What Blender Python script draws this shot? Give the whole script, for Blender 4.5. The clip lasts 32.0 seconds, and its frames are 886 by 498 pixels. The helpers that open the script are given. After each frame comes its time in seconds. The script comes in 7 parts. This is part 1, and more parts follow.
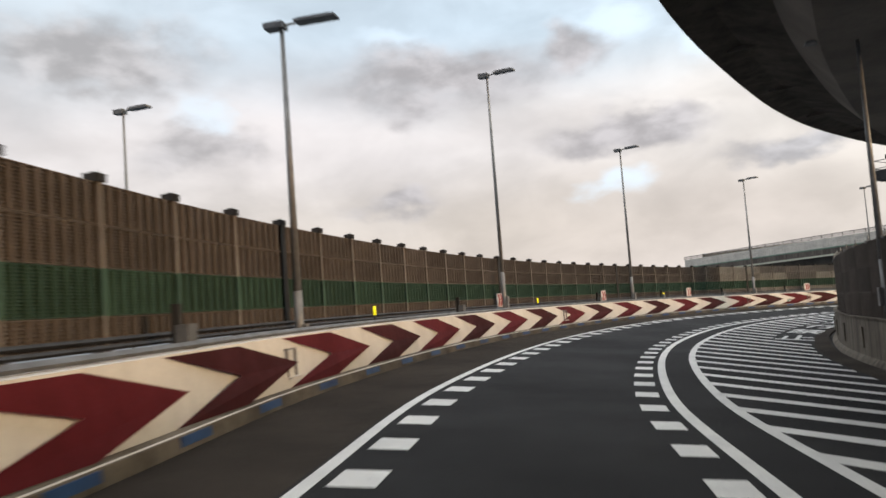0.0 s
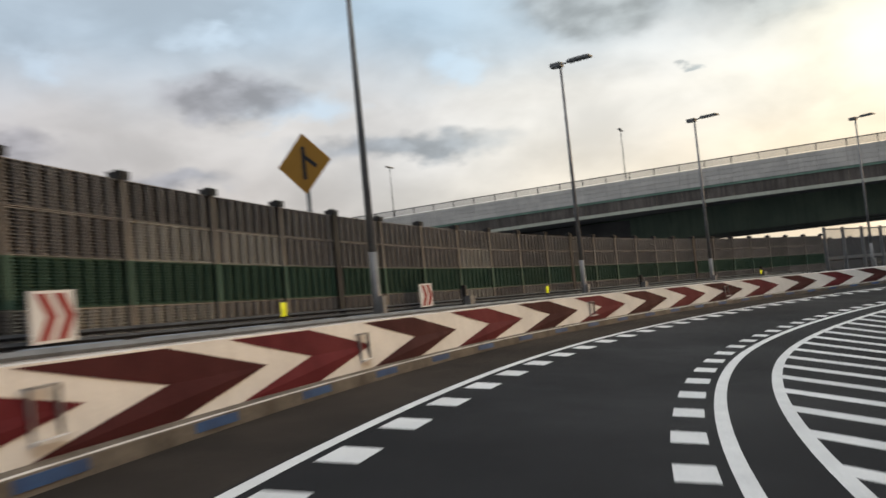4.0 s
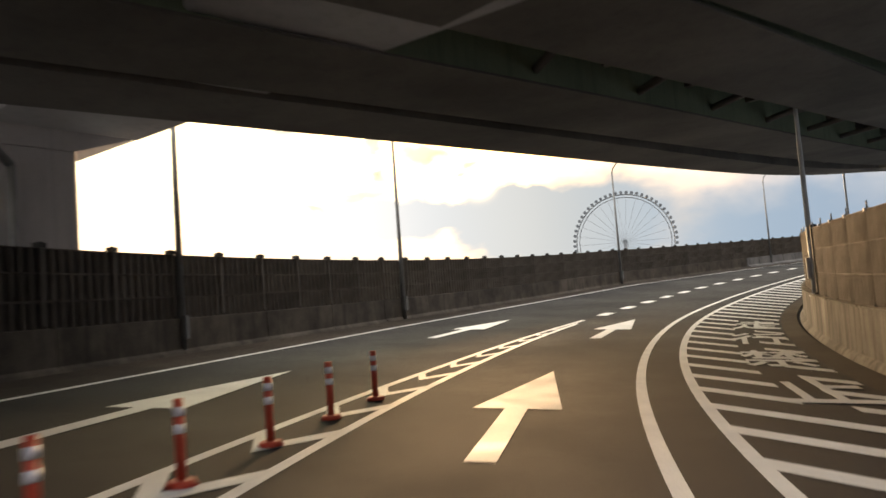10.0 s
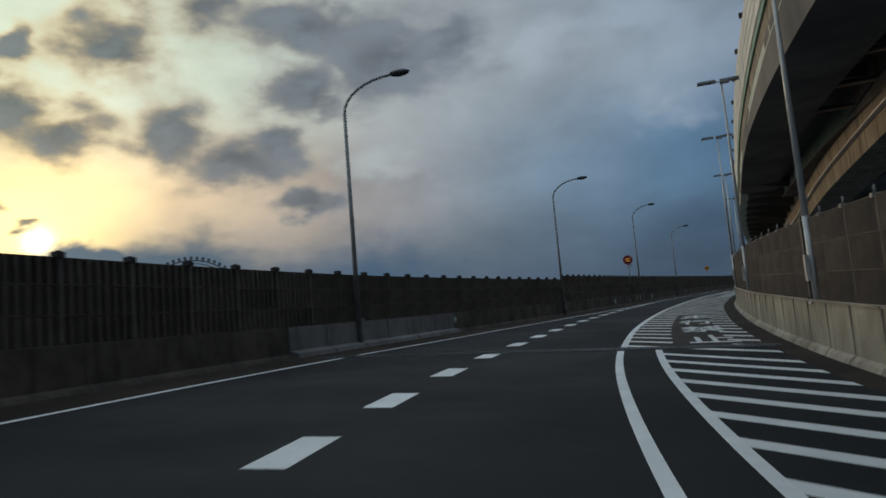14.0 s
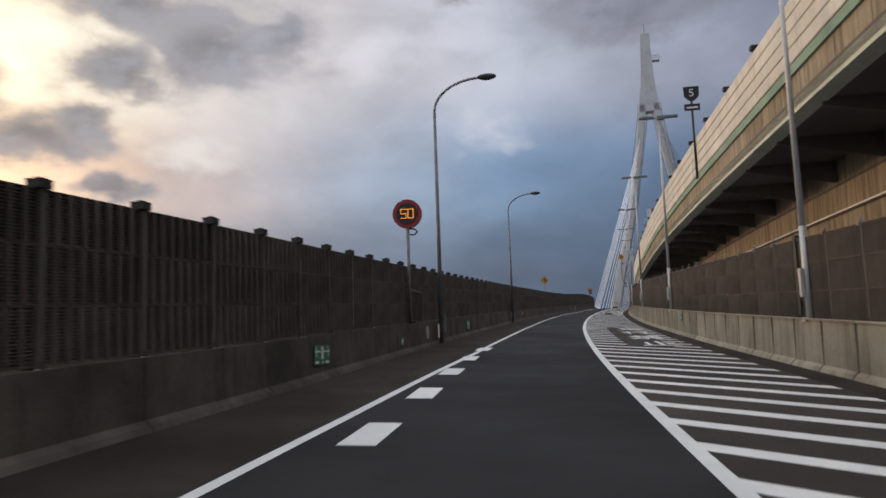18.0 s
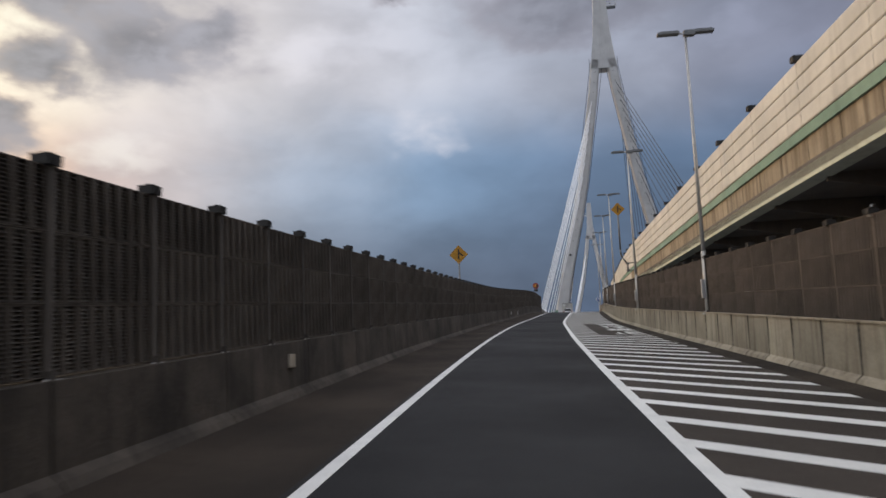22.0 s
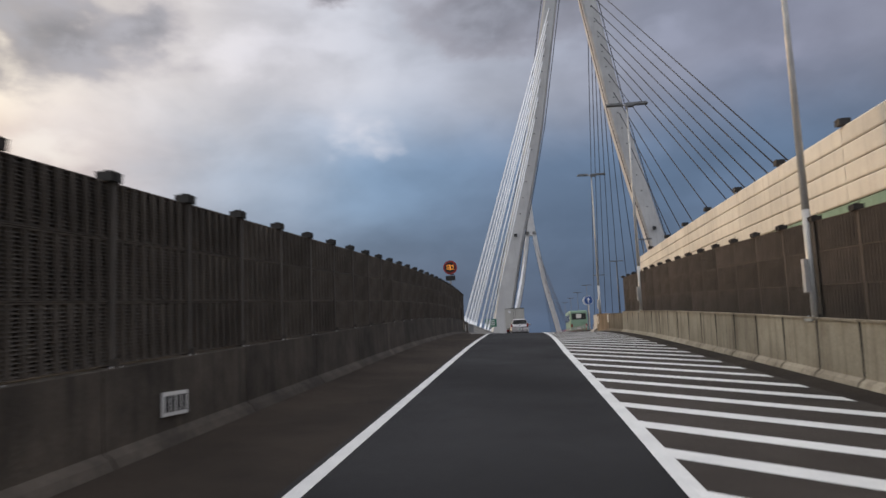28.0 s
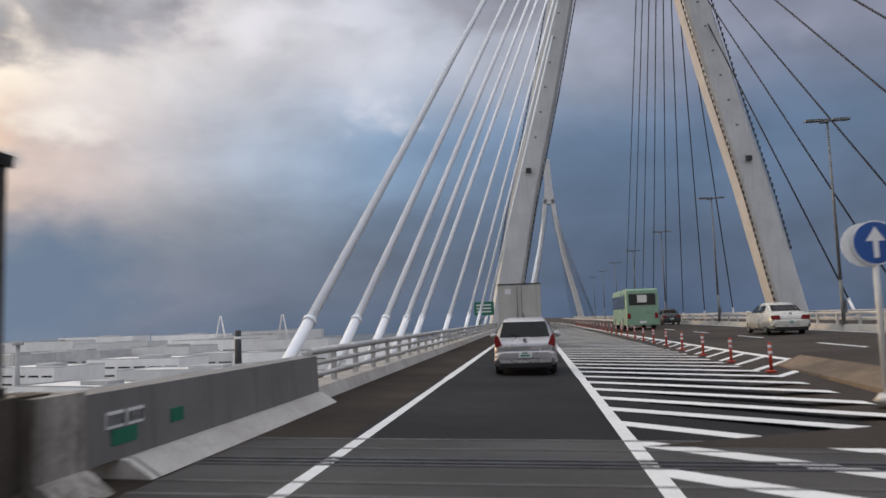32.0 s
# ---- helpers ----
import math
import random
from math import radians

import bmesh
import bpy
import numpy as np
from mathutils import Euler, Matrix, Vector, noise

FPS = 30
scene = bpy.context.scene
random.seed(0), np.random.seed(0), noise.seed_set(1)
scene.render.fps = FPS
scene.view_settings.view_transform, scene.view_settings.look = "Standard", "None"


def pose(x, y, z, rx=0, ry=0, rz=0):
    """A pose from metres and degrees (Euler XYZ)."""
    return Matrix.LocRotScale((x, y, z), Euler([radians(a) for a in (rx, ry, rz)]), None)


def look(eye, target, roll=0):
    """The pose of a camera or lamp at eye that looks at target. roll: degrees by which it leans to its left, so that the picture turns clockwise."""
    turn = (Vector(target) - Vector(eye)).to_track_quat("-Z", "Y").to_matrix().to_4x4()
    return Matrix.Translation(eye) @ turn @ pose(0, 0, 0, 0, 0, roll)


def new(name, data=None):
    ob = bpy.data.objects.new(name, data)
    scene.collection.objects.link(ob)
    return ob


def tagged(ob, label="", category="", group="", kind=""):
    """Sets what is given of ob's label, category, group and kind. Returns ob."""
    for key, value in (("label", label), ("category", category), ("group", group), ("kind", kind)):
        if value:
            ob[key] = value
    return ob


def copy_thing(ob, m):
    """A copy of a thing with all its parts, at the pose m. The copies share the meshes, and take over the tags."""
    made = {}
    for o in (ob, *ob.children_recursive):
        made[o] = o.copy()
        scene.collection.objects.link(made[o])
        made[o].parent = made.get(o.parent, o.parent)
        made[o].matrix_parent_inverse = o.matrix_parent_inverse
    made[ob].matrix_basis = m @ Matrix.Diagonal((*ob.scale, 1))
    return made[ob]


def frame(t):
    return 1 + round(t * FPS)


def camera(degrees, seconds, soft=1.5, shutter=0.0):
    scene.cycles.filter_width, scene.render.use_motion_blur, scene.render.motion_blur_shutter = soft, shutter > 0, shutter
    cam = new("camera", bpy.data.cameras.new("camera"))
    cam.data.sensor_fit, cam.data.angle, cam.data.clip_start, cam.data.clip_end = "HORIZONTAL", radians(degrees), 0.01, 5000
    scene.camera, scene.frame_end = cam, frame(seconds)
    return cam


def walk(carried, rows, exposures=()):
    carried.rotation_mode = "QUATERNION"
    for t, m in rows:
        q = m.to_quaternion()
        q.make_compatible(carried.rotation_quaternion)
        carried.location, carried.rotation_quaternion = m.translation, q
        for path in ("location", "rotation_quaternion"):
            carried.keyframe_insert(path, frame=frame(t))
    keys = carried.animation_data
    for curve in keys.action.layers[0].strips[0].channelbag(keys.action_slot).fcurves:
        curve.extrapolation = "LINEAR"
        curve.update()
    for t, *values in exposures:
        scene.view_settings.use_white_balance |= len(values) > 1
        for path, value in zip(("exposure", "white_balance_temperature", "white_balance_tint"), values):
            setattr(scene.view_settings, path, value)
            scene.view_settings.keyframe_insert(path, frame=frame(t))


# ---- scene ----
# ---- camera and its drive ----
cam = camera(60.76, 32.0, soft=1.6, shutter=0.25)
# seconds, x, y, z, tilt, lean, turn
DRIVE = [
    (0.0, 0.00, 0.00, 1.507, 93.98, 4.22, -0.00),
    (0.5, 0.95, 6.81, 1.449, 93.66, 4.47, -3.28),
    (1.0, 2.35, 13.58, 1.365, 93.47, 4.73, -7.59),
    (1.5, 4.34, 20.29, 1.267, 93.39, 5.27, -12.81),
    (2.0, 6.98, 26.86, 1.164, 93.34, 5.66, -18.45),
    (2.5, 10.34, 33.23, 1.052, 93.44, 5.60, -24.48),
    (3.0, 14.42, 39.31, 0.913, 93.01, 5.67, -30.77),
    (3.5, 19.29, 44.97, 0.734, 92.71, 5.71, -37.99),
    (4.0, 25.02, 49.98, 0.524, 92.66, 5.69, -47.12),
    (4.5, 31.63, 54.03, 0.301, 92.66, 5.66, -57.19),
    (5.0, 38.96, 56.93, 0.074, 92.70, 5.62, -67.20),
    (5.5, 46.75, 58.59, -0.147, 92.75, 5.59, -76.12),
    (6.0, 54.66, 59.17, -0.354, 92.84, 5.37, -82.87),
    (6.5, 62.37, 58.85, -0.543, 93.01, 5.46, -89.39),
    (7.0, 69.65, 57.73, -0.710, 93.09, 5.46, -95.58),
    (7.5, 76.48, 55.93, -0.857, 93.12, 5.19, -101.46),
    (8.0, 82.94, 53.50, -0.976, 93.28, 4.68, -107.17),
    (8.5, 89.04, 50.53, -1.057, 93.65, 5.12, -112.17),
    (9.0, 94.83, 47.11, -1.110, 93.81, 4.82, -116.46),
    (9.5, 100.32, 43.29, -1.155, 93.98, 4.30, -120.62),
    (10.0, 105.50, 39.10, -1.183, 94.37, 4.27, -124.75),
    (10.5, 110.38, 34.53, -1.170, 94.91, 4.29, -128.95),
    (11.0, 114.95, 29.56, -1.096, 95.28, 4.11, -133.26),
    (11.5, 119.17, 24.20, -0.961, 95.58, 3.86, -137.78),
    (12.0, 122.96, 18.51, -0.782, 95.81, 3.98, -142.21),
    (12.5, 126.31, 12.59, -0.570, 96.23, 4.17, -146.25),
    (13.0, 129.25, 6.49, -0.323, 96.62, 4.54, -149.77),
    (13.5, 131.82, 0.23, -0.033, 96.98, 4.69, -152.97),
    (14.0, 134.05, -6.17, 0.305, 97.37, 4.73, -156.00),
    (14.5, 135.95, -12.72, 0.680, 97.52, 4.39, -159.07),
    (15.0, 137.51, -19.41, 1.066, 97.40, 3.80, -162.12),
    (15.5, 138.75, -26.18, 1.443, 97.23, 3.43, -164.61),
    (16.0, 139.72, -32.96, 1.812, 97.35, 2.97, -166.49),
    (16.5, 140.50, -39.67, 2.177, 97.39, 2.55, -167.75),
    (17.0, 141.15, -46.32, 2.532, 97.34, 2.20, -168.54),
    (17.5, 141.70, -52.89, 2.872, 97.23, 1.95, -169.21),
    (18.0, 142.15, -59.43, 3.199, 97.18, 1.91, -170.31),
    (18.5, 142.50, -65.97, 3.520, 97.21, 2.12, -171.15),
    (19.0, 142.75, -72.57, 3.841, 97.21, 2.37, -171.91),
    (19.5, 142.92, -79.24, 4.167, 97.25, 2.44, -172.52),
    (20.0, 143.03, -85.98, 4.498, 97.12, 2.36, -173.15),
    (20.5, 143.06, -92.75, 4.834, 97.11, 2.40, -173.73),
    (21.0, 143.02, -99.50, 5.167, 97.12, 2.41, -174.27),
    (21.5, 142.93, -106.16, 5.492, 97.17, 2.23, -174.78),
    (22.0, 142.78, -112.65, 5.805, 97.09, 2.30, -175.23),
    (22.5, 142.60, -118.94, 6.108, 97.11, 2.50, -175.57),
    (23.0, 142.39, -125.00, 6.402, 97.08, 2.71, -175.86),
    (23.5, 142.16, -130.85, 6.687, 97.22, 2.52, -176.07),
    (24.0, 141.91, -136.53, 6.956, 97.32, 2.46, -176.30),
    (24.5, 141.65, -142.11, 7.209, 97.38, 2.37, -176.56),
    (25.0, 141.35, -147.75, 7.459, 97.32, 2.26, -176.88),
    (25.5, 141.02, -153.51, 7.719, 97.44, 2.56, -177.21),
    (26.0, 140.64, -159.41, 7.990, 97.11, 2.55, -177.48),
    (26.5, 140.22, -165.42, 8.262, 96.99, 2.51, -178.01),
    (27.0, 139.72, -171.50, 8.541, 97.04, 2.45, -178.85),
    (27.5, 139.12, -177.61, 8.836, 97.21, 2.38, -179.74),
    (28.0, 138.46, -183.71, 9.150, 97.20, 2.34, -180.11),
    (28.5, 137.76, -189.81, 9.476, 97.15, 2.22, -180.30),
    (29.0, 137.05, -195.92, 9.806, 97.09, 2.30, -180.38),
    (29.5, 136.34, -202.06, 10.132, 97.15, 2.42, -180.28),
    (30.0, 135.64, -208.19, 10.437, 96.90, 2.58, -180.23),
    (30.5, 134.95, -214.23, 10.699, 96.56, 2.72, -180.19),
    (31.0, 134.29, -220.12, 10.909, 96.27, 2.68, -180.02),
    (31.5, 133.68, -225.93, 11.066, 95.91, 2.63, -179.39),
    (32.0, 133.14, -231.68, 11.173, 95.41, 1.97, -178.86),
]
EXPOSURES = [(0.0, 0.66, 6900, 10.0), (0.6, 0.57, 6850, 10.0), (1.2, 0.52, 6750, 10.0), (2.0, 0.28, 6750, 10.0), (3.0, 0.05, 6800, 10.5), (3.5, 0.12, 6750, 10.5), (5.5, -0.42, 6200, 10.0), (6.0, -0.6, 6080, 10.0), (6.5, -0.56, 5966, 10.5), (7.2, -0.4, 5900, 11.0), (8.0, 0.75, 6600, 11.0), (9.0, 1.45, 7600, 11.5), (10.2, 1.25, 7600, 12.0), (10.6, 0.15, 6800, 9.0), (11.2, -1.3, 5500, 4.0), (13.0, -1.08, 5450, 2.0), (14.2, -0.7, 5700, 1.0), (15.0, -0.3, 6150, 6.0), (18.0, 0.02, 6450, 15.0), (19.0, 0.1, 6450, 14.0), (25.0, 0.1, 6550, 14.0), (28.0, 0.15, 6600, 14.0), (32.0, 0.15, 6550, 14.0)]
walk(cam, [(r[0], pose(*r[1:])) for r in DRIVE], EXPOSURES)

# ---- the line of the road: one point for each second of the drive ----
ROAD = [
    (0.00, 0.00, 0.000),
    (2.35, 13.58, -0.142),
    (6.98, 26.86, -0.343),
    (14.42, 39.31, -0.594),
    (25.02, 49.98, -0.983),
    (38.96, 56.93, -1.433),
    (54.66, 59.17, -1.861),
    (69.65, 57.73, -2.217),
    (82.94, 53.50, -2.483),
    (94.83, 47.11, -2.617),
    (105.50, 39.10, -2.690),
    (114.95, 29.56, -2.603),
    (122.96, 18.51, -2.289),
    (129.25, 6.49, -1.830),
    (134.05, -6.17, -1.202),
    (137.51, -19.41, -0.441),
    (139.72, -32.96, 0.305),
    (141.15, -46.32, 1.025),
    (142.15, -59.43, 1.692),
    (142.75, -72.57, 2.334),
    (143.03, -85.98, 2.991),
    (143.02, -99.50, 3.660),
    (142.78, -112.65, 4.298),
    (142.39, -125.00, 4.895),
    (141.91, -136.53, 5.449),
    (141.35, -147.75, 5.952),
    (140.64, -159.41, 6.483),
    (139.72, -171.50, 7.034),
    (138.46, -183.71, 7.643),
    (137.05, -195.92, 8.299),
    (135.64, -208.19, 8.930),
    (134.29, -220.12, 9.402),
    (133.14, -231.68, 9.666),
]
BANK = [3.68, 4.99, 5.16, 4.93, 4.49, 3.85, 3.65, 4.08, 2.46, 1.49, 1.84, 1.85, 1.95, 2.00, 1.82, 2.06, 1.34]


def build_line():
    pts = [Vector(q) for q in ROAD]
    first = (pts[0] - pts[1]).normalized()
    last = (pts[-1] - pts[-2]).normalized()
    last.z = 0.0
    pts = [pts[0] + first * d for d in (140, 90, 40)] + pts + [pts[-1] + last * d for d in (12, 30, 60, 120, 240, 480, 900, 1300)]
    bank = [BANK[0]] * 3 + [float(np.interp(i / 2, range(len(BANK)), BANK)) for i in range(len(ROAD))] + [BANK[-1]] * 8
    out, tilt = [], []
    for i in range(1, len(pts) - 2):
        a, b, c, d = pts[i - 1], pts[i], pts[i + 1], pts[i + 2]
        ta, tb = (c - a) / 2, (d - b) / 2
        if i > len(ROAD) + 2:
            ta = tb = c - b
        n = max(2, int((c - b).length / 0.5))
        for j in range(n):
            u = j / n
            h00, h10 = 2 * u ** 3 - 3 * u * u + 1, u ** 3 - 2 * u * u + u
            h01, h11 = -2 * u ** 3 + 3 * u * u, u ** 3 - u * u
            out.append(b * h00 + ta * h10 + c * h01 + tb * h11)
            tilt.append(bank[i] * (1 - u) + bank[i + 1] * u)
    return np.array([tuple(v) for v in out]), np.array(tilt)


LINE, TILT = build_line()
RUN = np.concatenate([[0], np.cumsum(np.linalg.norm(np.diff(LINE[:, :2], axis=0), axis=1))])
RUN -= RUN[np.argmin(np.linalg.norm(LINE[:, :2], axis=1))]


def mid(s):
    return Vector([float(np.interp(s, RUN, LINE[:, i])) for i in range(3)])


def way(s):
    v = mid(s + 1.0) - mid(s - 1.0)
    return v / math.hypot(v.x, v.y)


def P(s, lat, h=0.0):
    """The place s metres along the road, lat metres to the right of its line and h metres above its surface."""
    c, v = mid(s), way(s)
    b = math.tan(radians(float(np.interp(s, RUN, TILT))))
    return Vector((c.x + v.y * lat, c.y - v.x * lat, c.z - b * lat + h))


def upright(s, lat, h=0.0, flip=False, turn=0.0):
    """A pose there: x along the road, y to its left, z up; flip: turned about."""
    v = way(s)
    return Matrix.Translation(P(s, lat, h)) @ Matrix.Rotation(math.atan2(v.y, v.x) + (math.pi if flip else 0) + radians(turn), 4, "Z")


def between(a, b, h=0.0):
    """A pose at a with x towards b."""
    d = b - a
    x = d.normalized()
    y = Vector((0, 0, 1)).cross(x).normalized()
    z = x.cross(y)
    m = Matrix((x, y, z)).transposed().to_4x4()
    m.translation = a + Vector((0, 0, h))
    return m


def table(rows):
    xs, ys = [r[0] for r in rows], [r[1] for r in rows]
    return lambda s: float(np.interp(s, xs, ys))


# lines and walls, by metres along the road
left_line = table([(-40, -2.2), (5, -2.2), (30, -2.6), (40, -2.7), (100, -2.8), (125, -2.6), (145, -2.6), (160, -2.45), (174, -2.4)])
far_left_line = table([(100, -8.4), (125, -8.0), (140, -8.4), (172, -8.5), (197, -8.4), (206, -7.7), (220, -6.5), (239, -4.4), (257, -2.85), (263.5, -2.56), (276.6, -2.1), (290, -1.9), (303, -1.84), (341, -1.94), (380, -1.87), (400, -1.97), (428, -2.22), (1400, -2.25)])
mid_dash = table([(170, -2.4), (181, -2.5), (195, -2.75), (205, -2.7), (224, -2.3), (265, -1.92), (275, -2.06), (290, -2.0)])
right_line = table([(-40, 1.65), (5, 1.58), (20, 1.36), (37, 1.13), (50, 1.03), (65, 1.03), (80, 1.1), (100, 1.1), (125, 0.9), (150, 0.85), (200, 0.82), (221, 0.85)])
zebra_line = table([(-40, 2.45), (5, 2.33), (20, 2.07), (40, 1.84), (52, 1.77), (65, 1.8), (85, 1.95), (100, 1.95), (125, 1.75), (170, 1.6), (200, 1.65), (218.8, 1.75), (219.2, 0.9), (225, 0.95), (258, 1.6), (300, 1.5), (350, 1.6), (400, 1.05), (440, 1.1), (1400, 1.1)])
right_wall = table([(-40, 6.4), (30, 6.3), (50, 5.9), (110, 5.7), (138, 5.2), (200, 5.0), (222, 5.3), (240, 5.6), (268, 6.05), (306, 5.8), (357, 6.05), (400, 5.4), (433, 5.3)])
left_barrier = table([(-40, -3.7), (3, -3.85), (10, -4.1), (20, -4.28), (125, -4.35)])
left_fence = table([(-40, -5.05), (5, -5.1), (15, -5.3), (30, -5.4), (50, -5.45), (62, -5.65), (80, -5.5), (125, -5.45)])
far_fence = table([(90, -11.2), (118, -11.0), (130, -10.7), (150, -10.4), (175, -10.2), (198, -9.8), (222, -8.1), (236, -6.8), (250, -5.6), (265, -4.7), (280, -4.3), (300, -4.1), (350, -4.05), (410, -4.15), (433, -4.25)])
deck_left = table([(-60, -6.2), (100, -6.2), (101, -11.5), (130, -11.2), (222, -8.6), (250, -6.1), (280, -4.8), (432, -4.7), (436, -6.0), (1400, -6.0)])
bridge_rise = table([(4.5, 0.0), (7.5, 0.45), (14.2, 0.8), (40, 1.0)])
deck_right = table([(-60, 7.0), (432, 6.6), (434.5, 31.0), (1400, 31.0)])

# ---- sky and sun ----
SUN_WAY = Vector((0.776, -0.610, 0.160)).normalized()
world = bpy.data.worlds.new("evening_sky")
scene.world = world
world.use_nodes = True


def nodes_of(tree):
    tree.nodes.clear()

    def add(kind, **kw):
        n = tree.nodes.new(kind)
        for key, value in kw.items():
            if key in n.inputs:
                n.inputs[key].default_value = value
        return n
    return add, tree.links.new


# the sky by bearing (degrees clockwise from +y) and height (degrees): colours near the horizon, half way up and high up
SKY_LOW = [(-60, 2.6, 2.8, 3.1), (-30, 4.4, 4.3, 4.4), (0, 4.8, 4.5, 4.4), (30, 5.2, 4.9, 4.8), (50, 7.2, 6.9, 6.3), (75, 11.5, 9.8, 7.4), (98, 13.0, 9.6, 6.6), (110, 10.5, 8.2, 6.2), (116, 5.6, 5.4, 5.2), (122, 3.5, 3.8, 4.2), (133, 2.5, 2.8, 3.1), (145, 1.6, 2.15, 2.85), (160, 1.2, 1.72, 2.5), (176, 0.92, 1.35, 2.05), (200, 0.8, 1.22, 1.95), (240, 1.6, 1.9, 2.4)]
SKY_MID = [(-60, 2.7, 2.9, 3.3), (-30, 5.2, 5.1, 5.4), (0, 5.4, 5.3, 5.6), (30, 6.4, 6.3, 6.3), (50, 8.2, 8.2, 8.0), (75, 10.5, 10.2, 8.8), (100, 15.0, 14.2, 9.6), (118, 21.0, 15.6, 8.6), (128, 26.0, 17.0, 7.6), (138, 17.0, 11.6, 6.8), (148, 7.4, 5.7, 4.7), (158, 4.9, 5.0, 5.4), (172, 2.4, 3.4, 4.7), (186, 1.4, 2.15, 3.3), (212, 1.15, 1.7, 2.6), (240, 2.0, 2.2, 2.6)]
SKY_TOP = [(-60, 3.0, 3.3, 3.8), (-30, 4.2, 4.9, 5.7), (0, 4.2, 5.2, 6.3), (30, 4.9, 6.0, 7.1), (50, 5.0, 6.4, 7.6), (75, 8.0, 8.6, 8.6), (100, 14.0, 14.0, 10.4), (118, 15.0, 15.0, 10.4), (130, 14.0, 13.6, 9.6), (142, 11.5, 11.2, 8.6), (152, 7.6, 7.3, 6.6), (164, 6.5, 6.5, 6.7), (178, 4.7, 5.1, 5.8), (195, 2.8, 3.1, 3.9), (212, 2.2, 2.4, 3.1), (240, 2.6, 2.8, 3.2)]
CLOUD_CORE = [(-60, 3.0, 3.1, 3.3), (20, 3.2, 3.2, 3.5), (50, 3.3, 3.7, 4.0), (90, 5.0, 5.2, 4.8), (105, 7.0, 6.4, 5.0), (115, 4.2, 3.9, 3.4), (125, 2.6, 2.55, 2.4), (138, 2.4, 2.4, 2.45), (150, 2.5, 2.55, 2.75), (165, 2.7, 2.8, 3.1), (190, 1.75, 1.9, 2.3), (240, 1.6, 1.8, 2.2)]
CLOUD_RIM = [(-60, 4.4, 4.4, 4.6), (20, 5.6, 5.4, 5.4), (50, 7.6, 7.4, 7.0), (90, 12.0, 11.0, 8.0), (112, 14.0, 11.0, 6.5), (128, 15.0, 10.0, 4.6), (138, 9.5, 7.0, 4.5), (150, 5.0, 4.6, 4.4), (170, 4.2, 4.1, 4.4), (190, 2.4, 2.5, 3.0), (240, 2.4, 2.6, 3.0)]
# single clouds: bearing, height, half width, half height
HEAPS = [(114.0, 13.7, 1.9, 1.1), (119.6, 16.9, 1.9, 1.6), (122.9, 20.8, 1.4, 1.4), (127.3, 22.0, 1.3, 2.0), (133.0, 22.4, 4.6, 3.2), (126.0, 18.0, 4.0, 2.6), (129.6, 16.6, 3.6, 2.4), (137.0, 16.7, 4.1, 2.9), (142.0, 14.4, 5.0, 2.5), (146.8, 11.5, 3.3, 1.2), (121.1, 12.5, 1.1, 0.8), (120.8, 10.7, 1.0, 0.7), (124.3, 11.4, 1.3, 0.7), (126.8, 10.4, 1.0, 0.4), (119.9, 13.8, 1.7, 1.0)]
HEAPS_HIGH = [(115.5, 7.9, 1.7, 0.4), (119.5, 8.7, 2.2, 0.6), (107.0, 9.0, 3.0, 1.7), (146.5, 19.2, 5.4, 2.1), (153.0, 21.8, 6.4, 3.5), (147.0, 24.2, 6.5, 2.2), (158.5, 22.8, 3.4, 2.0), (186.5, 24.6, 9.0, 3.2), (172.5, 25.4, 2.8, 1.0), (145.2, 15.8, 2.8, 1.5), (140.0, 25.5, 4.0, 2.0)]
PUFFS = [(174.5, 15.8, 3.0, 2.0), (172.0, 22.0, 5.5, 2.1), (165.3, 22.0, 3.6, 2.2), (198.4, 21.4, 2.0, 1.6), (206.3, 19.3, 3.1, 1.5), (50.0, 15.9, 3.0, 1.7), (37.6, 14.0, 5.0, 1.6), (20.6, 17.2, 2.6, 1.7), (31.6, 19.7, 4.5, 1.1), (-16.4, 14.4, 2.6, 1.8), (14.6, 19.0, 4.5, 2.0), (-2.2, 19.3, 3.3, 1.4), (13.2, 7.6, 3.0, 1.3), (152.5, 14.0, 4.5, 2.0)]
CLOUD_BANK = [(123.0, 6.6, 6.5, 1.9), (131.0, 5.8, 6.5, 3.6), (138.0, 5.2, 8.0, 5.5), (149.0, 3.0, 13.0, 7.0)]
VEILS = [(11.0, 17.6, 3.0, 1.7), (33.3, 15.0, 5.0, 1.8), (60.8, 19.2, 6.0, 2.2), (72.5, 19.4, 9.0, 3.4), (86.5, 17.6, 8.0, 3.0), (94.5, 17.2, 6.0, 2.7), (67.3, 13.2, 0.45, 0.25), (-23.5, 18.1, 8.0, 2.8), (1.0, 16.4, 9.0, 2.5), (-3.1, 7.6, 4.0, 1.3), (-17.3, 12.2, 4.5, 1.8), (15.0, 11.4, 7.0, 1.5), (26.0, 9.0, 6.0, 1.0), (45.0, 10.5, 7.0, 1.2)]


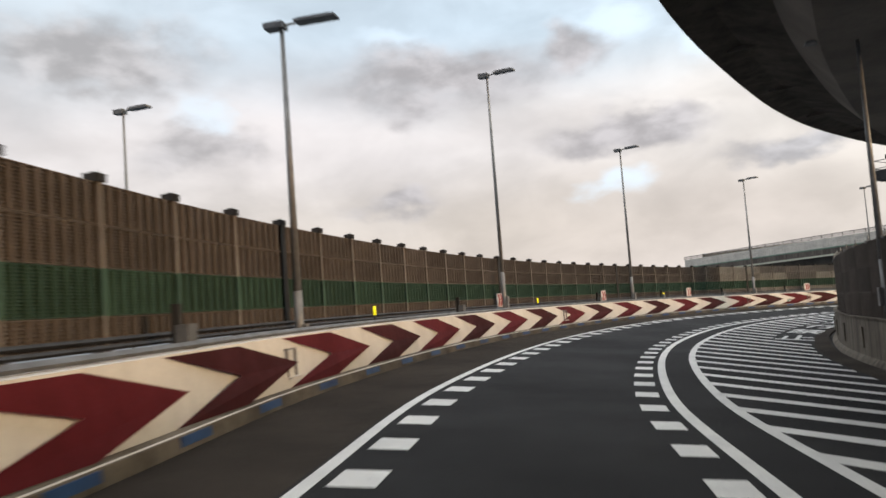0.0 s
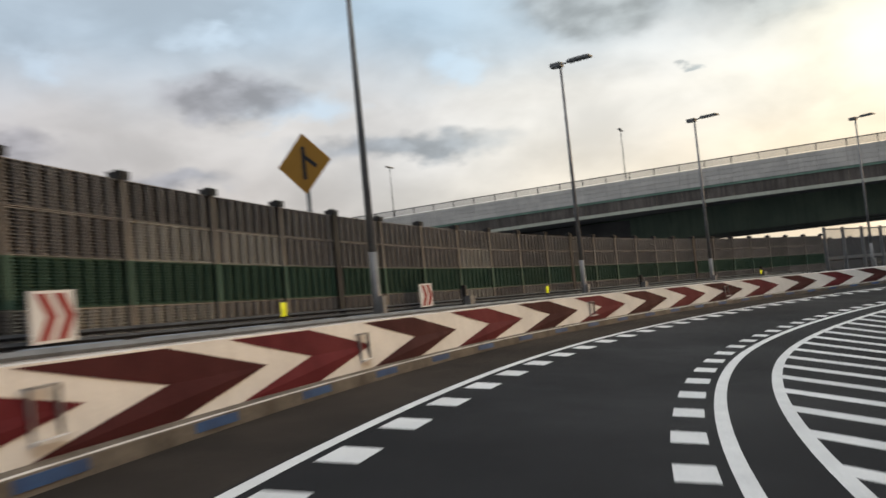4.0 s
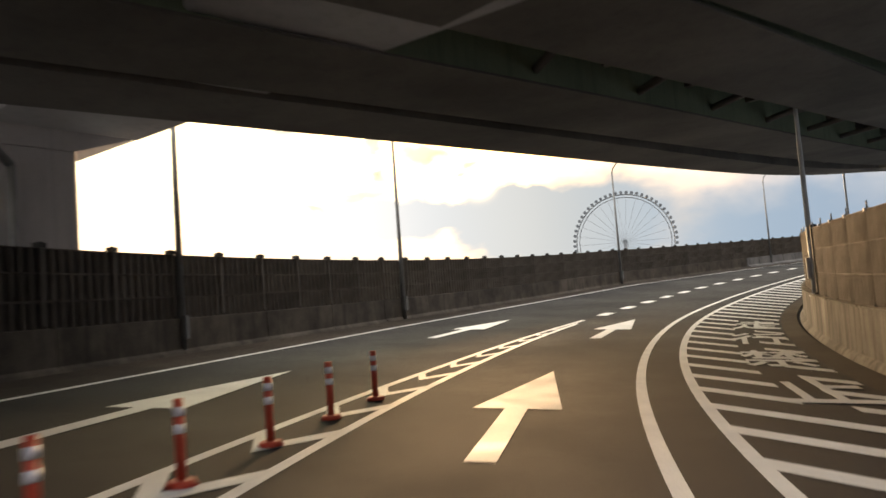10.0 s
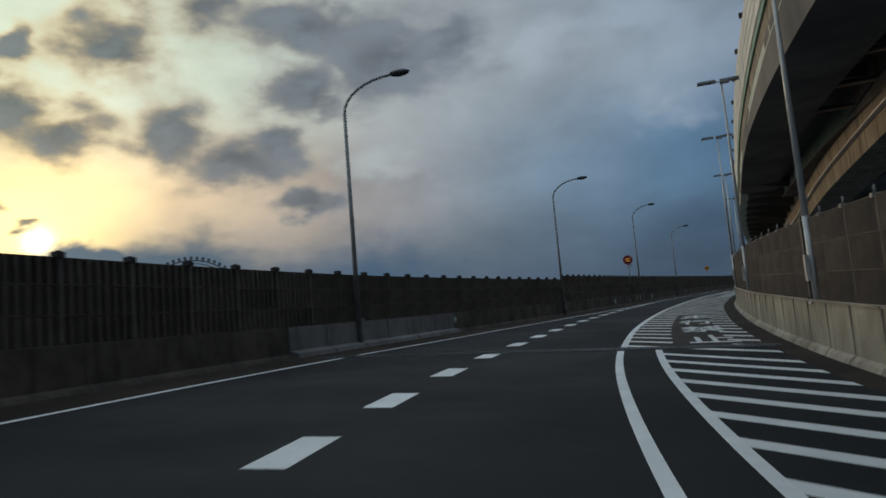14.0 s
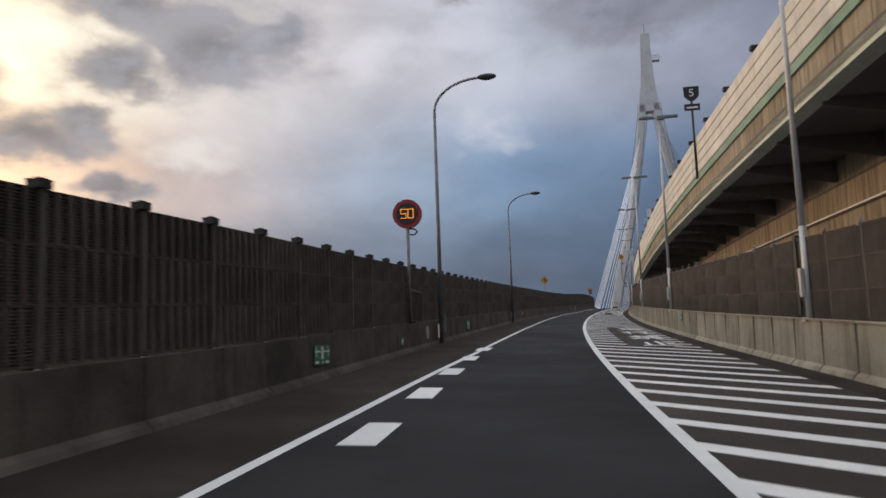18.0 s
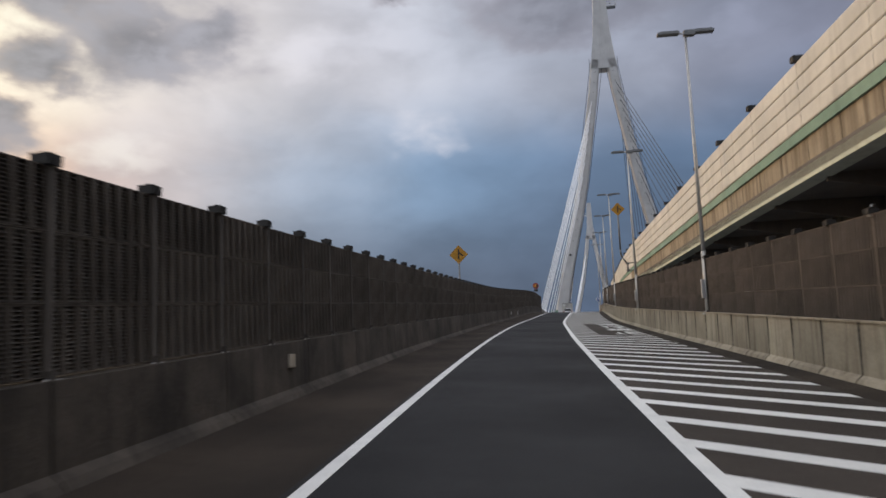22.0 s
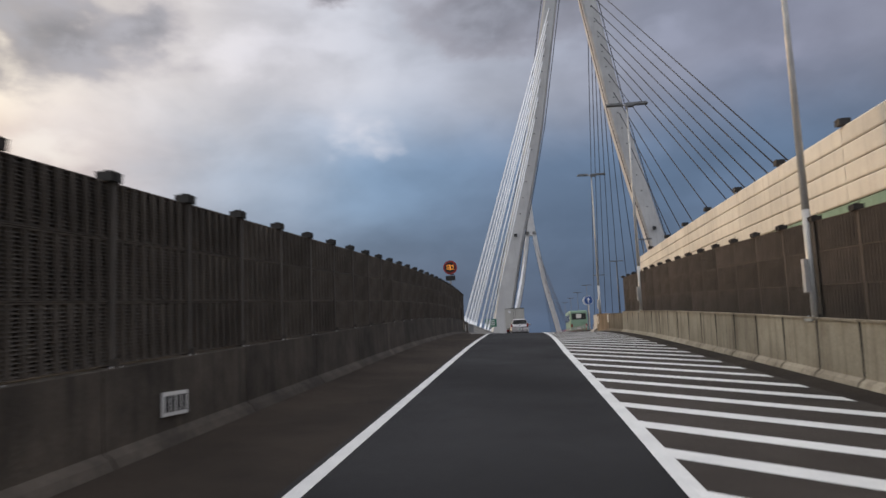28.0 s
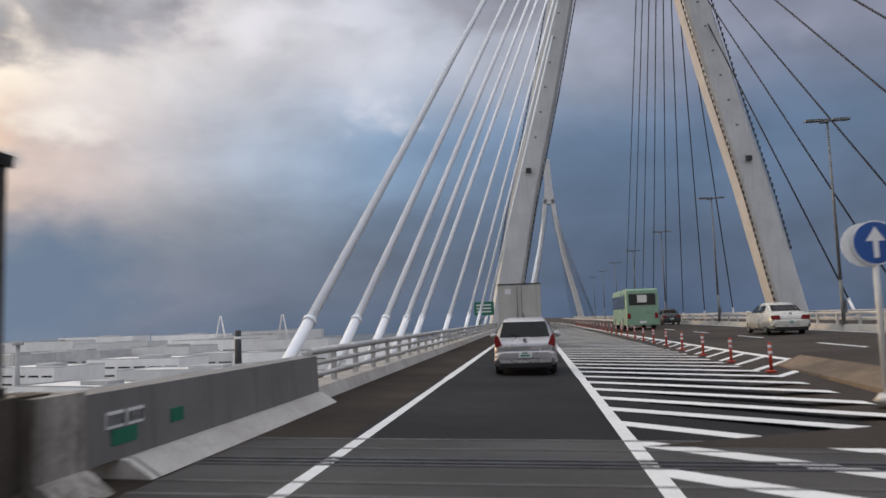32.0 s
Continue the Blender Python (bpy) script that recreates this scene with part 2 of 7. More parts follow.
def build_sky():
    add, link = nodes_of(world.node_tree)
    out, bg = add("ShaderNodeOutputWorld"), add("ShaderNodeBackground")
    bg.inputs["Strength"].default_value = 0.1
    link(bg.outputs[0], out.inputs[0])
    geo = add("ShaderNodeTexCoord")
    sky = add("ShaderNodeTexSky")
    sky.sky_type, sky.sun_disc = "NISHITA", False
    sky.sun_elevation, sky.sun_rotation = radians(9.2), math.atan2(SUN_WAY.x, SUN_WAY.y)
    sky.air_density, sky.dust_density = 1.2, 3.0

    def put(v, socket):
        if isinstance(v, (int, float)):
            socket.default_value = v
        elif isinstance(v, tuple):
            socket.default_value = (*v, 1) if len(socket.default_value) == 4 else v
        else:
            link(v, socket)

    def math_node(op, *args):
        n = add("ShaderNodeMath")
        n.operation = op
        for i, v in enumerate(args):
            put(v, n.inputs[i])
        return n.outputs[0]

    def vec_node(op, *args, which=0):
        n = add("ShaderNodeVectorMath")
        n.operation = op
        for i, v in enumerate(args):
            put(v, n.inputs[i])
        return n.outputs[which]

    def scaled(v, f):
        n = add("ShaderNodeVectorMath")
        n.operation = "SCALE"
        link(v, n.inputs[0])
        put(f, n.inputs["Scale"])
        return n.outputs[0]

    def ramp(value, a, b, lo=0.0, hi=1.0):
        n = add("ShaderNodeMapRange")
        n.interpolation_type = "SMOOTHSTEP"
        for v, key in ((value, "Value"), (a, "From Min"), (b, "From Max"), (lo, "To Min"), (hi, "To Max")):
            put(v, n.inputs[key])
        return n.outputs[0]

    def mix(f, a, b):
        n = add("ShaderNodeMix")
        n.data_type, n.clamp_factor = "RGBA", True
        for i, v in ((0, f), (6, a), (7, b)):
            put(v, n.inputs[i])
        return n.outputs[2]

    way_out = geo.outputs["Generated"]
    sep = add("ShaderNodeSeparateXYZ")
    link(way_out, sep.inputs[0])
    bearing = math_node("MULTIPLY_ADD", math_node("ARCTAN2", math_node("MULTIPLY", sep.outputs["Y"], -1.0), sep.outputs["X"]), 180 / math.pi, 90.0)
    height = math_node("MULTIPLY", math_node("ARCSINE", sep.outputs["Z"]), 180 / math.pi)
    tall = add("ShaderNodeMapping")
    tall.inputs["Scale"].default_value = (1.0, 1.0, 1.8)
    link(way_out, tall.inputs["Vector"])

    def noise(scale, detail, rough, seed, distort=0.0, colour=False):
        n = add("ShaderNodeTexNoise")
        n.noise_dimensions = "4D"
        link(tall.outputs[0], n.inputs["Vector"])
        for key, v in (("Scale", scale), ("Detail", detail), ("Roughness", rough), ("W", seed), ("Distortion", distort)):
            n.inputs[key].default_value = v
        return n.outputs["Color" if colour else "Fac"]

    def centred(v, amount):
        return vec_node("MULTIPLY", vec_node("SUBTRACT", v, (0.5, 0.5, 0.5)), amount)

    place = add("ShaderNodeCombineXYZ")
    link(bearing, place.inputs[0])
    link(height, place.inputs[1])
    # clouds are torn by two sizes of swirl, the open sky by one broad one
    broad = centred(noise(5.0, 4, 0.5, 3.1, colour=True), (11.0, 5.0, 0.0))
    torn = vec_node("ADD", vec_node("ADD", place.outputs[0], centred(noise(11.0, 3, 0.5, 8.3, colour=True), (6.0, 4.2, 0.0))), centred(noise(34.0, 4, 0.5, 5.9, colour=True), (1.9, 1.5, 0.0)))
    open_place = add("ShaderNodeSeparateXYZ")
    link(vec_node("ADD", place.outputs[0], broad), open_place.inputs[0])
    lumps, fine, streak = noise(17.0, 6, 0.5, 21.3, 0.2), noise(7.0, 6, 0.5, 12.4, 0.3), noise(3.2, 5, 0.5, 7.7, 0.3)

    def by_bearing(stops, value):
        n = add("ShaderNodeValToRGB")
        n.color_ramp.interpolation = "CARDINAL"
        put(ramp_line(value), n.inputs[0])
        els = n.color_ramp.elements
        els[0].position, els[1].position = (stops[0][0] + 60) / 300, (stops[-1][0] + 60) / 300
        els[0].color, els[1].color = [(*[c / 30 for c in q[1:]], 1) for q in (stops[0], stops[-1])]
        for q in stops[1:-1]:
            e = els.new((q[0] + 60) / 300)
            e.color = (*[c / 30 for c in q[1:]], 1)
        return scaled(n.outputs[0], 30.0)

    def ramp_line(value):
        n = add("ShaderNodeMapRange")
        link(value, n.inputs["Value"])
        n.inputs["From Min"].default_value, n.inputs["From Max"].default_value = -60, 240
        return n.outputs[0]

    def clouds(spots, soft):
        """How deep inside the nearest cloud a direction lies: 1 at its middle, 0 at its edge."""
        far_off = 9.0
        for a, e, w, h in spots:
            d = vec_node("LENGTH", vec_node("MULTIPLY_ADD", torn, (1 / w, 1 / h, 0.0), (-a / w, -e / h, 0.0)), which=1)
            far_off = math_node("SMOOTH_MIN", far_off, d, soft)
        return math_node("SUBTRACT", 1.0, far_off)

    low, half, top = by_bearing(SKY_LOW, open_place.outputs[0]), by_bearing(SKY_MID, open_place.outputs[0]), by_bearing(SKY_TOP, open_place.outputs[0])
    up = open_place.outputs[1]
    colour = mix(ramp(up, 12.5, 20.0), mix(ramp(up, 4.5, 12.5), low, half), top)
    colour = mix(0.06, colour, sky.outputs[0])
    # thin cloud all over, in broad and fine drifts
    colour = scaled(colour, ramp(math_node("ADD", math_node("MULTIPLY", fine, 0.6), math_node("MULTIPLY", streak, 0.4)), 0.36, 0.64, 0.84, 1.13))
    near_sun = vec_node("DOT_PRODUCT", way_out, tuple(SUN_WAY), which=1)
    halo = math_node("POWER", math_node("MAXIMUM", near_sun, 0.0), 500.0)
    colour = mix(math_node("MULTIPLY", halo, 0.75), colour, (42.0, 28.0, 10.0))
    core, rim = by_bearing(CLOUD_CORE, bearing), by_bearing(CLOUD_RIM, bearing)
    core = scaled(core, ramp(lumps, 0.35, 0.68, 0.86, 1.4))
    grain = math_node("MULTIPLY", math_node("SUBTRACT", lumps, 0.5), 1.5)
    # bright puffs, soft veils
    deep = math_node("ADD", clouds(PUFFS, 0.4), math_node("MULTIPLY", grain, 1.1))
    colour = mix(ramp(deep, -0.1, 0.9, 0.0, 0.75), colour, scaled(top, ramp(bearing, 100.0, 150.0, 1.22, 1.12)))
    deep = math_node("ADD", clouds(VEILS, 0.5), math_node("MULTIPLY", math_node("SUBTRACT", fine, 0.5), 1.6))
    colour = mix(ramp(deep, -0.35, 0.6, 0.0, 0.92), colour, core)
    # the dark bank on the horizon
    deep = math_node("ADD", clouds(CLOUD_BANK, 0.3), math_node("MULTIPLY", grain, 0.35))
    colour = mix(ramp(deep, -0.05, ramp(bearing, 128.0, 146.0, 0.2, 0.75)), colour, mix(ramp(deep, 0.0, 0.3, 0.2, 0.0), by_bearing(SKY_LOW, bearing), rim))
    # separate heaps with bright rims
    deep = math_node("ADD", clouds(HEAPS + HEAPS_HIGH, 0.5), grain)
    colour = mix(ramp(deep, -0.28, 0.5, 0.0, 0.92), colour, mix(ramp(deep, -0.05, 0.75), rim, core))
    glow = math_node("POWER", math_node("MAXIMUM", near_sun, 0.0), 13000.0)
    colour = mix(glow, colour, (95.0, 70.0, 34.0))
    colour = mix(ramp(sep.outputs["Z"], 0.44, 0.8, 0.0, 0.8), colour, mix(ramp(streak, 0.35, 0.65), (15.0, 15.2, 15.6), (10.0, 10.4, 11.0)))
    colour = mix(ramp(sep.outputs["Z"], -0.02, -0.10), colour, (2.0, 2.2, 2.6))
    link(colour, bg.inputs["Color"])


build_sky()
sun_data = bpy.data.lights.new("sun", "SUN")
sun_data.energy, sun_data.angle, sun_data.color = 1.1, radians(7.0), (1.0, 0.66, 0.38)
sun = new("sun", sun_data)
sun.matrix_world = look((0, 0, 60), Vector((0, 0, 60)) - SUN_WAY)

# ---- materials ----


def material(name, c1, c2=None, rough=0.7, metal=0.0, scale=1.0, fine=30.0, bump=0.15, streaks=0.0, vary=0.0, speck=0.12, glow=None, alpha=None, dirt=None, spec=0.4):
    """A surface of two colours that drift into one another, with fine grain, streaks that run down, and a spread from piece to piece."""
    m = bpy.data.materials.new(name)
    m.use_nodes = True
    add, link = nodes_of(m.node_tree)
    out, sh = add("ShaderNodeOutputMaterial"), add("ShaderNodeBsdfPrincipled")
    link(sh.outputs[0], out.inputs[0])
    sh.inputs["Roughness"].default_value, sh.inputs["Metallic"].default_value = rough, metal
    c2 = c2 or tuple(v * 0.75 for v in c1)
    co = add("ShaderNodeTexCoord")

    def noise_node(s, d, vec=None):
        n = add("ShaderNodeTexNoise")
        n.inputs["Scale"].default_value, n.inputs["Detail"].default_value, n.inputs["Roughness"].default_value = s, d, 0.62
        link(vec or co.outputs["Object"], n.inputs["Vector"])
        return n.outputs["Fac"]

    def mix(kind, f, a, b):
        n = add("ShaderNodeMix")
        n.data_type, n.blend_type = "RGBA", kind
        for i, v in ((0, f), (6, a), (7, b)):
            if isinstance(v, (int, float)):
                n.inputs[i].default_value = v
            elif isinstance(v, tuple):
                n.inputs[i].default_value = (*v, 1)
            else:
                link(v, n.inputs[i])
        return n.outputs[2]

    def ramp(value, a, b, lo=0.0, hi=1.0):
        n = add("ShaderNodeMapRange")
        link(value, n.inputs["Value"])
        for key, x in (("From Min", a), ("From Max", b), ("To Min", lo), ("To Max", hi)):
            n.inputs[key].default_value = x
        return n.outputs[0]

    large, grain = noise_node(scale, 5), noise_node(fine, 4)
    colour = mix("MIX", ramp(large, 0.35, 0.65), c1, c2)
    colour = mix("MULTIPLY", 1.0, colour, mix("MIX", ramp(grain, 0.3, 0.7), (1 - speck,) * 3, (1.0,) * 3))
    if streaks:
        mp = add("ShaderNodeMapping")
        mp.inputs["Scale"].default_value = (3.0, 3.0, 0.18)
        link(co.outputs["Object"], mp.inputs["Vector"])
        colour = mix("MIX", ramp(noise_node(1.3, 5, mp.outputs[0]), 0.41 if streaks > 0.75 else 0.5, 0.66 if streaks > 0.75 else 0.72, 0.0, streaks), colour, dirt or tuple(v * 0.35 for v in c2))
    if vary:
        info = add("ShaderNodeObjectInfo")
        colour = mix("MULTIPLY", 1.0, colour, mix("MIX", info.outputs["Random"], (1 - vary,) * 3, (1.0,) * 3))
    link(colour, sh.inputs["Base Color"])
    r = ramp(large, 0.3, 0.7, max(0.02, rough - 0.08), min(1.0, rough + 0.1))
    link(r, sh.inputs["Roughness"])
    sh.inputs["Specular IOR Level"].default_value = spec
    if bump:
        b = add("ShaderNodeBump")
        b.inputs["Strength"].default_value, b.inputs["Distance"].default_value = bump, 0.02
        link(grain, b.inputs["Height"])
        link(b.outputs[0], sh.inputs["Normal"])
    if glow:
        sh.inputs["Emission Color"].default_value, sh.inputs["Emission Strength"].default_value = (*glow[:3], 1), glow[3]
    if alpha is not None:
        sh.inputs["Alpha"].default_value = alpha
    return m


ASPHALT = material("asphalt", (0.031, 0.031, 0.0335), (0.021, 0.0212, 0.0232), 0.82, spec=0.13, scale=0.22, fine=55, bump=0.5, speck=0.4)
# browner asphalt of the right-hand strip, lightened for the stronger light there
LIT_BROWN_ASPHALT = material("lit_brown_asphalt", (0.066, 0.054, 0.046), (0.044, 0.036, 0.031), 0.85, spec=0.2, scale=0.3, fine=50, bump=0.5, speck=0.4)
SHOULDER = material("dusty_asphalt", (0.054, 0.042, 0.033), (0.03, 0.0245, 0.0205), 0.95, spec=0.15, scale=0.35, fine=45, bump=0.5, speck=0.4)
SHEET_JOINT = material("worn_joint_rail", (0.16, 0.155, 0.15), (0.1, 0.097, 0.095), 0.6, 0.2, scale=1.5, fine=40, bump=0.2, speck=0.3)
HEADER = material("worn_header", (0.075, 0.071, 0.069), (0.05, 0.047, 0.046), 0.7, spec=0.25, scale=0.4, fine=45, bump=0.4, speck=0.35)
PAINT = material("road_paint", (0.86, 0.86, 0.85), (0.74, 0.74, 0.74), 0.6, scale=1.5, fine=40, bump=0.2, speck=0.22, vary=0.12)
CONCRETE = material("concrete", (0.46, 0.41, 0.34), (0.31, 0.27, 0.22), 0.9, scale=0.6, fine=22, bump=0.35, streaks=0.55, speck=0.2, vary=0.2)
# stained concrete, darkened for the side that faces away from the sun
DARK_CONCRETE = material("stained_shaded_concrete", (0.102, 0.085, 0.07), (0.04, 0.034, 0.029), 0.92, scale=0.8, fine=20, bump=0.4, streaks=0.7, speck=0.25, vary=0.25)
OCHRE_CONCRETE = material("stained_concrete", (0.47, 0.39, 0.285), (0.34, 0.275, 0.195), 0.92, scale=0.5, fine=18, bump=0.35, streaks=0.8, speck=0.2, vary=0.18, dirt=(0.1, 0.075, 0.05))
STAINED_CONCRETE = material("streaked_concrete", (0.50, 0.43, 0.335), (0.34, 0.285, 0.22), 0.92, scale=0.7, fine=18, bump=0.4, streaks=0.65, speck=0.25, vary=0.25, dirt=(0.085, 0.065, 0.048))
# streaked concrete again, with the shade of the first right-hand stretch in its colour
SHADED_CONCRETE = material("shaded_concrete", (0.27, 0.238, 0.195), (0.16, 0.138, 0.112), 0.92, scale=0.7, fine=18, bump=0.45, streaks=0.95, speck=0.28, vary=0.25, dirt=(0.06, 0.05, 0.04))
RUSTY_CONCRETE = material("rust_brown_concrete", (0.3, 0.235, 0.165), (0.2, 0.155, 0.108), 0.92, scale=0.6, fine=18, bump=0.4, streaks=0.8, speck=0.25, vary=0.2, dirt=(0.08, 0.058, 0.04))
# darker copy of the wall concrete: shade on the overpass's near side is painted in
BACKLIT_CONCRETE = material("backlit_concrete", (0.22, 0.19, 0.165), (0.15, 0.13, 0.115), 0.92, scale=0.5, fine=18, bump=0.35, streaks=0.8, speck=0.2, vary=0.25, dirt=(0.07, 0.06, 0.05))
LIP_GREEN = material("pale_green_paint", (0.62, 0.63, 0.51), (0.52, 0.53, 0.43), 0.75, scale=0.6, fine=20, bump=0.1, streaks=0.35, vary=0.1, speck=0.1, dirt=(0.2, 0.19, 0.15))
CREAM = material("cream_paint", (0.78, 0.75, 0.71), (0.66, 0.63, 0.595), 0.7, scale=0.9, fine=25, bump=0.2, streaks=0.12, speck=0.12)
RED_A = material("red_paint", (0.14, 0.011, 0.018), (0.10, 0.009, 0.014), 0.75, spec=0.2, scale=1.1, fine=30, bump=0.2, speck=0.2, vary=0.2)
RED_B = material("dark_red_paint", (0.07, 0.008, 0.010), (0.05, 0.007, 0.008), 0.75, spec=0.2, scale=1.1, fine=30, bump=0.2, speck=0.25, vary=0.25)
KERB_BLUE = material("blue_reflector", (0.025, 0.09, 0.24), (0.02, 0.05, 0.14), 0.5, bump=0.2)
KERB_BASE = material("muddy_kerb", (0.21, 0.178, 0.145), (0.10, 0.084, 0.068), 0.93, scale=1.2, fine=18, bump=0.5, speck=0.3)
BROWN = material("brown_frame", (0.225, 0.19, 0.168), (0.16, 0.137, 0.12), 0.75, 0.1, scale=1.3, fine=40, bump=0.15, speck=0.18, vary=0.28, streaks=0.2)
BROWN_SLAT = material("brown_louvre", (0.12, 0.096, 0.084), (0.08, 0.066, 0.058), 0.8, scale=1.1, fine=30, bump=0.1, vary=0.3)
CABLE_WHITE = material("cable_sheath", (0.82, 0.85, 0.9), (0.75, 0.78, 0.83), 0.45, scale=0.3, bump=0.0, speck=0.05)
GREY_FRAME = material("grey_brown_frame", (0.172, 0.147, 0.127), (0.117, 0.1, 0.087), 0.75, 0.15, scale=1.3, fine=40, bump=0.15, speck=0.18, vary=0.3, streaks=0.2)
GREY_SLAT = material("dark_louvre", (0.112, 0.099, 0.09), (0.076, 0.068, 0.062), 0.8, scale=1.1, fine=30, bump=0.1, vary=0.3)
PALE_FRAME = material("pale_frame", (0.6, 0.56, 0.49), (0.46, 0.43, 0.38), 0.75, 0.05, scale=1.3, fine=40, speck=0.18, vary=0.25, streaks=0.2)
POST_BROWN = material("pale_brown_post", (0.3, 0.265, 0.235), (0.22, 0.195, 0.17), 0.75, 0.1, scale=1.3, fine=40, bump=0.15, speck=0.18, vary=0.3, streaks=0.3)
# paler brown stretch; its ribs' sheen from the warm sky is in the colour
PALE_SHEEN_FRAME = material("sheen_brown_frame", (0.4, 0.365, 0.33), (0.31, 0.28, 0.255), 0.8, 0.05, scale=1.3, fine=40, bump=0.15, speck=0.18, vary=0.25, streaks=0.2)
OLD_GREEN = material("faded_green_frame", (0.085, 0.16, 0.105), (0.06, 0.12, 0.08), 0.7, 0.05, scale=1.2, fine=40, bump=0.15, vary=0.25, speck=0.2)
RUST_FRAME = material("rusty_brown_frame", (0.108, 0.087, 0.074), (0.08, 0.065, 0.056), 0.75, 0.1, scale=1.0, fine=40, bump=0.15, speck=0.2, vary=0.35, streaks=0.3)
PALE_SLAT = material("pale_louvre", (0.36, 0.33, 0.29), (0.28, 0.26, 0.23), 0.7, 0.05, scale=1.1, fine=30, bump=0.1, vary=0.25)
# slats of that stretch, lightened with the same sky sheen
PALE_SHEEN_SLAT = material("sheen_louvre", (0.2, 0.178, 0.16), (0.15, 0.132, 0.118), 0.8, 0.05, scale=1.1, fine=30, bump=0.1, vary=0.3)
# darker copy of the rusty frame; recesses between ribs are shaded by colour
RUST_SLAT = material("dark_rusty_sheet", (0.05, 0.04, 0.034), (0.037, 0.03, 0.026), 0.8, scale=1.1, fine=30, bump=0.1, vary=0.3)
GREEN = material("green_frame", (0.072, 0.145, 0.104), (0.05, 0.108, 0.078), 0.7, 0.05, scale=1.2, fine=40, bump=0.15, vary=0.25, speck=0.2)
GREEN_SLAT = material("green_louvre", (0.036, 0.085, 0.059), (0.026, 0.062, 0.043), 0.8, scale=1.1, bump=0.1, vary=0.25)
CAP = material("cap_metal", (0.05, 0.046, 0.044), (0.03, 0.03, 0.03), 0.7, 0.2, bump=0.2, vary=0.3)
ZINC = material("galvanised_steel", (0.62, 0.61, 0.6), (0.48, 0.48, 0.48), 0.45, 0.3, scale=2.5, fine=35, bump=0.08, speck=0.15, streaks=0.15, vary=0.12)
GREY_ZINC = material("weathered_zinc", (0.33, 0.33, 0.33), (0.24, 0.24, 0.245), 0.5, 0.3, scale=2.5, fine=35, bump=0.08, speck=0.15, streaks=0.25, vary=0.15)
# cables of the far plane: their shaded look is put into the sheath colour
CABLE_SHADED = material("shaded_sheath", (0.045, 0.048, 0.06), (0.035, 0.037, 0.045), 0.6, scale=0.4, bump=0.0, speck=0.05, spec=0.2)
DULL_ZINC = material("dull_steel", (0.22, 0.225, 0.23), (0.15, 0.155, 0.16), 0.55, 0.5, scale=2.5, fine=35, bump=0.08, speck=0.2, streaks=0.2)
DARK_STEEL = material("dark_steel", (0.06, 0.062, 0.066), (0.04, 0.04, 0.044), 0.6, 0.4, scale=2, bump=0.1)
WHITE_STEEL = material("white_steel", (0.6, 0.6, 0.605), (0.5, 0.5, 0.51), 0.5, 0.1, scale=0.35, fine=18, bump=0.06, streaks=0.3, speck=0.08, dirt=(0.33, 0.32, 0.3))
PANEL_WHITE = material("pale_panel", (0.74, 0.70, 0.63), (0.61, 0.58, 0.53), 0.7, scale=0.6, fine=20, bump=0.1, streaks=0.3, vary=0.12, speck=0.1, dirt=(0.28, 0.25, 0.22))
GIRDER_GREEN = material("green_girder", (0.215, 0.255, 0.17), (0.165, 0.2, 0.14), 0.7, 0.0, scale=0.3, fine=15, bump=0.1, streaks=0.4, speck=0.12)
STRIPE_GREEN = material("faded_green_paint", (0.22, 0.34, 0.26), (0.17, 0.27, 0.21), 0.7, scale=0.5, fine=15, bump=0.08, streaks=0.25)
# one dark tone for everything below the decks; their shade is partly in it
SHADED_UNDERSIDE = material("shaded_underside", (0.17, 0.15, 0.135), (0.10, 0.09, 0.082), 0.9, scale=0.25, fine=10, bump=0.2, streaks=0.2)
PIER_GREY = material("painted_pier", (0.5, 0.48, 0.49), (0.42, 0.4, 0.41), 0.65, 0.0, scale=0.35, fine=15, bump=0.08, streaks=0.25, speck=0.08)
ORANGE = material("orange_rubber", (0.5, 0.055, 0.028), (0.36, 0.04, 0.022), 0.55, scale=3, bump=0.1, vary=0.25)
SILVER_BAND = material("reflective_band", (0.72, 0.7, 0.74), (0.5, 0.48, 0.55), 0.35, 0.1, scale=6, bump=0.05)
BLACK = material("black_plastic", (0.018, 0.018, 0.02), (0.012, 0.012, 0.013), 0.5, bump=0.05)
RUBBER = material("tyre_rubber", (0.02, 0.02, 0.021), (0.014, 0.014, 0.015), 0.85, bump=0.2)
SIGN_YELLOW = material("yellow_sign", (0.45, 0.22, 0.018), (0.37, 0.175, 0.014), 0.5, bump=0.05, speck=0.1)
SIGN_BLUE = material("blue_sign", (0.02, 0.09, 0.33), (0.018, 0.07, 0.25), 0.45, bump=0.03)
SIGN_WHITE = material("white_sign", (0.75, 0.76, 0.77), (0.68, 0.68, 0.7), 0.5, bump=0.03)
SIGN_RED = material("red_ring", (0.33, 0.03, 0.028), (0.24, 0.025, 0.024), 0.5, bump=0.05)
SIGN_GREEN = material("green_sign", (0.01, 0.17, 0.10), (0.008, 0.12, 0.075), 0.5, bump=0.03)
LED_FACE = material("led_face", (0.03, 0.022, 0.02), (0.02, 0.016, 0.015), 0.5, bump=0.05)
LED_AMBER = material("amber_led", (0.6, 0.25, 0.02), glow=(1.0, 0.36, 0.05, 0.9), bump=0.0)
YELLOW_GLOW = material("yellow_delineator", (0.85, 0.75, 0.02), (0.75, 0.68, 0.02), 0.4, bump=0.0, glow=(0.85, 0.8, 0.02, 0.5))
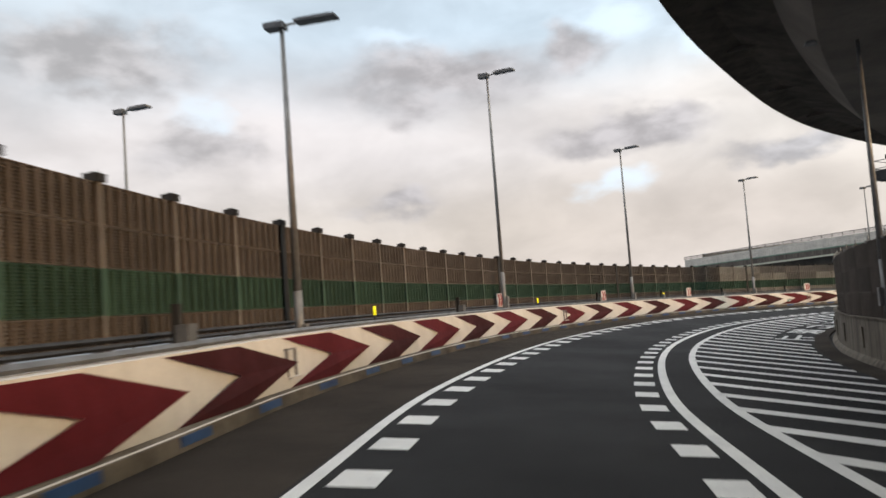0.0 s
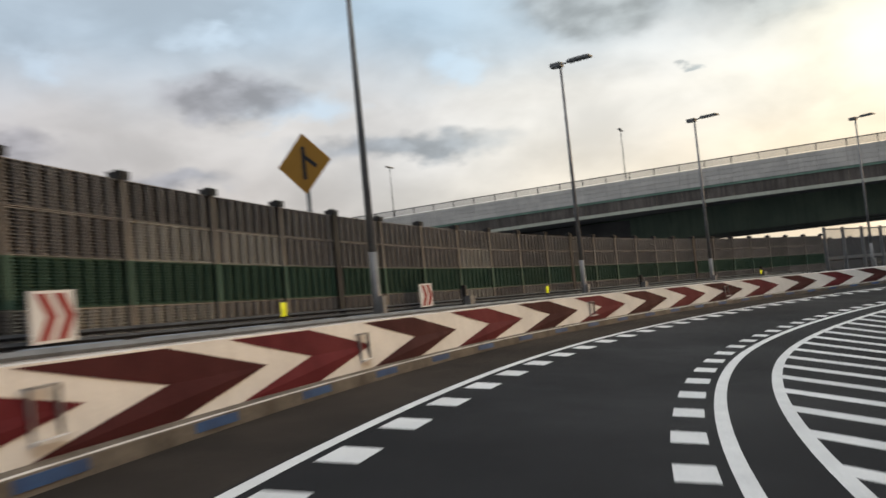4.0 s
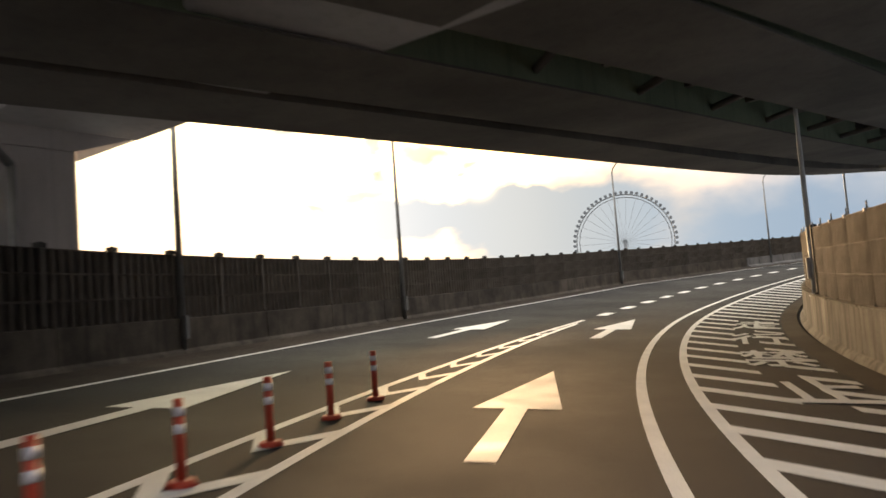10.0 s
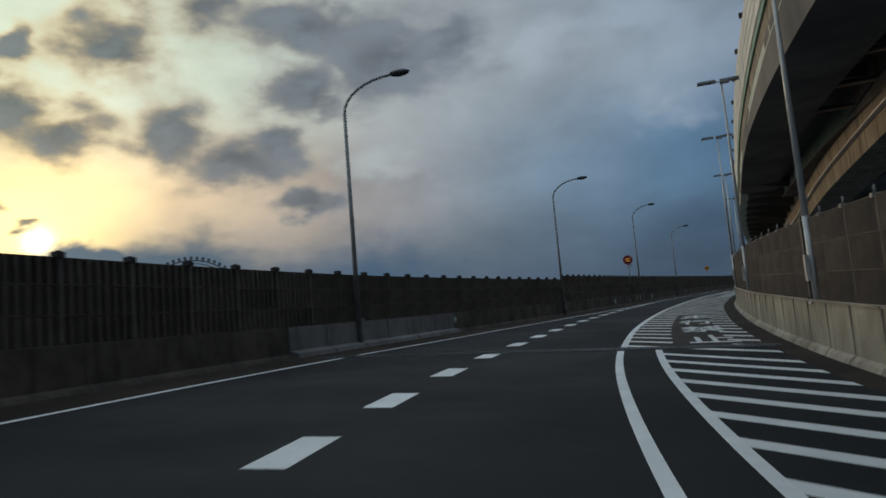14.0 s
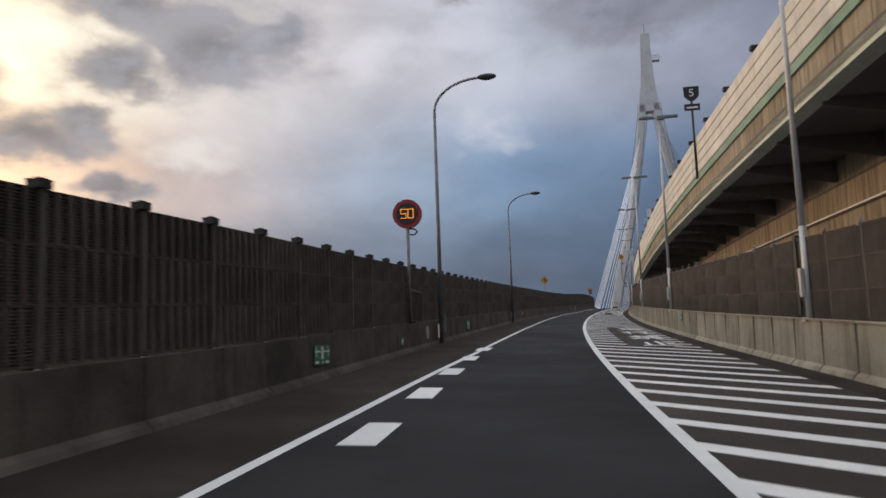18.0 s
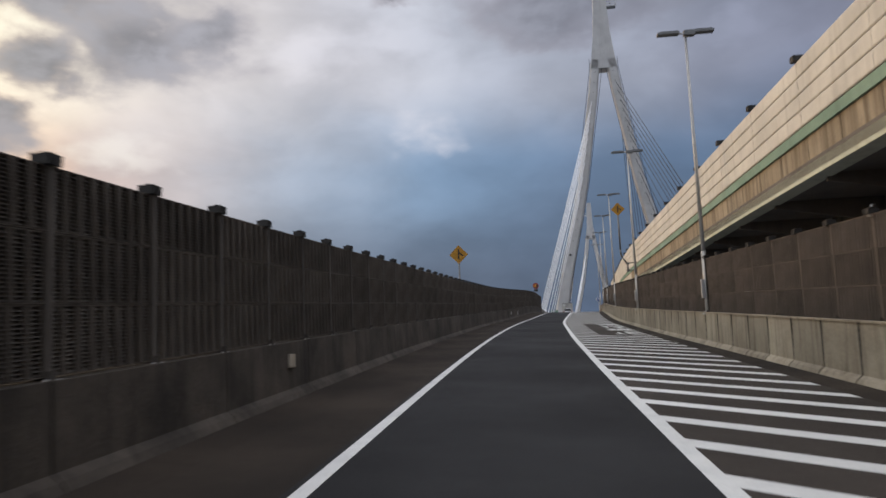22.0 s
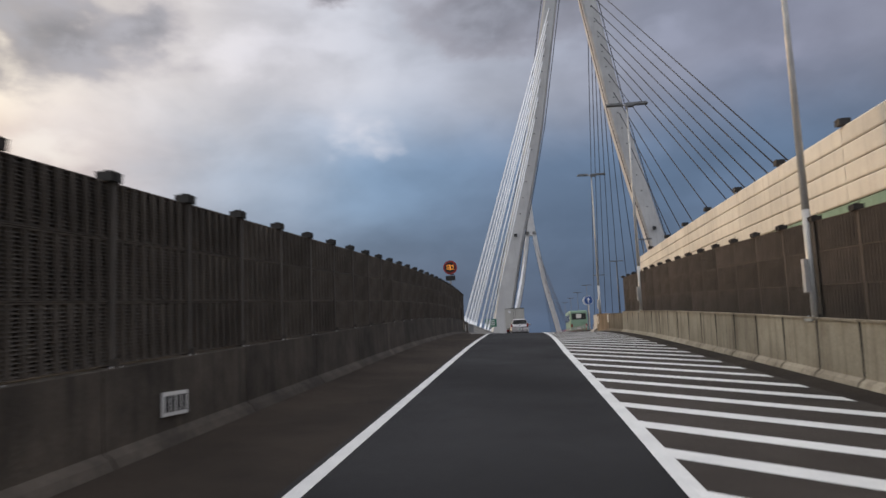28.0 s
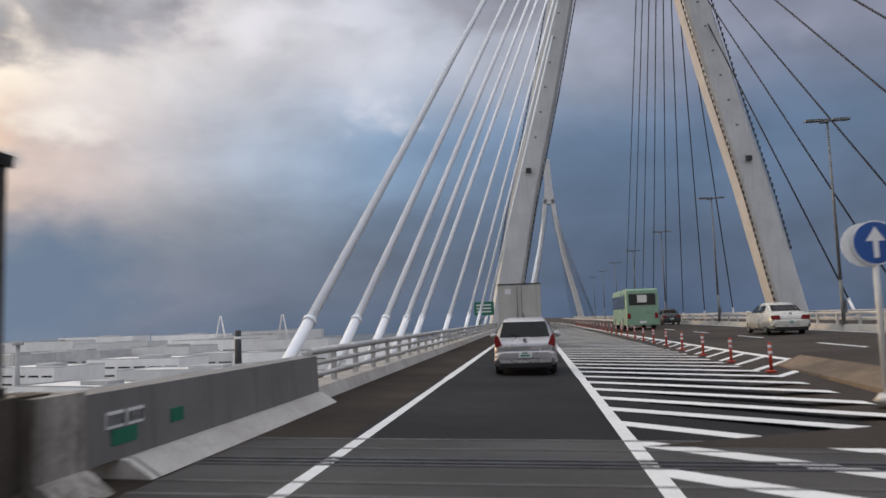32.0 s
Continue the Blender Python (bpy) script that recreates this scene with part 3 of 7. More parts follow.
WATER = material("harbour_water", (0.05, 0.07, 0.09), (0.035, 0.05, 0.07), 0.45, scale=0.01, fine=0.02, bump=0.0)
CLEAR = material("clear_panel", (0.16, 0.17, 0.18), (0.11, 0.12, 0.13), 0.25, scale=0.8, fine=14, bump=0.02, streaks=0.3, alpha=0.28)
KERB_PALE = material("pale_kerb", (0.5, 0.485, 0.465), (0.38, 0.365, 0.35), 0.9, scale=0.8, fine=20, bump=0.35, streaks=0.3, speck=0.2, dirt=(0.2, 0.18, 0.16))
MOTTLED = material("mottled_concrete", (0.44, 0.42, 0.4), (0.24, 0.22, 0.205), 0.92, scale=2.2, fine=16, bump=0.4, streaks=0.9, speck=0.3, dirt=(0.06, 0.045, 0.035))
GLASS = material("dark_window", (0.012, 0.016, 0.018), (0.02, 0.024, 0.026), 0.06, bump=0.0)
CITY_WHITE = material("city_wall", (0.82, 0.82, 0.82), (0.7, 0.7, 0.71), 0.8, scale=0.05, fine=1, bump=0.0, vary=0.35)
CITY_GREY = material("city_roof", (0.5, 0.51, 0.52), (0.38, 0.39, 0.41), 0.8, scale=0.05, fine=1, bump=0.0, vary=0.3)
# haze and the backlit wheel's silhouette tone are put into this colour
HAZE_BLUE = material("far_silhouette", (0.15, 0.165, 0.185), (0.12, 0.135, 0.15), 0.7, bump=0.0)

# ---- building blocks ----


def box(bm, x0, x1, y0, y1, z0, z1, m=None, mat=0):
    """Adds a box to bm, carried by the pose m."""
    co = [(x, y, z) for x in (x0, x1) for y in (y0, y1) for z in (z0, z1)]
    v = [bm.verts.new(m @ Vector(c) if m else c) for c in co]
    for q in ((0, 1, 3, 2), (4, 6, 7, 5), (0, 4, 5, 1), (2, 3, 7, 6), (0, 2, 6, 4), (1, 5, 7, 3)):
        bm.faces.new([v[i] for i in q]).material_index = mat


def rod(bm, a, b, r0, r1=None, n=8, mat=0, caps=True):
    """Adds a round bar from a to b."""
    a, b = Vector(a), Vector(b)
    r1 = r0 if r1 is None else r1
    q = (b - a).to_track_quat("Z", "Y")
    rings = []
    for c, r in ((a, r0), (b, r1)):
        rings.append([bm.verts.new(c + q @ Vector((r * math.cos(2 * math.pi * i / n), r * math.sin(2 * math.pi * i / n), 0))) for i in range(n)])
    for i in range(n):
        f = bm.faces.new((rings[0][i], rings[0][(i + 1) % n], rings[1][(i + 1) % n], rings[1][i]))
        f.smooth, f.material_index = True, mat
    if caps:
        bm.faces.new(rings[0][::-1]).material_index = mat
        bm.faces.new(rings[1]).material_index = mat


def pipe(bm, pts, r, n=8, mat=0):
    for a, b in zip(pts, pts[1:]):
        rod(bm, a, b, r, r, n, mat)


def plate(bm, outline, y0, y1, mat=0, m=None):
    """Adds a flat plate: an outline in x and z, from y0 to y1."""
    a = [bm.verts.new(m @ Vector((x, y0, z)) if m else (x, y0, z)) for x, z in outline]
    b = [bm.verts.new(m @ Vector((x, y1, z)) if m else (x, y1, z)) for x, z in outline]
    n = len(outline)
    bm.faces.new(a).material_index = mat
    bm.faces.new(b[::-1]).material_index = mat
    for i in range(n):
        bm.faces.new((a[i], b[i], b[(i + 1) % n], a[(i + 1) % n])).material_index = mat


def ring_outline(r, n=28, cx=0.0, cz=0.0):
    return [(cx + r * math.cos(2 * math.pi * i / n), cz + r * math.sin(2 * math.pi * i / n)) for i in range(n)]


def mesh_of(bm, name, mats):
    bmesh.ops.recalc_face_normals(bm, faces=bm.faces)
    me = bpy.data.meshes.new(name)
    bm.to_mesh(me)
    bm.free()
    for m in (mats if isinstance(mats, (list, tuple)) else [mats]):
        me.materials.append(m)
    return me


def part(name, bm, mats, parent=None, label="", pose_of=None):
    me = bm if isinstance(bm, bpy.types.Mesh) else mesh_of(bm, name, mats)
    ob = new(name, me)
    if pose_of is not None:
        ob.matrix_basis = pose_of
    if parent is not None:
        ob.parent = parent
    if label:
        ob["label"] = label
    return ob


def thing(name, label, category, group="", kind="", at=None):
    ob = new(name)
    ob.empty_display_size = 0.2
    if at is not None:
        ob.matrix_basis = at
    return tagged(ob, label, category, group, kind)


def sweep(profile, s0, s1, step=1.0, closed=True, mat=0, bm=None):
    """A profile of (lat, h) pairs, or a function of s that gives one, drawn along the road."""
    bm = bm or bmesh.new()
    n = max(1, int(math.ceil((s1 - s0) / step)))
    rows = []
    for i in range(n + 1):
        s = s0 + (s1 - s0) * i / n
        rows.append([bm.verts.new(P(s, l, h)) for l, h in (profile(s) if callable(profile) else profile)])
    k = len(rows[0])
    for a, b in zip(rows, rows[1:]):
        for j in range(k if closed else k - 1):
            bm.faces.new((a[j], a[(j + 1) % k], b[(j + 1) % k], b[j])).material_index = mat
    if closed:
        bm.faces.new(rows[0]).material_index = mat
        bm.faces.new(rows[-1][::-1]).material_index = mat
    return bm


def strip(lat_a, lat_b, s0, s1, h=0.006, step=0.8, skew=0.0, bm=None):
    """Paint on the road between two lines."""
    bm = bm or bmesh.new()
    n = max(1, int(math.ceil((s1 - s0) / step)))
    rows = []
    for i in range(n + 1):
        s = s0 + (s1 - s0) * i / n
        rows.append((bm.verts.new(P(s, lat_a(s), h)), bm.verts.new(P(s, lat_b(s), h))))
    for a, b in zip(rows, rows[1:]):
        bm.faces.new((a[0], a[1], b[1], b[0]))
    return bm


# ---- ground and road ----
def build_ground():
    bm = bmesh.new()
    v = [bm.verts.new(c) for c in ((-4500, -4500, -50), (4500, -4500, -50), (4500, 4500, -50), (-4500, 4500, -50))]
    bm.faces.new(v)
    tagged(part("ground", bm, WATER), "grey-blue harbour water that reaches the horizon", "water", kind="structure")


def build_road():
    def profile(s):
        a, b = deck_left(s), deck_right(s)
        if s > 435.5:
            return [(a, 0.0), (-2.4, 0.0), (4.5, 0.0), (7.5, 0.45), (14.2, 0.8), (b, 0.95), (b, -1.2), (a, -1.2)]
        mid_r = (zebra_line(s) + b) / 2
        return [(a, 0.0), (far_left_line(s) - 0.15 if s > 100 else left_line(s) - 0.12, 0.0), (zebra_line(s), 0.0), (mid_r, 0.0), ((mid_r + b) / 2, 0.0), (b, 0.0), (b, -1.2), (a, -1.2)]
    bm = bmesh.new()
    n, rows, s_of = 520, [], []
    for i in range(n + 1):
        s = -55 + i * 1.0 if i < 500 else 445 + (i - 500) * 40.0
        rows.append([bm.verts.new(P(s, l, h)) for l, h in profile(s)])
        s_of.append(s)
    for k, (a, b) in enumerate(zip(rows, rows[1:])):
        for j in range(8):
            f = bm.faces.new((a[j], a[(j + 1) % 8], b[(j + 1) % 8], b[j]))
            f.material_index = (1, 0, 3, 3, 3, 2, 2, 2)[j] if s_of[k] > 219 else (1, 0, 0, 0, 0, 2, 2, 2)[j]
    tagged(part("road", bm, [ASPHALT, SHOULDER, DARK_CONCRETE, LIT_BROWN_ASPHALT]), "dark asphalt expressway ramp with brown dusty shoulders", "road", kind="structure")


def build_piers():
    piers = thing("ramp_piers", "round concrete piers under the ramp, standing in the water", "bridge pier", kind="structure")
    for s, lat in ((-45, 0.5), (20, 0.5), (60, 0.5), (95, 0.0), (185, -2.0), (225, -1.5), (275, 0.5), (325, 0.5), (375, 0.5), (425, 0.5), (470, 12.0)):
        c = P(s, lat, -1.1)
        bm = bmesh.new()
        rod(bm, (c.x, c.y, -50), (c.x, c.y, c.z - 1.4), 1.2, 1.2, 16)
        m = upright(s, lat, 0.0)
        m.translation.z = c.z
        box(bm, -1.3, 1.3, -3.6, 3.6, -1.4, -0.25, m)
        part("pier", bm, CONCRETE, piers)


def add_markings():
    marks = thing("road_markings", "white painted lines, dashes and hatching on asphalt", "road marking", kind="structure")

    def line(lat, s0, s1, w, step=0.8):
        part("line", strip(lambda s: lat(s) - w / 2, lambda s: lat(s) + w / 2, s0, s1, step=step), PAINT, marks)

    line(left_line, -50, 172, 0.14)
    line(far_left_line, 118, 445, 0.15)
    line(far_left_line, 445, 1000, 0.2, 20)
    line(right_line, -50, 218.7, 0.16)
    line(zebra_line, -50, 218.7, 0.16)
    line(zebra_line, 219.8, 445, 0.18)
    line(zebra_line, 445, 1000, 0.22, 20)
    # slanted slow-down dashes beside both lines of the ramp
    s = -8.0
    while s < 131.5:
        for lat, d, w, k in ((left_line, 0.17, 0.42, 0.0), (right_line, -0.55, 0.36, 0.0)):
            bm = bmesh.new()
            c = [(s, lat(s) + d), (s, lat(s) + d + w), (s + 0.62, lat(s) + d + w), (s + 0.62, lat(s) + d)]
            bm.faces.new([bm.verts.new(P(a, l, 0.006)) for a, l in c])
            part("dash", bm, PAINT, marks)
        s += 1.56
    # broad dashes between the two lanes, then beside the left line
    dash_at = table([(0, 175.85), (1, 179.72), (2, 183.5), (6, 198.22), (7, 202.1), (8, 205.9), (9, 209.6), (22, 261.35), (27, 281.6)])
    for i in range(27):
        s = dash_at(i)
        part("broad_dash", strip(lambda q: mid_dash(q) - 0.22, lambda q: mid_dash(q) + 0.22, s, s + 1.55), PAINT, marks)
    # hatching on the closed strip beside the zebra line
    s = -20.0
    while s < 640:
        if 218.6 < s < 219.9:
            s += 1.0
            continue
        a = zebra_line(s)
        b = min(right_wall(s) - 0.95, a + 4.2) if s < 433 else min(5.4, 4.9 + max(0.0, s - 436) * 0.05)
        texts = [(30.0, 49.0), (104.5, 123.0), (155.0, 173.6), (219.8, 238.4), (279.6, 298.4), (342.0, 361.0)]
        inside = any(t0 < s - 1.6 < t1 for t0, t1 in texts)
        k = 0.85 if s > 219 else 1.0
        spans = [(a, a + (2.1 if s < 130 else 1.25))] + ([(b - 0.75, b)] if s > 150 else []) if inside else [(a, b)]
        for l0, l1 in spans:
            bm = bmesh.new()
            w = 0.5
            c = [(s - (l0 - a) * k, l0), (s - (l1 - a) * k, l1), (s - (l1 - a) * k + w, l1), (s - (l0 - a) * k + w, l0)]
            bm.faces.new([bm.verts.new(P(q, l, 0.006 + (bridge_rise(l) if s > 438 else 0.0))) for q, l in c])
            part("hatch_stripe", bm, PAINT, marks)
        s += 1.72 if s < 520 else 3.4
    # the hatched gore between the two lanes, with the lines that meet at its tip
    outer = table([(128, -5.4), (131, -4.95), (146, -3.75), (160, -3.05), (173.5, -2.55)])
    line(outer, 131, 173.5, 0.15)
    s = 133.0
    while s < 171:
        a, b = outer(s), left_line(s)
        bm = bmesh.new()
        w = 0.45
        m = a + (b - a) * 0.42
        for c in ([(s + 0.9, a), (s, m), (s + w, m), (s + 0.9 + w, a)], [(s, m), (s + 0.9, b), (s + 0.9 + w, b), (s + w, m)]):
            bm.faces.new([bm.verts.new(P(q, l, 0.007)) for q, l in c])
        part("chevron_stripe", bm, PAINT, marks)
        s += 1.9
    # arrows in both lanes
    for s0, lat in ((151.9, -0.8), (166.6, -0.8), (151.3, -5.85), (166.25, -5.55)):
        bm = bmesh.new()
        tip, neck = s0 + 7.4, s0 + 3.1
        for c in ([(s0, lat - 0.15), (s0, lat + 0.15), (neck, lat + 0.15), (neck, lat - 0.15)], [(neck, lat - 0.58), (neck, lat + 0.6), (tip, lat + 0.06)]):
            bm.faces.new([bm.verts.new(P(q, l, 0.008)) for q, l in c])
        part("arrow", bm, PAINT, marks)
    # lines of the main carriageway on the bridge
    def raised(name, corners):
        bm = bmesh.new()
        rows = [(bm.verts.new(P(q, a, bridge_rise(a) + 0.008)), bm.verts.new(P(q, b, bridge_rise(b) + 0.008))) for q, a, b in corners]
        for a, b in zip(rows, rows[1:]):
            bm.faces.new((a[0], a[1], b[1], b[0]))
        part(name, bm, PAINT, marks)
    edge = table([(436, 7.3), (442, 6.88), (448, 6.61), (456, 6.48), (482, 6.2), (520, 6.0), (1000, 6.0)])
    raised("line", [(q, edge(q) - 0.1, edge(q) + 0.1) for q in [436 + 3.0 * i for i in range(60)]])
    raised("line", [(q, 13.3, 13.5) for q in [436 + 4.0 * i for i in range(60)]])
    for i in range(20):
        a = 449.0 + i * 10.0
        raised("lane_dash", [(a, 9.36, 9.52), (a + 3.8, 9.36, 9.52)])
    for i in range(26):
        a = 443.5 + i * 1.95
        l0, l1 = 5.35 + min(i, 12) * 0.04, edge(a + 1.2) - 0.1
        bm = bmesh.new()
        c = [(a, l0), (a + 1.2, l1), (a + 1.6, l1), (a + 0.4, l0)]
        bm.faces.new([bm.verts.new(P(q, l, bridge_rise(l) + 0.009)) for q, l in c])
        part("hatch_stripe", bm, PAINT, marks)
    # words on the closed strip
    for s0, lat in ((31.0, 4.75), (105.5, 4.7), (156.2, 3.45), (220.7, 3.25), (280.5, 3.95), (343.0, 4.3)):
        for i, ch in enumerate("\u6b62\u7981\u884c\u8d70"):
            cu = bpy.data.curves.new("word", "FONT")
            cu.body, cu.size, cu.align_x, cu.align_y, cu.extrude = ch, 1.0, "CENTER", "BOTTOM_BASELINE", 0.002
            cu.offset = 0.012
            cu.materials.append(PAINT)
            ob = new("painted_word", cu)
            q = s0 + i * 4.75
            m = between(P(q, lat, 0.012), P(q + 2.6, lat, 0.012))
            b = radians(float(np.interp(q, RUN, TILT)))
            ob.matrix_basis = m @ Matrix.Rotation(b, 4, "X") @ Matrix.Rotation(-math.pi / 2, 4, "Z") @ Matrix.Diagonal((1.4, 3.2, 1.0, 1.0))
            ob.parent = marks


def add_joints():
    for s, name in ((120.6, "a"), (219.25, "b"), (432.9, "c")):
        joint = thing("expansion_joint", "steel comb expansion joint across the road", "expansion joint", kind="structure")
        a, b = (-4.1 if s < 200 else (-7.4 if s < 400 else -3.6)), 4.6
        if s < 400:
            bm = sweep([(a, 0.0), (b, 0.0), (b, 0.01), (a, 0.01)], s - 0.45, s + 0.45, 0.45)
            part("plate", bm, DARK_STEEL, joint)
        if s < 400:
            bm = bmesh.new()
            n = int((b - a) / 0.11)
            for i in range(n):
                l = a + (b - a) * (i + 0.5) / n
                for q in (s - 0.2, s + 0.2):
                    m = upright(q + (0.04 if i % 2 else -0.04), l, 0.006)
                    box(bm, -0.17, 0.17, -0.035, 0.035, 0, 0.02, m)
            ob = part("fingers", bm, DULL_ZINC, joint)
            tagged(ob, kind="stuff")
        else:
            for q0, q1 in ((432.1, 433.7), (434.1, 435.45)):
                bm = sweep([(a, 0.0), (b, 0.0), (b, 0.003), (a, 0.003)], q0, q1, 0.4)
                part("header", bm, HEADER, joint, "worn grey header slab")
            for q, w in ((432.3, 0.03), (432.85, 0.02), (433.72, 0.05), (433.9, 0.06), (434.08, 0.05), (434.7, 0.018), (435.4, 0.03)):
                bm = sweep([(a, 0.0), (b, 0.0), (b, 0.012), (a, 0.012)], q - w, q + w, w)
                part("rail", bm, DARK_STEEL if w > 0.04 else SHEET_JOINT, joint)


RIGHT_LAMPS = (136.6, 153.3, 168.8, 184.5, 201.5, 217.5, 233.0, 252.0, 271.2, 292.9, 312.4, 333.3, 354.8, 374.8, 392.9, 413.9, 431.0)


# ---- noise barriers ----
def louvre_panel(w, h, frame_mat, slat_mat, ribs=8, rib=0.021, proud=0.026):
    """One sheet-metal noise panel: thin frame, upright ribs that stand proud, fine tilted slats, closed back."""
    bm = bmesh.new()
    box(bm, -0.02, w + 0.02, 0.075, 0.10, -0.012, h + 0.004, mat=1)
    box(bm, 0, w, 0.0, 0.075, 0, 0.01)
    box(bm, 0, w, 0.004, 0.075, h - 0.01, h)
    for i in range(ribs + 1):
        x = w * i / ribs
        r = rib if 0 < i < ribs else rib * 0.7
        a, b = max(0, x - r), min(w, x + r)
        v = [bm.verts.new(c) for z in (0.01, h - 0.012) for c in ((a, 0.045, z), (a + r * 0.45, -proud, z), (b - r * 0.45, -proud, z), (b, 0.045, z))]
        for q in ((0, 1, 5, 4), (1, 2, 6, 5), (2, 3, 7, 6)):
            bm.faces.new([v[k] for k in q])
    n = max(6, int(round((h - 0.03) / 0.037)))
    for i in range(n):
        p = (h - 0.036) / n
        z = 0.016 + p * i
        v = [bm.verts.new(c) for c in ((0.01, 0.006, z + p * 0.1), (w - 0.01, 0.006, z + p * 0.1), (w - 0.01, 0.05, z + p * 0.8), (0.01, 0.05, z + p * 0.8))]
        bm.faces.new(v).material_index = 1
    return mesh_of(bm, "panel", [frame_mat, slat_mat])


def ribbed_panel(w, h, rib_mat, sheet_mat, ribs=14):
    """One folded sheet panel: narrow upright ribs in front of a flat sheet, with a closed back."""
    bm = bmesh.new()
    box(bm, -0.02, w + 0.02, 0.05, 0.09, 0, h, mat=1)
    box(bm, 0, w, -0.004, 0.05, h - 0.014, h)
    step = w / ribs
    line = [(0.0, 0.035, 1)]
    for i in range(ribs):
        x = step * (i + 0.5)
        line += [(x - 0.034, 0.035, 1), (x - 0.028, 0.0, 0), (x + 0.028, 0.0, 0), (x + 0.034, 0.035, 0)]
    line.append((w, 0.035, 1))
    feet = [bm.verts.new((x, y, 0.0)) for x, y, k in line]
    heads = [bm.verts.new((x, y, h)) for x, y, k in line]
    # recess faces take the darker sheet colour: the shade between ribs is painted
    for i in range(len(line) - 1):
        f = bm.faces.new((feet[i], feet[i + 1], heads[i + 1], heads[i]))
        f.material_index = line[i + 1][2]
    return mesh_of(bm, "panel", [rib_mat, sheet_mat])


def post_mesh(h, mat, wide=0.085):
    bm = bmesh.new()
    box(bm, -wide / 2, wide / 2, -0.034, -0.022, 0, h)
    box(bm, -0.01, 0.01, -0.022, 0.13, 0, h)
    box(bm, -wide / 2, wide / 2, 0.115, 0.13, 0, h)
    box(bm, -0.13, 0.13, -0.1, 0.16, -0.02, 0.016, mat=1)
    for x in (-0.09, 0.09):
        rod(bm, (x, -0.07, 0.016), (x, -0.07, 0.05), 0.014, 0.014, 6, mat=1)
    box(bm, -0.014, 0.014, -0.085, -0.03, 0.012, 0.12)
    return mesh_of(bm, "post", [mat, ZINC])


def cap_mesh():
    bm = bmesh.new()
    box(bm, -0.105, 0.085, -0.06, 0.12, -0.01, 0.075)
    box(bm, -0.11, 0.09, -0.065, 0.125, 0.075, 0.086)
    box(bm, -0.05, 0.03, 0.0, 0.07, 0.086, 0.11)
    rod(bm, (0.05, 0.03, 0.086), (0.13, 0.05, 0.15), 0.006, 0.004, 5)
    box(bm, -0.08, -0.04, -0.082, -0.07, 0.01, 0.08)
    return mesh_of(bm, "cap", CAP)


def pin_mesh():
    bm = bmesh.new()
    box(bm, -0.045, 0.045, -0.03, 0.12, -0.05, 0.02)
    rod(bm, (0, 0.04, 0.02), (0, 0.04, 0.16), 0.02, 0.016, 8)
    return mesh_of(bm, "cap", GREY_ZINC)


PIN_MESH = pin_mesh()
CAP_MESH = cap_mesh()


def barrier_run(name, label, lat, s0, s1, rows, base_h, post_mat, bay=1.85, flip=False, pale=None, cap=None, band=None, dark=(), marks=None):
    """Panels between posts along one side. rows: (height of the foot, height, panel mesh). pale: row and bay numbers with another mesh."""
    run = thing(name, label, "noise barrier", kind="structure")
    n = marks[-1][0] if marks else int(round((s1 - s0) / bay))
    stand = table(marks) if marks else table([(0, s0), (n, s1)])
    top = max(z + h for z, h, m in rows)
    post = post_mesh(top - base_h, post_mat, 0.06 if post_mat is RUST_FRAME else 0.074)
    dark_post = post_mesh(top - base_h + 0.1, CAP, 0.2)
    sleeve = None
    if band:
        bm = bmesh.new()
        box(bm, -0.05, 0.05, -0.042, -0.0345, band[0], band[1])
        sleeve = mesh_of(bm, "sleeve", GREEN)
    for i in range(n + 1):
        s = stand(i)
        upset = any(abs(s - d) < bay * 0.6 for d in dark)
        part("post", dark_post if upset else post, None, run, pose_of=upright(s, lat(s) + (0.05 if flip and not upset else 0.0), base_h, flip))
        part("cap", cap or CAP_MESH, None, run, pose_of=upright(s, lat(s), top + 0.01, flip))
        if sleeve and not upset:
            part("sleeve", sleeve, None, run, pose_of=upright(s, lat(s), 0.0, flip))
        if i == n:
            break
        q = stand(i + 1)
        a, b = P(s, lat(s)), P(q, lat(q))
        if flip:
            a, b = b, a
        d = (b - a).length
        x = (b - a).normalized()
        for r, (z, h, m) in enumerate(rows):
            me = m
            if pale and (r, i) in pale:
                me = pale[(r, i)]
            mt = between(a + x * 0.02, b, z) @ Matrix.Diagonal(((d - 0.04) / 1.77, 1, 1, 1))
            part("panel", me, None, run, pose_of=mt)
    return run


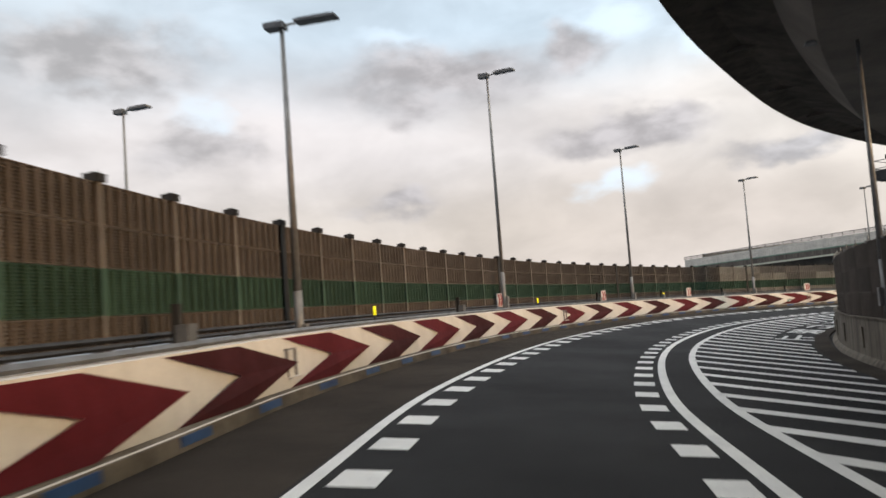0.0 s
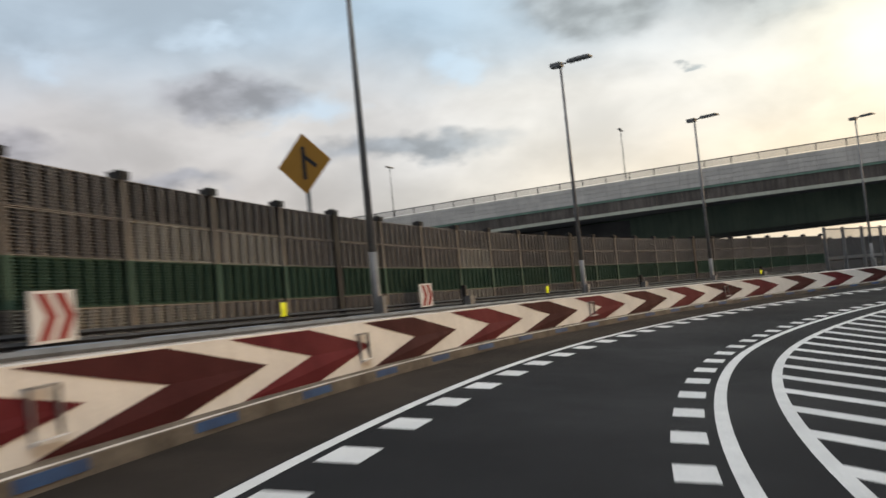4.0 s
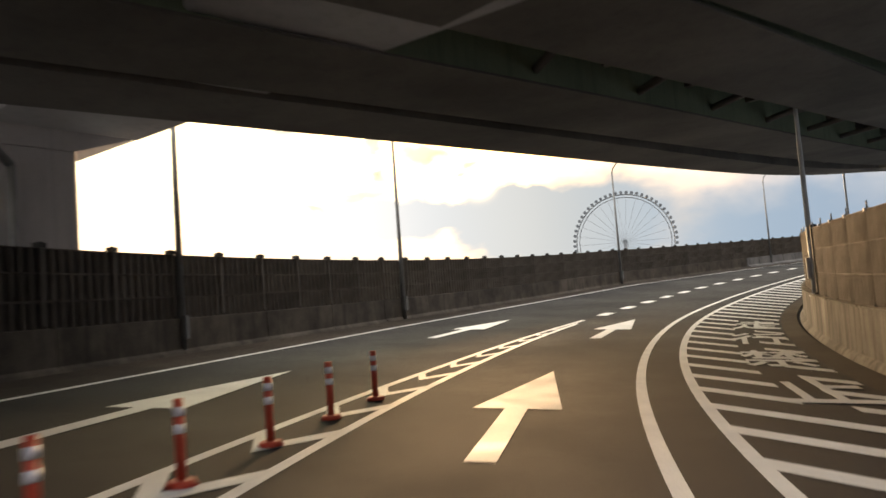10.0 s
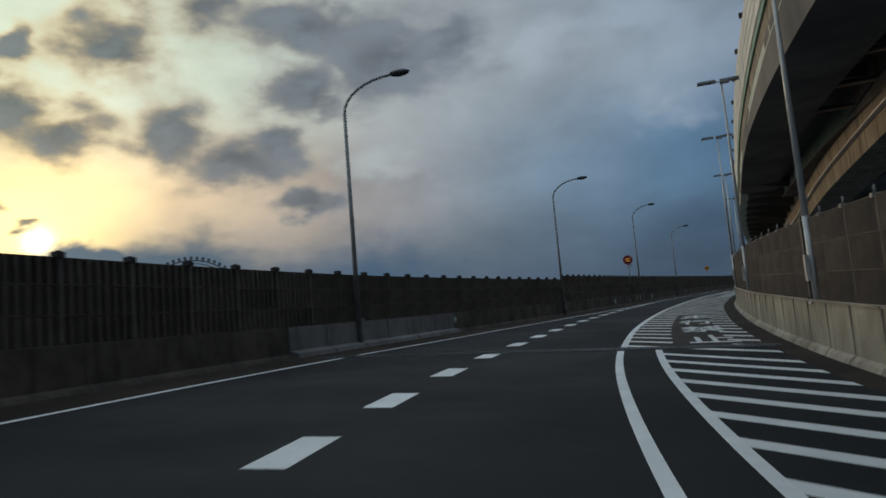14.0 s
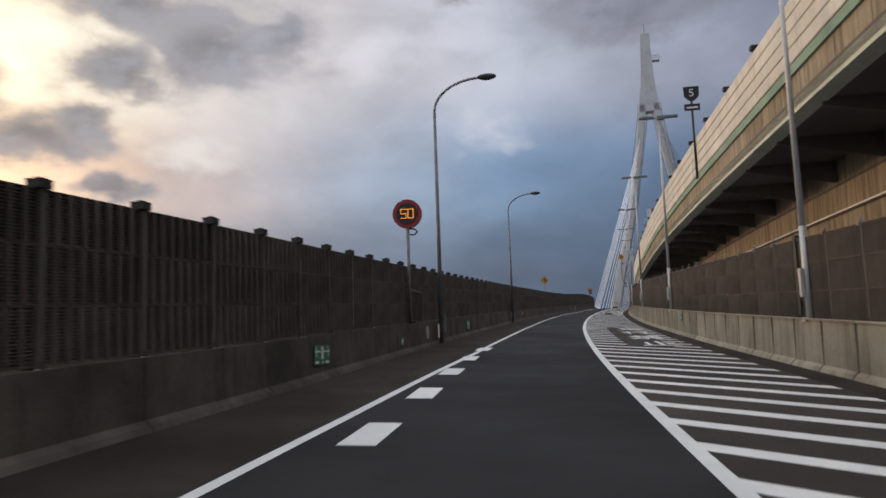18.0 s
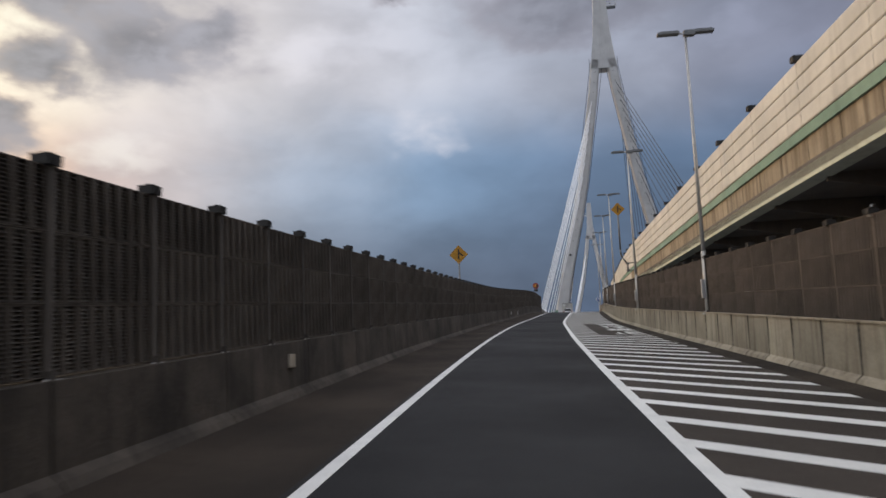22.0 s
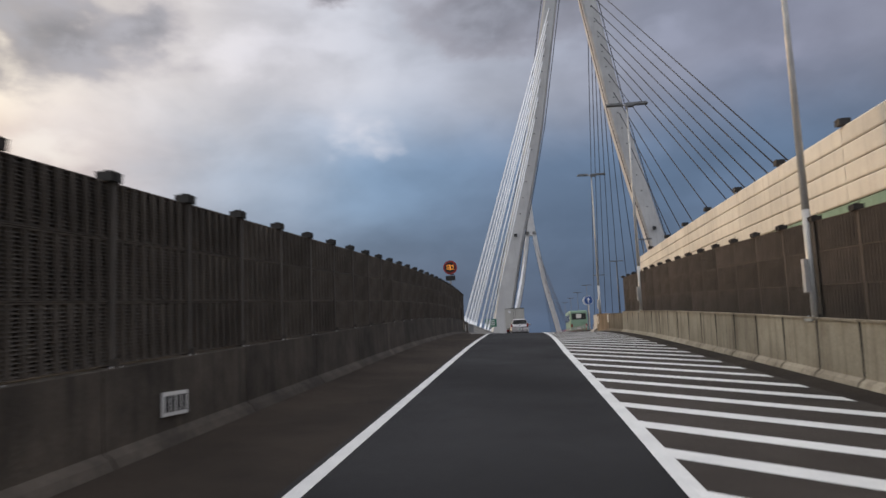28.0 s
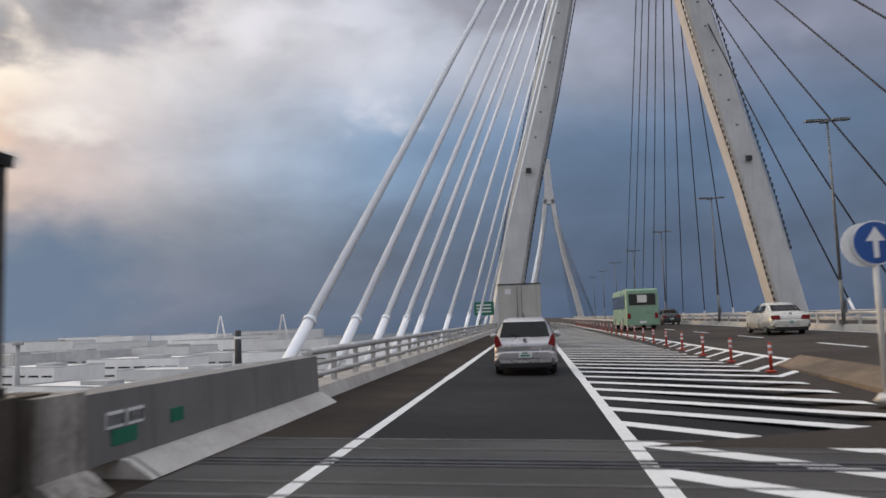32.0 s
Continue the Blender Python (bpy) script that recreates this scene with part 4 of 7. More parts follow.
def build_noise_barriers():
    w = 1.77
    brown = louvre_panel(w, 0.49, BROWN, BROWN_SLAT)
    brown_low = louvre_panel(w, 0.38, BROWN, BROWN_SLAT)
    green = louvre_panel(w, 0.54, GREEN, GREEN_SLAT)
    pale_mesh = louvre_panel(w, 0.49, PALE_FRAME, PALE_SLAT)
    pale_low = louvre_panel(w, 0.38, PALE_FRAME, PALE_SLAT)
    grey = louvre_panel(w, 0.49, GREY_FRAME, GREY_SLAT)
    rows_a = [(0.96, 0.38, brown_low), (1.35, 0.54, green), (1.90, 0.49, brown), (2.40, 0.49, brown)]
    pale = {}
    marks = [(0, -30), (22, 8.0), (29, 19.85), (34, 28.2), (40, 38.6), (51, 56.35), (56, 63.65), (72, 89.95), (80, 104)]
    bays = table(marks)
    sheen_mesh = louvre_panel(w, 0.49, PALE_SHEEN_FRAME, PALE_SHEEN_SLAT)
    sheen_low = louvre_panel(w, 0.38, PALE_SHEEN_FRAME, PALE_SHEEN_SLAT)
    old_green = louvre_panel(w, 0.54, OLD_GREEN, GREEN_SLAT)
    for i in range(100):
        q = bays(i + 0.5)
        if q > 54.7:
            pale.update({(0, i): sheen_low, (1, i): old_green, (2, i): sheen_mesh, (3, i): sheen_mesh})
        if 54.7 < q < 59.6:
            pale[(2, i)] = pale[(3, i)] = pale_mesh
        if 59.3 < q < 62.3 or 65.8 < q < 68.5 or 75.2 < q < 76.8:
            pale[(2, i)] = pale_mesh
        if 59.3 < q < 62.3 or 64.0 < q < 67.3 or 75.2 < q < 76.8:
            pale[(0, i)] = pale_low
    barrier_run("noise_barrier_1", "brown louvred steel noise barrier with a green band behind a concrete barrier", left_fence, -30, 104, rows_a, 0.9, POST_BROWN, pale=pale, band=(1.35, 1.89), marks=marks, dark=(13.1, 27.7, 42.6, 57.6, 70.4, 81.3, 92.0))
    rows_d = [(0.88, 0.55, louvre_panel(w, 0.55, GREY_FRAME, GREY_SLAT)), (1.44, 0.55, louvre_panel(w, 0.55, GREY_FRAME, GREY_SLAT)), (2.0, 0.5, louvre_panel(w, 0.5, GREY_FRAME, GREY_SLAT))]
    rows_b = [(0.92, 0.62, louvre_panel(w, 0.62, GREY_FRAME, GREY_SLAT)), (1.55, 0.62, louvre_panel(w, 0.62, GREY_FRAME, GREY_SLAT)), (2.18, 0.58, louvre_panel(w, 0.58, GREY_FRAME, GREY_SLAT))]
    text = "dark grey-brown louvred noise barrier on a stained concrete parapet"
    barrier_run("noise_barrier_2", text, far_fence, 100, 252, rows_d, 0.84, GREY_SLAT)
    barrier_run("noise_barrier_3", text, far_fence, 252, 431.7, rows_b, 0.86, GREY_SLAT, marks=[(0, 252), (5, 260.35), (10, 269.4), (27, 299.95), (30, 305.25), (47, 336.1), (52, 345.0), (72, 379.6), (77, 388.2), (98, 425.55), (99, 427.2), (100, 428.8), (101, 429.9), (102, 431.5)])
    rows_c = [(z, h, ribbed_panel(w, h, RUST_FRAME, RUST_SLAT)) for z, h in ((1.10, 0.627), (1.73, 0.627), (2.36, 0.58))]
    barrier_run("noise_barrier_4", text, right_wall, -40, 122, rows_a[:0] + rows_c, 1.05, RUST_FRAME, flip=True, cap=PIN_MESH, dark=RIGHT_LAMPS)
    barrier_run("noise_barrier_5", text, right_wall, 122, 270, rows_c, 1.05, RUST_FRAME, flip=True, cap=PIN_MESH, dark=RIGHT_LAMPS)
    barrier_run("noise_barrier_7", text, right_wall, 320, 419.5, rows_c, 1.05, RUST_FRAME, flip=True, dark=RIGHT_LAMPS, marks=[(0, 320), (13, 344.5), (16, 350.15), (37, 387.4), (39, 390.85), (55, 419.5)])
    barrier_run("noise_barrier_6", text, right_wall, 270, 320, rows_c, 1.05, RUST_FRAME, flip=True, cap=PIN_MESH, dark=RIGHT_LAMPS)


def build_parapets():
    # the chevron barrier on the ramp
    wall = thing("chevron_barrier", "cream concrete barrier painted with dark red chevron arrows", "concrete barrier", kind="structure")
    part("body", sweep(lambda s: [(left_barrier(s) + 0.10, 0.0), (left_barrier(s) + 0.10, 0.17), (left_barrier(s), 0.19), (left_barrier(s) - 0.12, 0.95), (left_barrier(s) - 0.42, 0.95), (left_barrier(s) - 0.5, 0.0)], -45, 120.0, 1.2), CREAM, wall)
    part("kerb", sweep(lambda s: [(left_barrier(s) + 0.13, 0.0), (left_barrier(s) + 0.115, 0.16), (left_barrier(s) + 0.01, 0.2), (left_barrier(s) + 0.01, 0.0)], -45, 119.8, 1.2), KERB_BASE, wall, "muddy kerb strip")
    tip_at = table([(-5, -10.4), (0, 7.5), (4, 21.2), (8, 35.1), (9, 38.7), (12, 49.85), (14, 56.75), (16, 63.1), (18, 69.0), (26, 97.1), (31, 116.45), (32, 119.9)])
    for i in range(-4, 33):
        s = tip_at(i) - 3.55
        for lo, hi in ((0.2, 0.565), (0.565, 0.93)):
            bm = bmesh.new()
            f = lambda h: left_barrier(s) - 0.12 * (h - 0.19) / 0.76 + 0.006
            tip = 1.75
            a, b = (0.0, tip) if lo < 0.3 else (tip, 0.0)
            v = [(s + a, lo), (s + a + 1.85, lo), (s + b + 1.85, hi), (s + b, hi)]
            bm.faces.new([bm.verts.new(P(q, f(h), h)) for q, h in v])
            part("chevron", bm, RED_B if i % 2 else RED_A, wall)
    for i in range(56):
        q = -6 + i * 2.2
        bm = sweep(lambda s: [(left_barrier(s) + 0.135, 0.05), (left_barrier(s) + 0.125, 0.15), (left_barrier(s) + 0.105, 0.15), (left_barrier(s) + 0.105, 0.05)], q, q + 0.75, 0.75)
        part("kerb_reflector", bm, KERB_BLUE, wall)
    for q in (10.9, 32.5, 56.0, 62.7, 68.75, 80.5, 92.0):
        bm = bmesh.new()
        m = upright(q, left_barrier(q) - 0.01, 0.0)
        for x in (-0.17, 0.15):
            box(bm, x, x + 0.02, -0.012, 0.03, 0.36, 0.78, m)
        box(bm, -0.17, 0.17, -0.012, 0.05, 0.76, 0.78, m)
        part("pipe_bracket", bm, GREY_ZINC, wall, "grey steel pipe bracket")
        bm = bmesh.new()
        box(bm, -0.2, 0.2, -0.085, -0.012, 0.33, 0.358, m)
        part("bracket_foot", bm, CREAM, wall, "cream steel foot plate")
    pipe_bm = sweep(lambda s: [(left_barrier(s) - 0.3, 1.04), (left_barrier(s) - 0.26, 1.0), (left_barrier(s) - 0.3, 0.96), (left_barrier(s) - 0.34, 1.0)], -45, 100, 1.5)
    part("cable_pipe", pipe_bm, DULL_ZINC, wall)
    for h, out in ((1.0, 0.14), (1.08, 0.1)):
        pipe_bm = sweep(lambda s: [(left_fence(s) + out + 0.03, h), (left_fence(s) + out, h + 0.03), (left_fence(s) + out - 0.03, h), (left_fence(s) + out, h - 0.03)], -30, 100, 1.5)
        part("cable_pipe", pipe_bm, DARK_STEEL, wall, "dark cable pipe")

    def parapet(name, label, lat, side, s0, s1, crest, mat, step=3.6, gap=0.012):
        wall = thing(name, label, "concrete parapet", kind="structure")
        foot, rise = (0.3, 0.15) if side > 0 else (0.3, 0.16)
        top = table([(s0, crest), (s1, crest)] if isinstance(crest, float) else crest)
        s = s0
        while s < s1 - 0.2:
            e = min(s + step, s1)
            prof = lambda q: [(lat(q) + side * foot, 0.0), (lat(q) + side * (foot - 0.06), rise - 0.06), (lat(q) + side * 0.16, rise), (lat(q) + side * 0.14, top(q)), (lat(q) - side * 0.2, top(q)), (lat(q) - side * 0.2, 0.0)]
            part("segment", sweep(prof, s + gap, e - gap, 1.2), mat, wall)
            if side < 0:
                part("ledge", sweep(lambda q: [(lat(q) + side * 0.175, top(q)), (lat(q) + side * 0.175, top(q) + 0.035), (lat(q) - side * 0.1, top(q) + 0.035), (lat(q) - side * 0.1, top(q))], s + 0.06, e - 0.06, 1.8), mat, wall)
                if int(s * 10) % (4 if step > 2 else 12) == 0:
                    m = upright(s + 0.5, lat(s + 0.5) + side * 0.155, 0.35, True)
                    bm = bmesh.new()
                    box(bm, -0.14, 0.14, -0.03, 0.0, 0, 0.52, m)
                    part("cover_plate", bm, mat, wall)
                if step < 2:
                    m = upright(s, lat(s) + side * 0.15, rise, True)
                    bm = bmesh.new()
                    box(bm, -0.042, 0.042, -0.004, 0.06, 0.02, top(s) - rise, m)
                    part("joint", bm, DARK_CONCRETE, wall, "dark open joint")
            s = e
        part("gutter", sweep(lambda q: [(lat(q) + side * 0.95, -0.03), (lat(q) + side * 0.95, -0.006), (lat(q) + side * 0.4, 0.05), (lat(q) + side * 0.4, 0.0)], s0, s1, 1.5), SHOULDER, wall, "dusty gutter along the parapet")
        return wall

    # darker than the right-hand parapets: its shade is in the colour
    parapet("parapet_1", "stained concrete parapet under the noise barrier, darkened as in shade", far_fence, 1, 100, 432, 0.9, DARK_CONCRETE)
    parapet("parapet_2", "grey streaked concrete parapet under the noise barrier, darkened as in shade", right_wall, -1, -40, 200, 1.08, SHADED_CONCRETE)
    parapet("parapet_4", "pale streaked concrete parapet in short lengths under the noise barrier", right_wall, -1, 200, 419.5, 1.08, STAINED_CONCRETE, 1.8, 0.04)
    low = parapet("parapet_3", "ochre stained low concrete barrier at the end of the ramp", right_wall, -1, 419.5, 432.2, [(419.5, 1.0), (425, 1.05), (432.2, 1.26)], RUSTY_CONCRETE)
    part("end_block", sweep(lambda q: [(right_wall(q) - 0.46, 0.0), (right_wall(q) - 0.38, 0.2), (right_wall(q) - 0.16, 0.28), (right_wall(q) - 0.14, 1.28), (right_wall(q) + 0.24, 1.28), (right_wall(q) + 0.24, 0.0)], 432.23, 434.55, 0.8), KERB_PALE, low, "pale concrete end block")
    for q, e, u in ((434.6, 435.7, 0.2), (435.75, 436.7, 0.14)):
        part("foot_block", sweep(lambda v: [(4.72, 0.0), (4.8, u * 0.5), (5.05, u), (5.2, u), (5.2, 0.0)], q, e, 0.5), KERB_PALE, low, "pale splayed kerb stone")
    for q in (425.6, 431.2):
        bm = bmesh.new()
        m = upright(q, right_wall(q) - 0.16, 0.56, True)
        box(bm, -0.2, 0.2, -0.03, 0.0, 0, 0.5, m)
        part("cover_plate", bm, CREAM, low, "cream steel cover plate")


def build_clear_screen():
    screen = thing("clear_screen", "see-through noise screen with grey steel posts", "noise screen", kind="structure")
    n = 8
    for i in range(n + 1):
        s = 104.4 + i * 1.85
        bm = bmesh.new()
        box(bm, -0.06, 0.06, -0.04, 0.1, 0.0, 3.15 if i < n else 2.9, upright(s, left_fence(s), 0.2))
        part("post", bm, DULL_ZINC, screen)
        if i < n:
            a, b = P(s, left_fence(s)), P(s + 1.85, left_fence(s + 1.85))
            for z0, z1 in ((0.3, 1.5), (1.66, 3.22)):
                bm = bmesh.new()
                box(bm, 0.06, 1.78, 0.02, 0.035, z0, z1, between(a, b))
                pane = part("pane", bm, CLEAR, screen)
                pane.visible_shadow = False
            bm = bmesh.new()
            box(bm, 0.0, 1.85, -0.02, 0.06, 1.49, 1.67, between(a, b))
            box(bm, 0.0, 1.85, -0.02, 0.06, 3.2, 3.27, between(a, b))
            box(bm, 0.0, 1.85, -0.02, 0.06, 0.24, 0.31, between(a, b))
            part("rail", bm, DULL_ZINC, screen)


# ---- lamps ----
def flat_lamp(pole_mat, double):
    """A tapered pole with flat lamp heads. x points along the road, -y to the road."""
    root = thing("street_lamp", "galvanised street lamp with a flat head on a tapered pole", "street lamp", "lamps along the road")
    bm = bmesh.new()
    rod(bm, (0, 0, 0), (0, 0, 2.0), 0.085, 0.08, 12)
    rod(bm, (0, 0, 2.0), (0, 0, 9.3), 0.075, 0.04, 12)
    part("pole", bm, pole_mat, root)
    bm = bmesh.new()
    box(bm, -0.16, 0.16, -0.16, 0.16, -0.02, 0.03)
    for x in (-0.11, 0.11):
        for y in (-0.11, 0.11):
            rod(bm, (x, y, 0.03), (x, y, 0.08), 0.02, 0.02, 6)
    part("base_plate", bm, pole_mat, root)
    bm = bmesh.new()
    rod(bm, (0, 0.28, 9.32), (0, -0.35, 9.36), 0.035, 0.03, 8)
    part("arm", bm, pole_mat, root)
    for y0, y1 in (((-0.22, -0.98), (0.22, 0.98)) if double else ((-0.3, -1.1),)):
        bm = bmesh.new()
        lo, hi = min(y0, y1), max(y0, y1)
        box(bm, -0.15, 0.15, lo, hi, 9.33, 9.40)
        box(bm, -0.11, 0.11, lo + 0.1, hi - 0.05, 9.40, 9.44)
        part("head", bm, DULL_ZINC, root)
    bm = bmesh.new()
    box(bm, -0.14, 0.14, -0.06, 0.32, 9.26, 9.42)
    part("gear_box", bm, DULL_ZINC, root)
    bm = bmesh.new()
    box(bm, -0.07, 0.07, -0.16, -0.08, 0.5, 1.1)
    part("cover", bm, pole_mat, root)
    return root


def bow_lamp():
    """A pole that bends over the road with a drooping lamp head."""
    root = thing("street_lamp", "dark steel street lamp with bent arm and drooping head", "street lamp", "bent lamps along the road")
    bm = bmesh.new()
    rod(bm, (0, 0, 0), (0, 0, 8.1), 0.095, 0.055, 12)
    pts = [(0, -2.0 * (1 - math.cos(a)) * 0.9, 8.1 + 1.1 * math.sin(a)) for a in [math.pi / 2 * i / 8 for i in range(9)]]
    pipe(bm, pts, 0.045, 10)
    part("pole", bm, DULL_ZINC, root)
    bm = bmesh.new()
    sph = bmesh.ops.create_uvsphere(bm, u_segments=14, v_segments=8, radius=1.0)
    for v in sph["verts"]:
        v.co = Vector((v.co.x * 0.16, v.co.y * 0.38 - 2.1, 9.22 + v.co.z * (0.13 if v.co.z < 0 else 0.10)))
    part("head", bm, DARK_STEEL, root)
    bm = bmesh.new()
    box(bm, -0.07, 0.07, -0.17, -0.08, 0.4, 1.0)
    part("cover", bm, DULL_ZINC, root)
    return root


def add_lamps():
    left = flat_lamp(GREY_ZINC, False)
    high = table([(-2, 1), (12.6, 1), (12.8, 0.68), (13.2, 0.68), (14, 1.0), (27.4, 1.03), (42.6, 0.985), (57.6, 0.95), (70.4, 0.94), (81.3, 0.89), (92, 0.85), (100, 1.0), (121, 1.03)])
    spots = [(-2.0, -1), (12.9, -1), (27.4, -1), (42.6, -1), (57.6, -1), (70.4, -1), (81.3, -1), (92.0, -1), (107.9, -1), (121.0, -1)]
    for i, (s, k) in enumerate(spots):
        m = upright(s, -4.92 if s < 118 else -4.55, 0.3) @ Matrix.Diagonal((1, 1, high(s), 1))
        if i == 0:
            left.matrix_basis = m
        else:
            copy_thing(left, m)
    right = flat_lamp(ZINC, True)
    for i, s in enumerate(RIGHT_LAMPS):
        m = upright(s, right_wall(s) - 0.02, 1.06, True) @ Matrix.Diagonal((1, 1, 1.0 if i == 0 else (0.97 if s < 245 else 1.07), 1))
        if i == 0:
            right.matrix_basis = m
        else:
            copy_thing(right, m)
    bow = bow_lamp()
    for i, (s, lat, k) in enumerate(((121.6, -12.4, 1.0), (133.3, -10.3, 0.6), (161.3, -10.2, 0.98), (173.3, -9.95, 1.0), (198.6, -9.5, 1.0), (223.0, -7.75, 1.0), (250.5, -5.25, 1.0), (281.4, -3.95, 1.11), (309.5, -3.75, 1.05))):
        m = upright(s, lat, 0.0) @ Matrix.Diagonal((1, k if k < 1 else 1, k, 1))
        if i == 0:
            bow.matrix_basis = m
        else:
            copy_thing(bow, m)
    copy_thing(left, upright(21.2, -16.0, -1.5))
    copy_thing(left, upright(19.4, 6.35, 1.06, True) @ Matrix.Diagonal((1, 1, 0.7, 1)))


build_ground()
build_road()
build_piers()
add_joints()
build_parapets()
build_noise_barriers()
build_clear_screen()
add_lamps()


# ---- overpass and the upper road beside the ramp ----
NEAR_EDGE = [(57, 195, 3.6), (76.5, 140, 4.9), (95.3, 89.9, 5.9), (102.6, 55.8, 5.75), (106.4, 33.1, 5.65), (111, 15, 6.5), (115, -5, 7.4), (118, -25, 8.2), (121, -60, 8.7)]
NEAR_GIRDER = [(95, 188, 2.7), (101, 130, 2.85), (105.5, 80, 3.0), (107.0, 59, 3.12), (107.8, 46, 3.15), (108.7, 33.8, 3.2), (110.5, 18, 3.7), (114, -5, 4.9), (118, -28, 6.0), (124, -60, 7.0)]
FAR_BOTTOM = [(64, 188, 2.3), (86, 133, 2.4), (103.3, 100, 2.5), (111.6, 75, 2.56), (118.1, 50, 2.68), (122.8, 25, 3.34), (128.7, 0, 4.68), (132.2, -20, 6.4), (134.3, -40, 7.95), (135.4, -60, 8.45)]
far_depth = table([(-60, 0.1), (-40, 0.4), (-20, 1.6), (0, 2.7), (100, 3.2), (190, 3.2)])
lip_height = table([(226, 8.55), (237, 7.8), (246, 7.25), (268, 6.6), (281, 6.1), (308, 5.2), (333, 4.05), (345, 3.5), (357, 3.1), (386, 2.4), (424, 1.35)])


def resample(pts, step):
    pts = [Vector(q) for q in pts]
    cum = [0.0]
    for a, b in zip(pts, pts[1:]):
        cum.append(cum[-1] + (b - a).length)
    n = int(cum[-1] / step)
    out = []
    for i in range(n + 1):
        d = cum[-1] * i / n
        j = min(len(pts) - 2, max(0, int(np.searchsorted(cum, d)) - 1))
        u = (d - cum[j]) / (cum[j + 1] - cum[j])
        p0, p1, p2, p3 = pts[max(0, j - 1)], pts[j], pts[j + 1], pts[min(len(pts) - 1, j + 2)]
        out.append(0.5 * ((2 * p1) + (p2 - p0) * u + (2 * p0 - 5 * p1 + 4 * p2 - p3) * u * u + (3 * p1 - p0 - 3 * p2 + p3) * u ** 3))
    return out


def along(pts, profile, bm=None, side=1, mat=0):
    """Draws a closed profile of (outward, up) pairs along a line of points; side: which way is outward."""
    bm = bm or bmesh.new()
    rows = []
    for i, p in enumerate(pts):
        t = (pts[min(i + 1, len(pts) - 1)] - pts[max(i - 1, 0)])
        out = Vector((t.y, -t.x, 0)).normalized() * side
        rows.append([bm.verts.new(p + out * o + Vector((0, 0, u))) for o, u in profile])
    k = len(profile)
    for a, b in zip(rows, rows[1:]):
        for j in range(k):
            bm.faces.new((a[j], a[(j + 1) % k], b[(j + 1) % k], b[j])).material_index = mat
    bm.faces.new(rows[0]).material_index = mat
    bm.faces.new(rows[-1][::-1]).material_index = mat
    return bm


def edge_wall(root, pts, side, levels, rail, step=1, face=None):
    """The outer side of an upper road: pale lip, concrete panels, green band, pale noise panels, and a rail with panes or post caps on top."""
    h_lip, h_wall, h_band, top = levels
    part("lip", along(pts, [(0.0, 0.0), (0.0, h_lip), (-0.5, h_lip), (-0.5, 0.0)], side=side), LIP_GREEN, root, "pale green painted lip")
    part("green_band", along(pts, [(0.02, h_wall), (0.02, h_band - 0.02), (-0.3, h_band - 0.02), (-0.3, h_wall)], side=side), STRIPE_GREEN, root, "faded green painted band")
    part("backing", along(pts, [(-0.12, h_lip), (-0.12, top - 0.03), (-0.26, top - 0.03), (-0.26, h_lip)], side=side), OCHRE_CONCRETE, root, "concrete backing wall")
    for a, b in zip(pts, pts[1:]):
        d = (b - a).normalized() * 0.02
        part("concrete_panel", along([a + d, b - d], [(-0.05, h_lip + 0.005), (-0.05, h_wall), (-0.3, h_wall), (-0.3, h_lip + 0.005)], side=side), face or (PANEL_WHITE if a.y < -172 else OCHRE_CONCRETE), root)
    for i in range(0, len(pts) - step, step):
        seg = pts[i:i + step + 1]
        a, b = seg[0], seg[-1]
        d = (b - a).normalized() * 0.012
        seg = [a + d] + seg[1:-1] + [b - d]
        n = 4
        for k in range(n):
            z0 = h_band + (top - h_band) * k / n
            z1 = h_band + (top - h_band) * (k + 1) / n - 0.02
            part("noise_panel", along(seg, [(0.03, z0), (0.05, z0 + 0.03), (0.05, z1 - 0.03), (0.03, z1), (-0.08, z1), (-0.08, z0)], side=side), PANEL_WHITE, root)
        m = between(a, b)
        bm = bmesh.new()
        if rail:
            w = (b - a).length
            box(bm, 0, 0.08, -0.05, 0.05, top, top + rail, m)
            part("rail_post", bm, DARK_STEEL, root)
            bm = bmesh.new()
            box(bm, 0.08, w, -0.012, 0.012, top + 0.04, top + rail - 0.08, m)
            ob = part("pane", bm, CLEAR, root)
            ob.visible_shadow = False
            bm = bmesh.new()
            box(bm, 0, w, -0.05, 0.05, top + rail - 0.08, top + rail, m)
            part("top_rail", bm, DARK_STEEL, root)
        else:
            box(bm, -0.12, 0.12, -0.1, 0.14, top, top + 0.14, m)
            part("cap", bm, CAP, root)


def at_y(rows, y):
    ys = [-r[1] for r in rows]
    return Vector((float(np.interp(-y, ys, [r[0] for r in rows])), y, float(np.interp(-y, ys, [r[2] for r in rows]))))


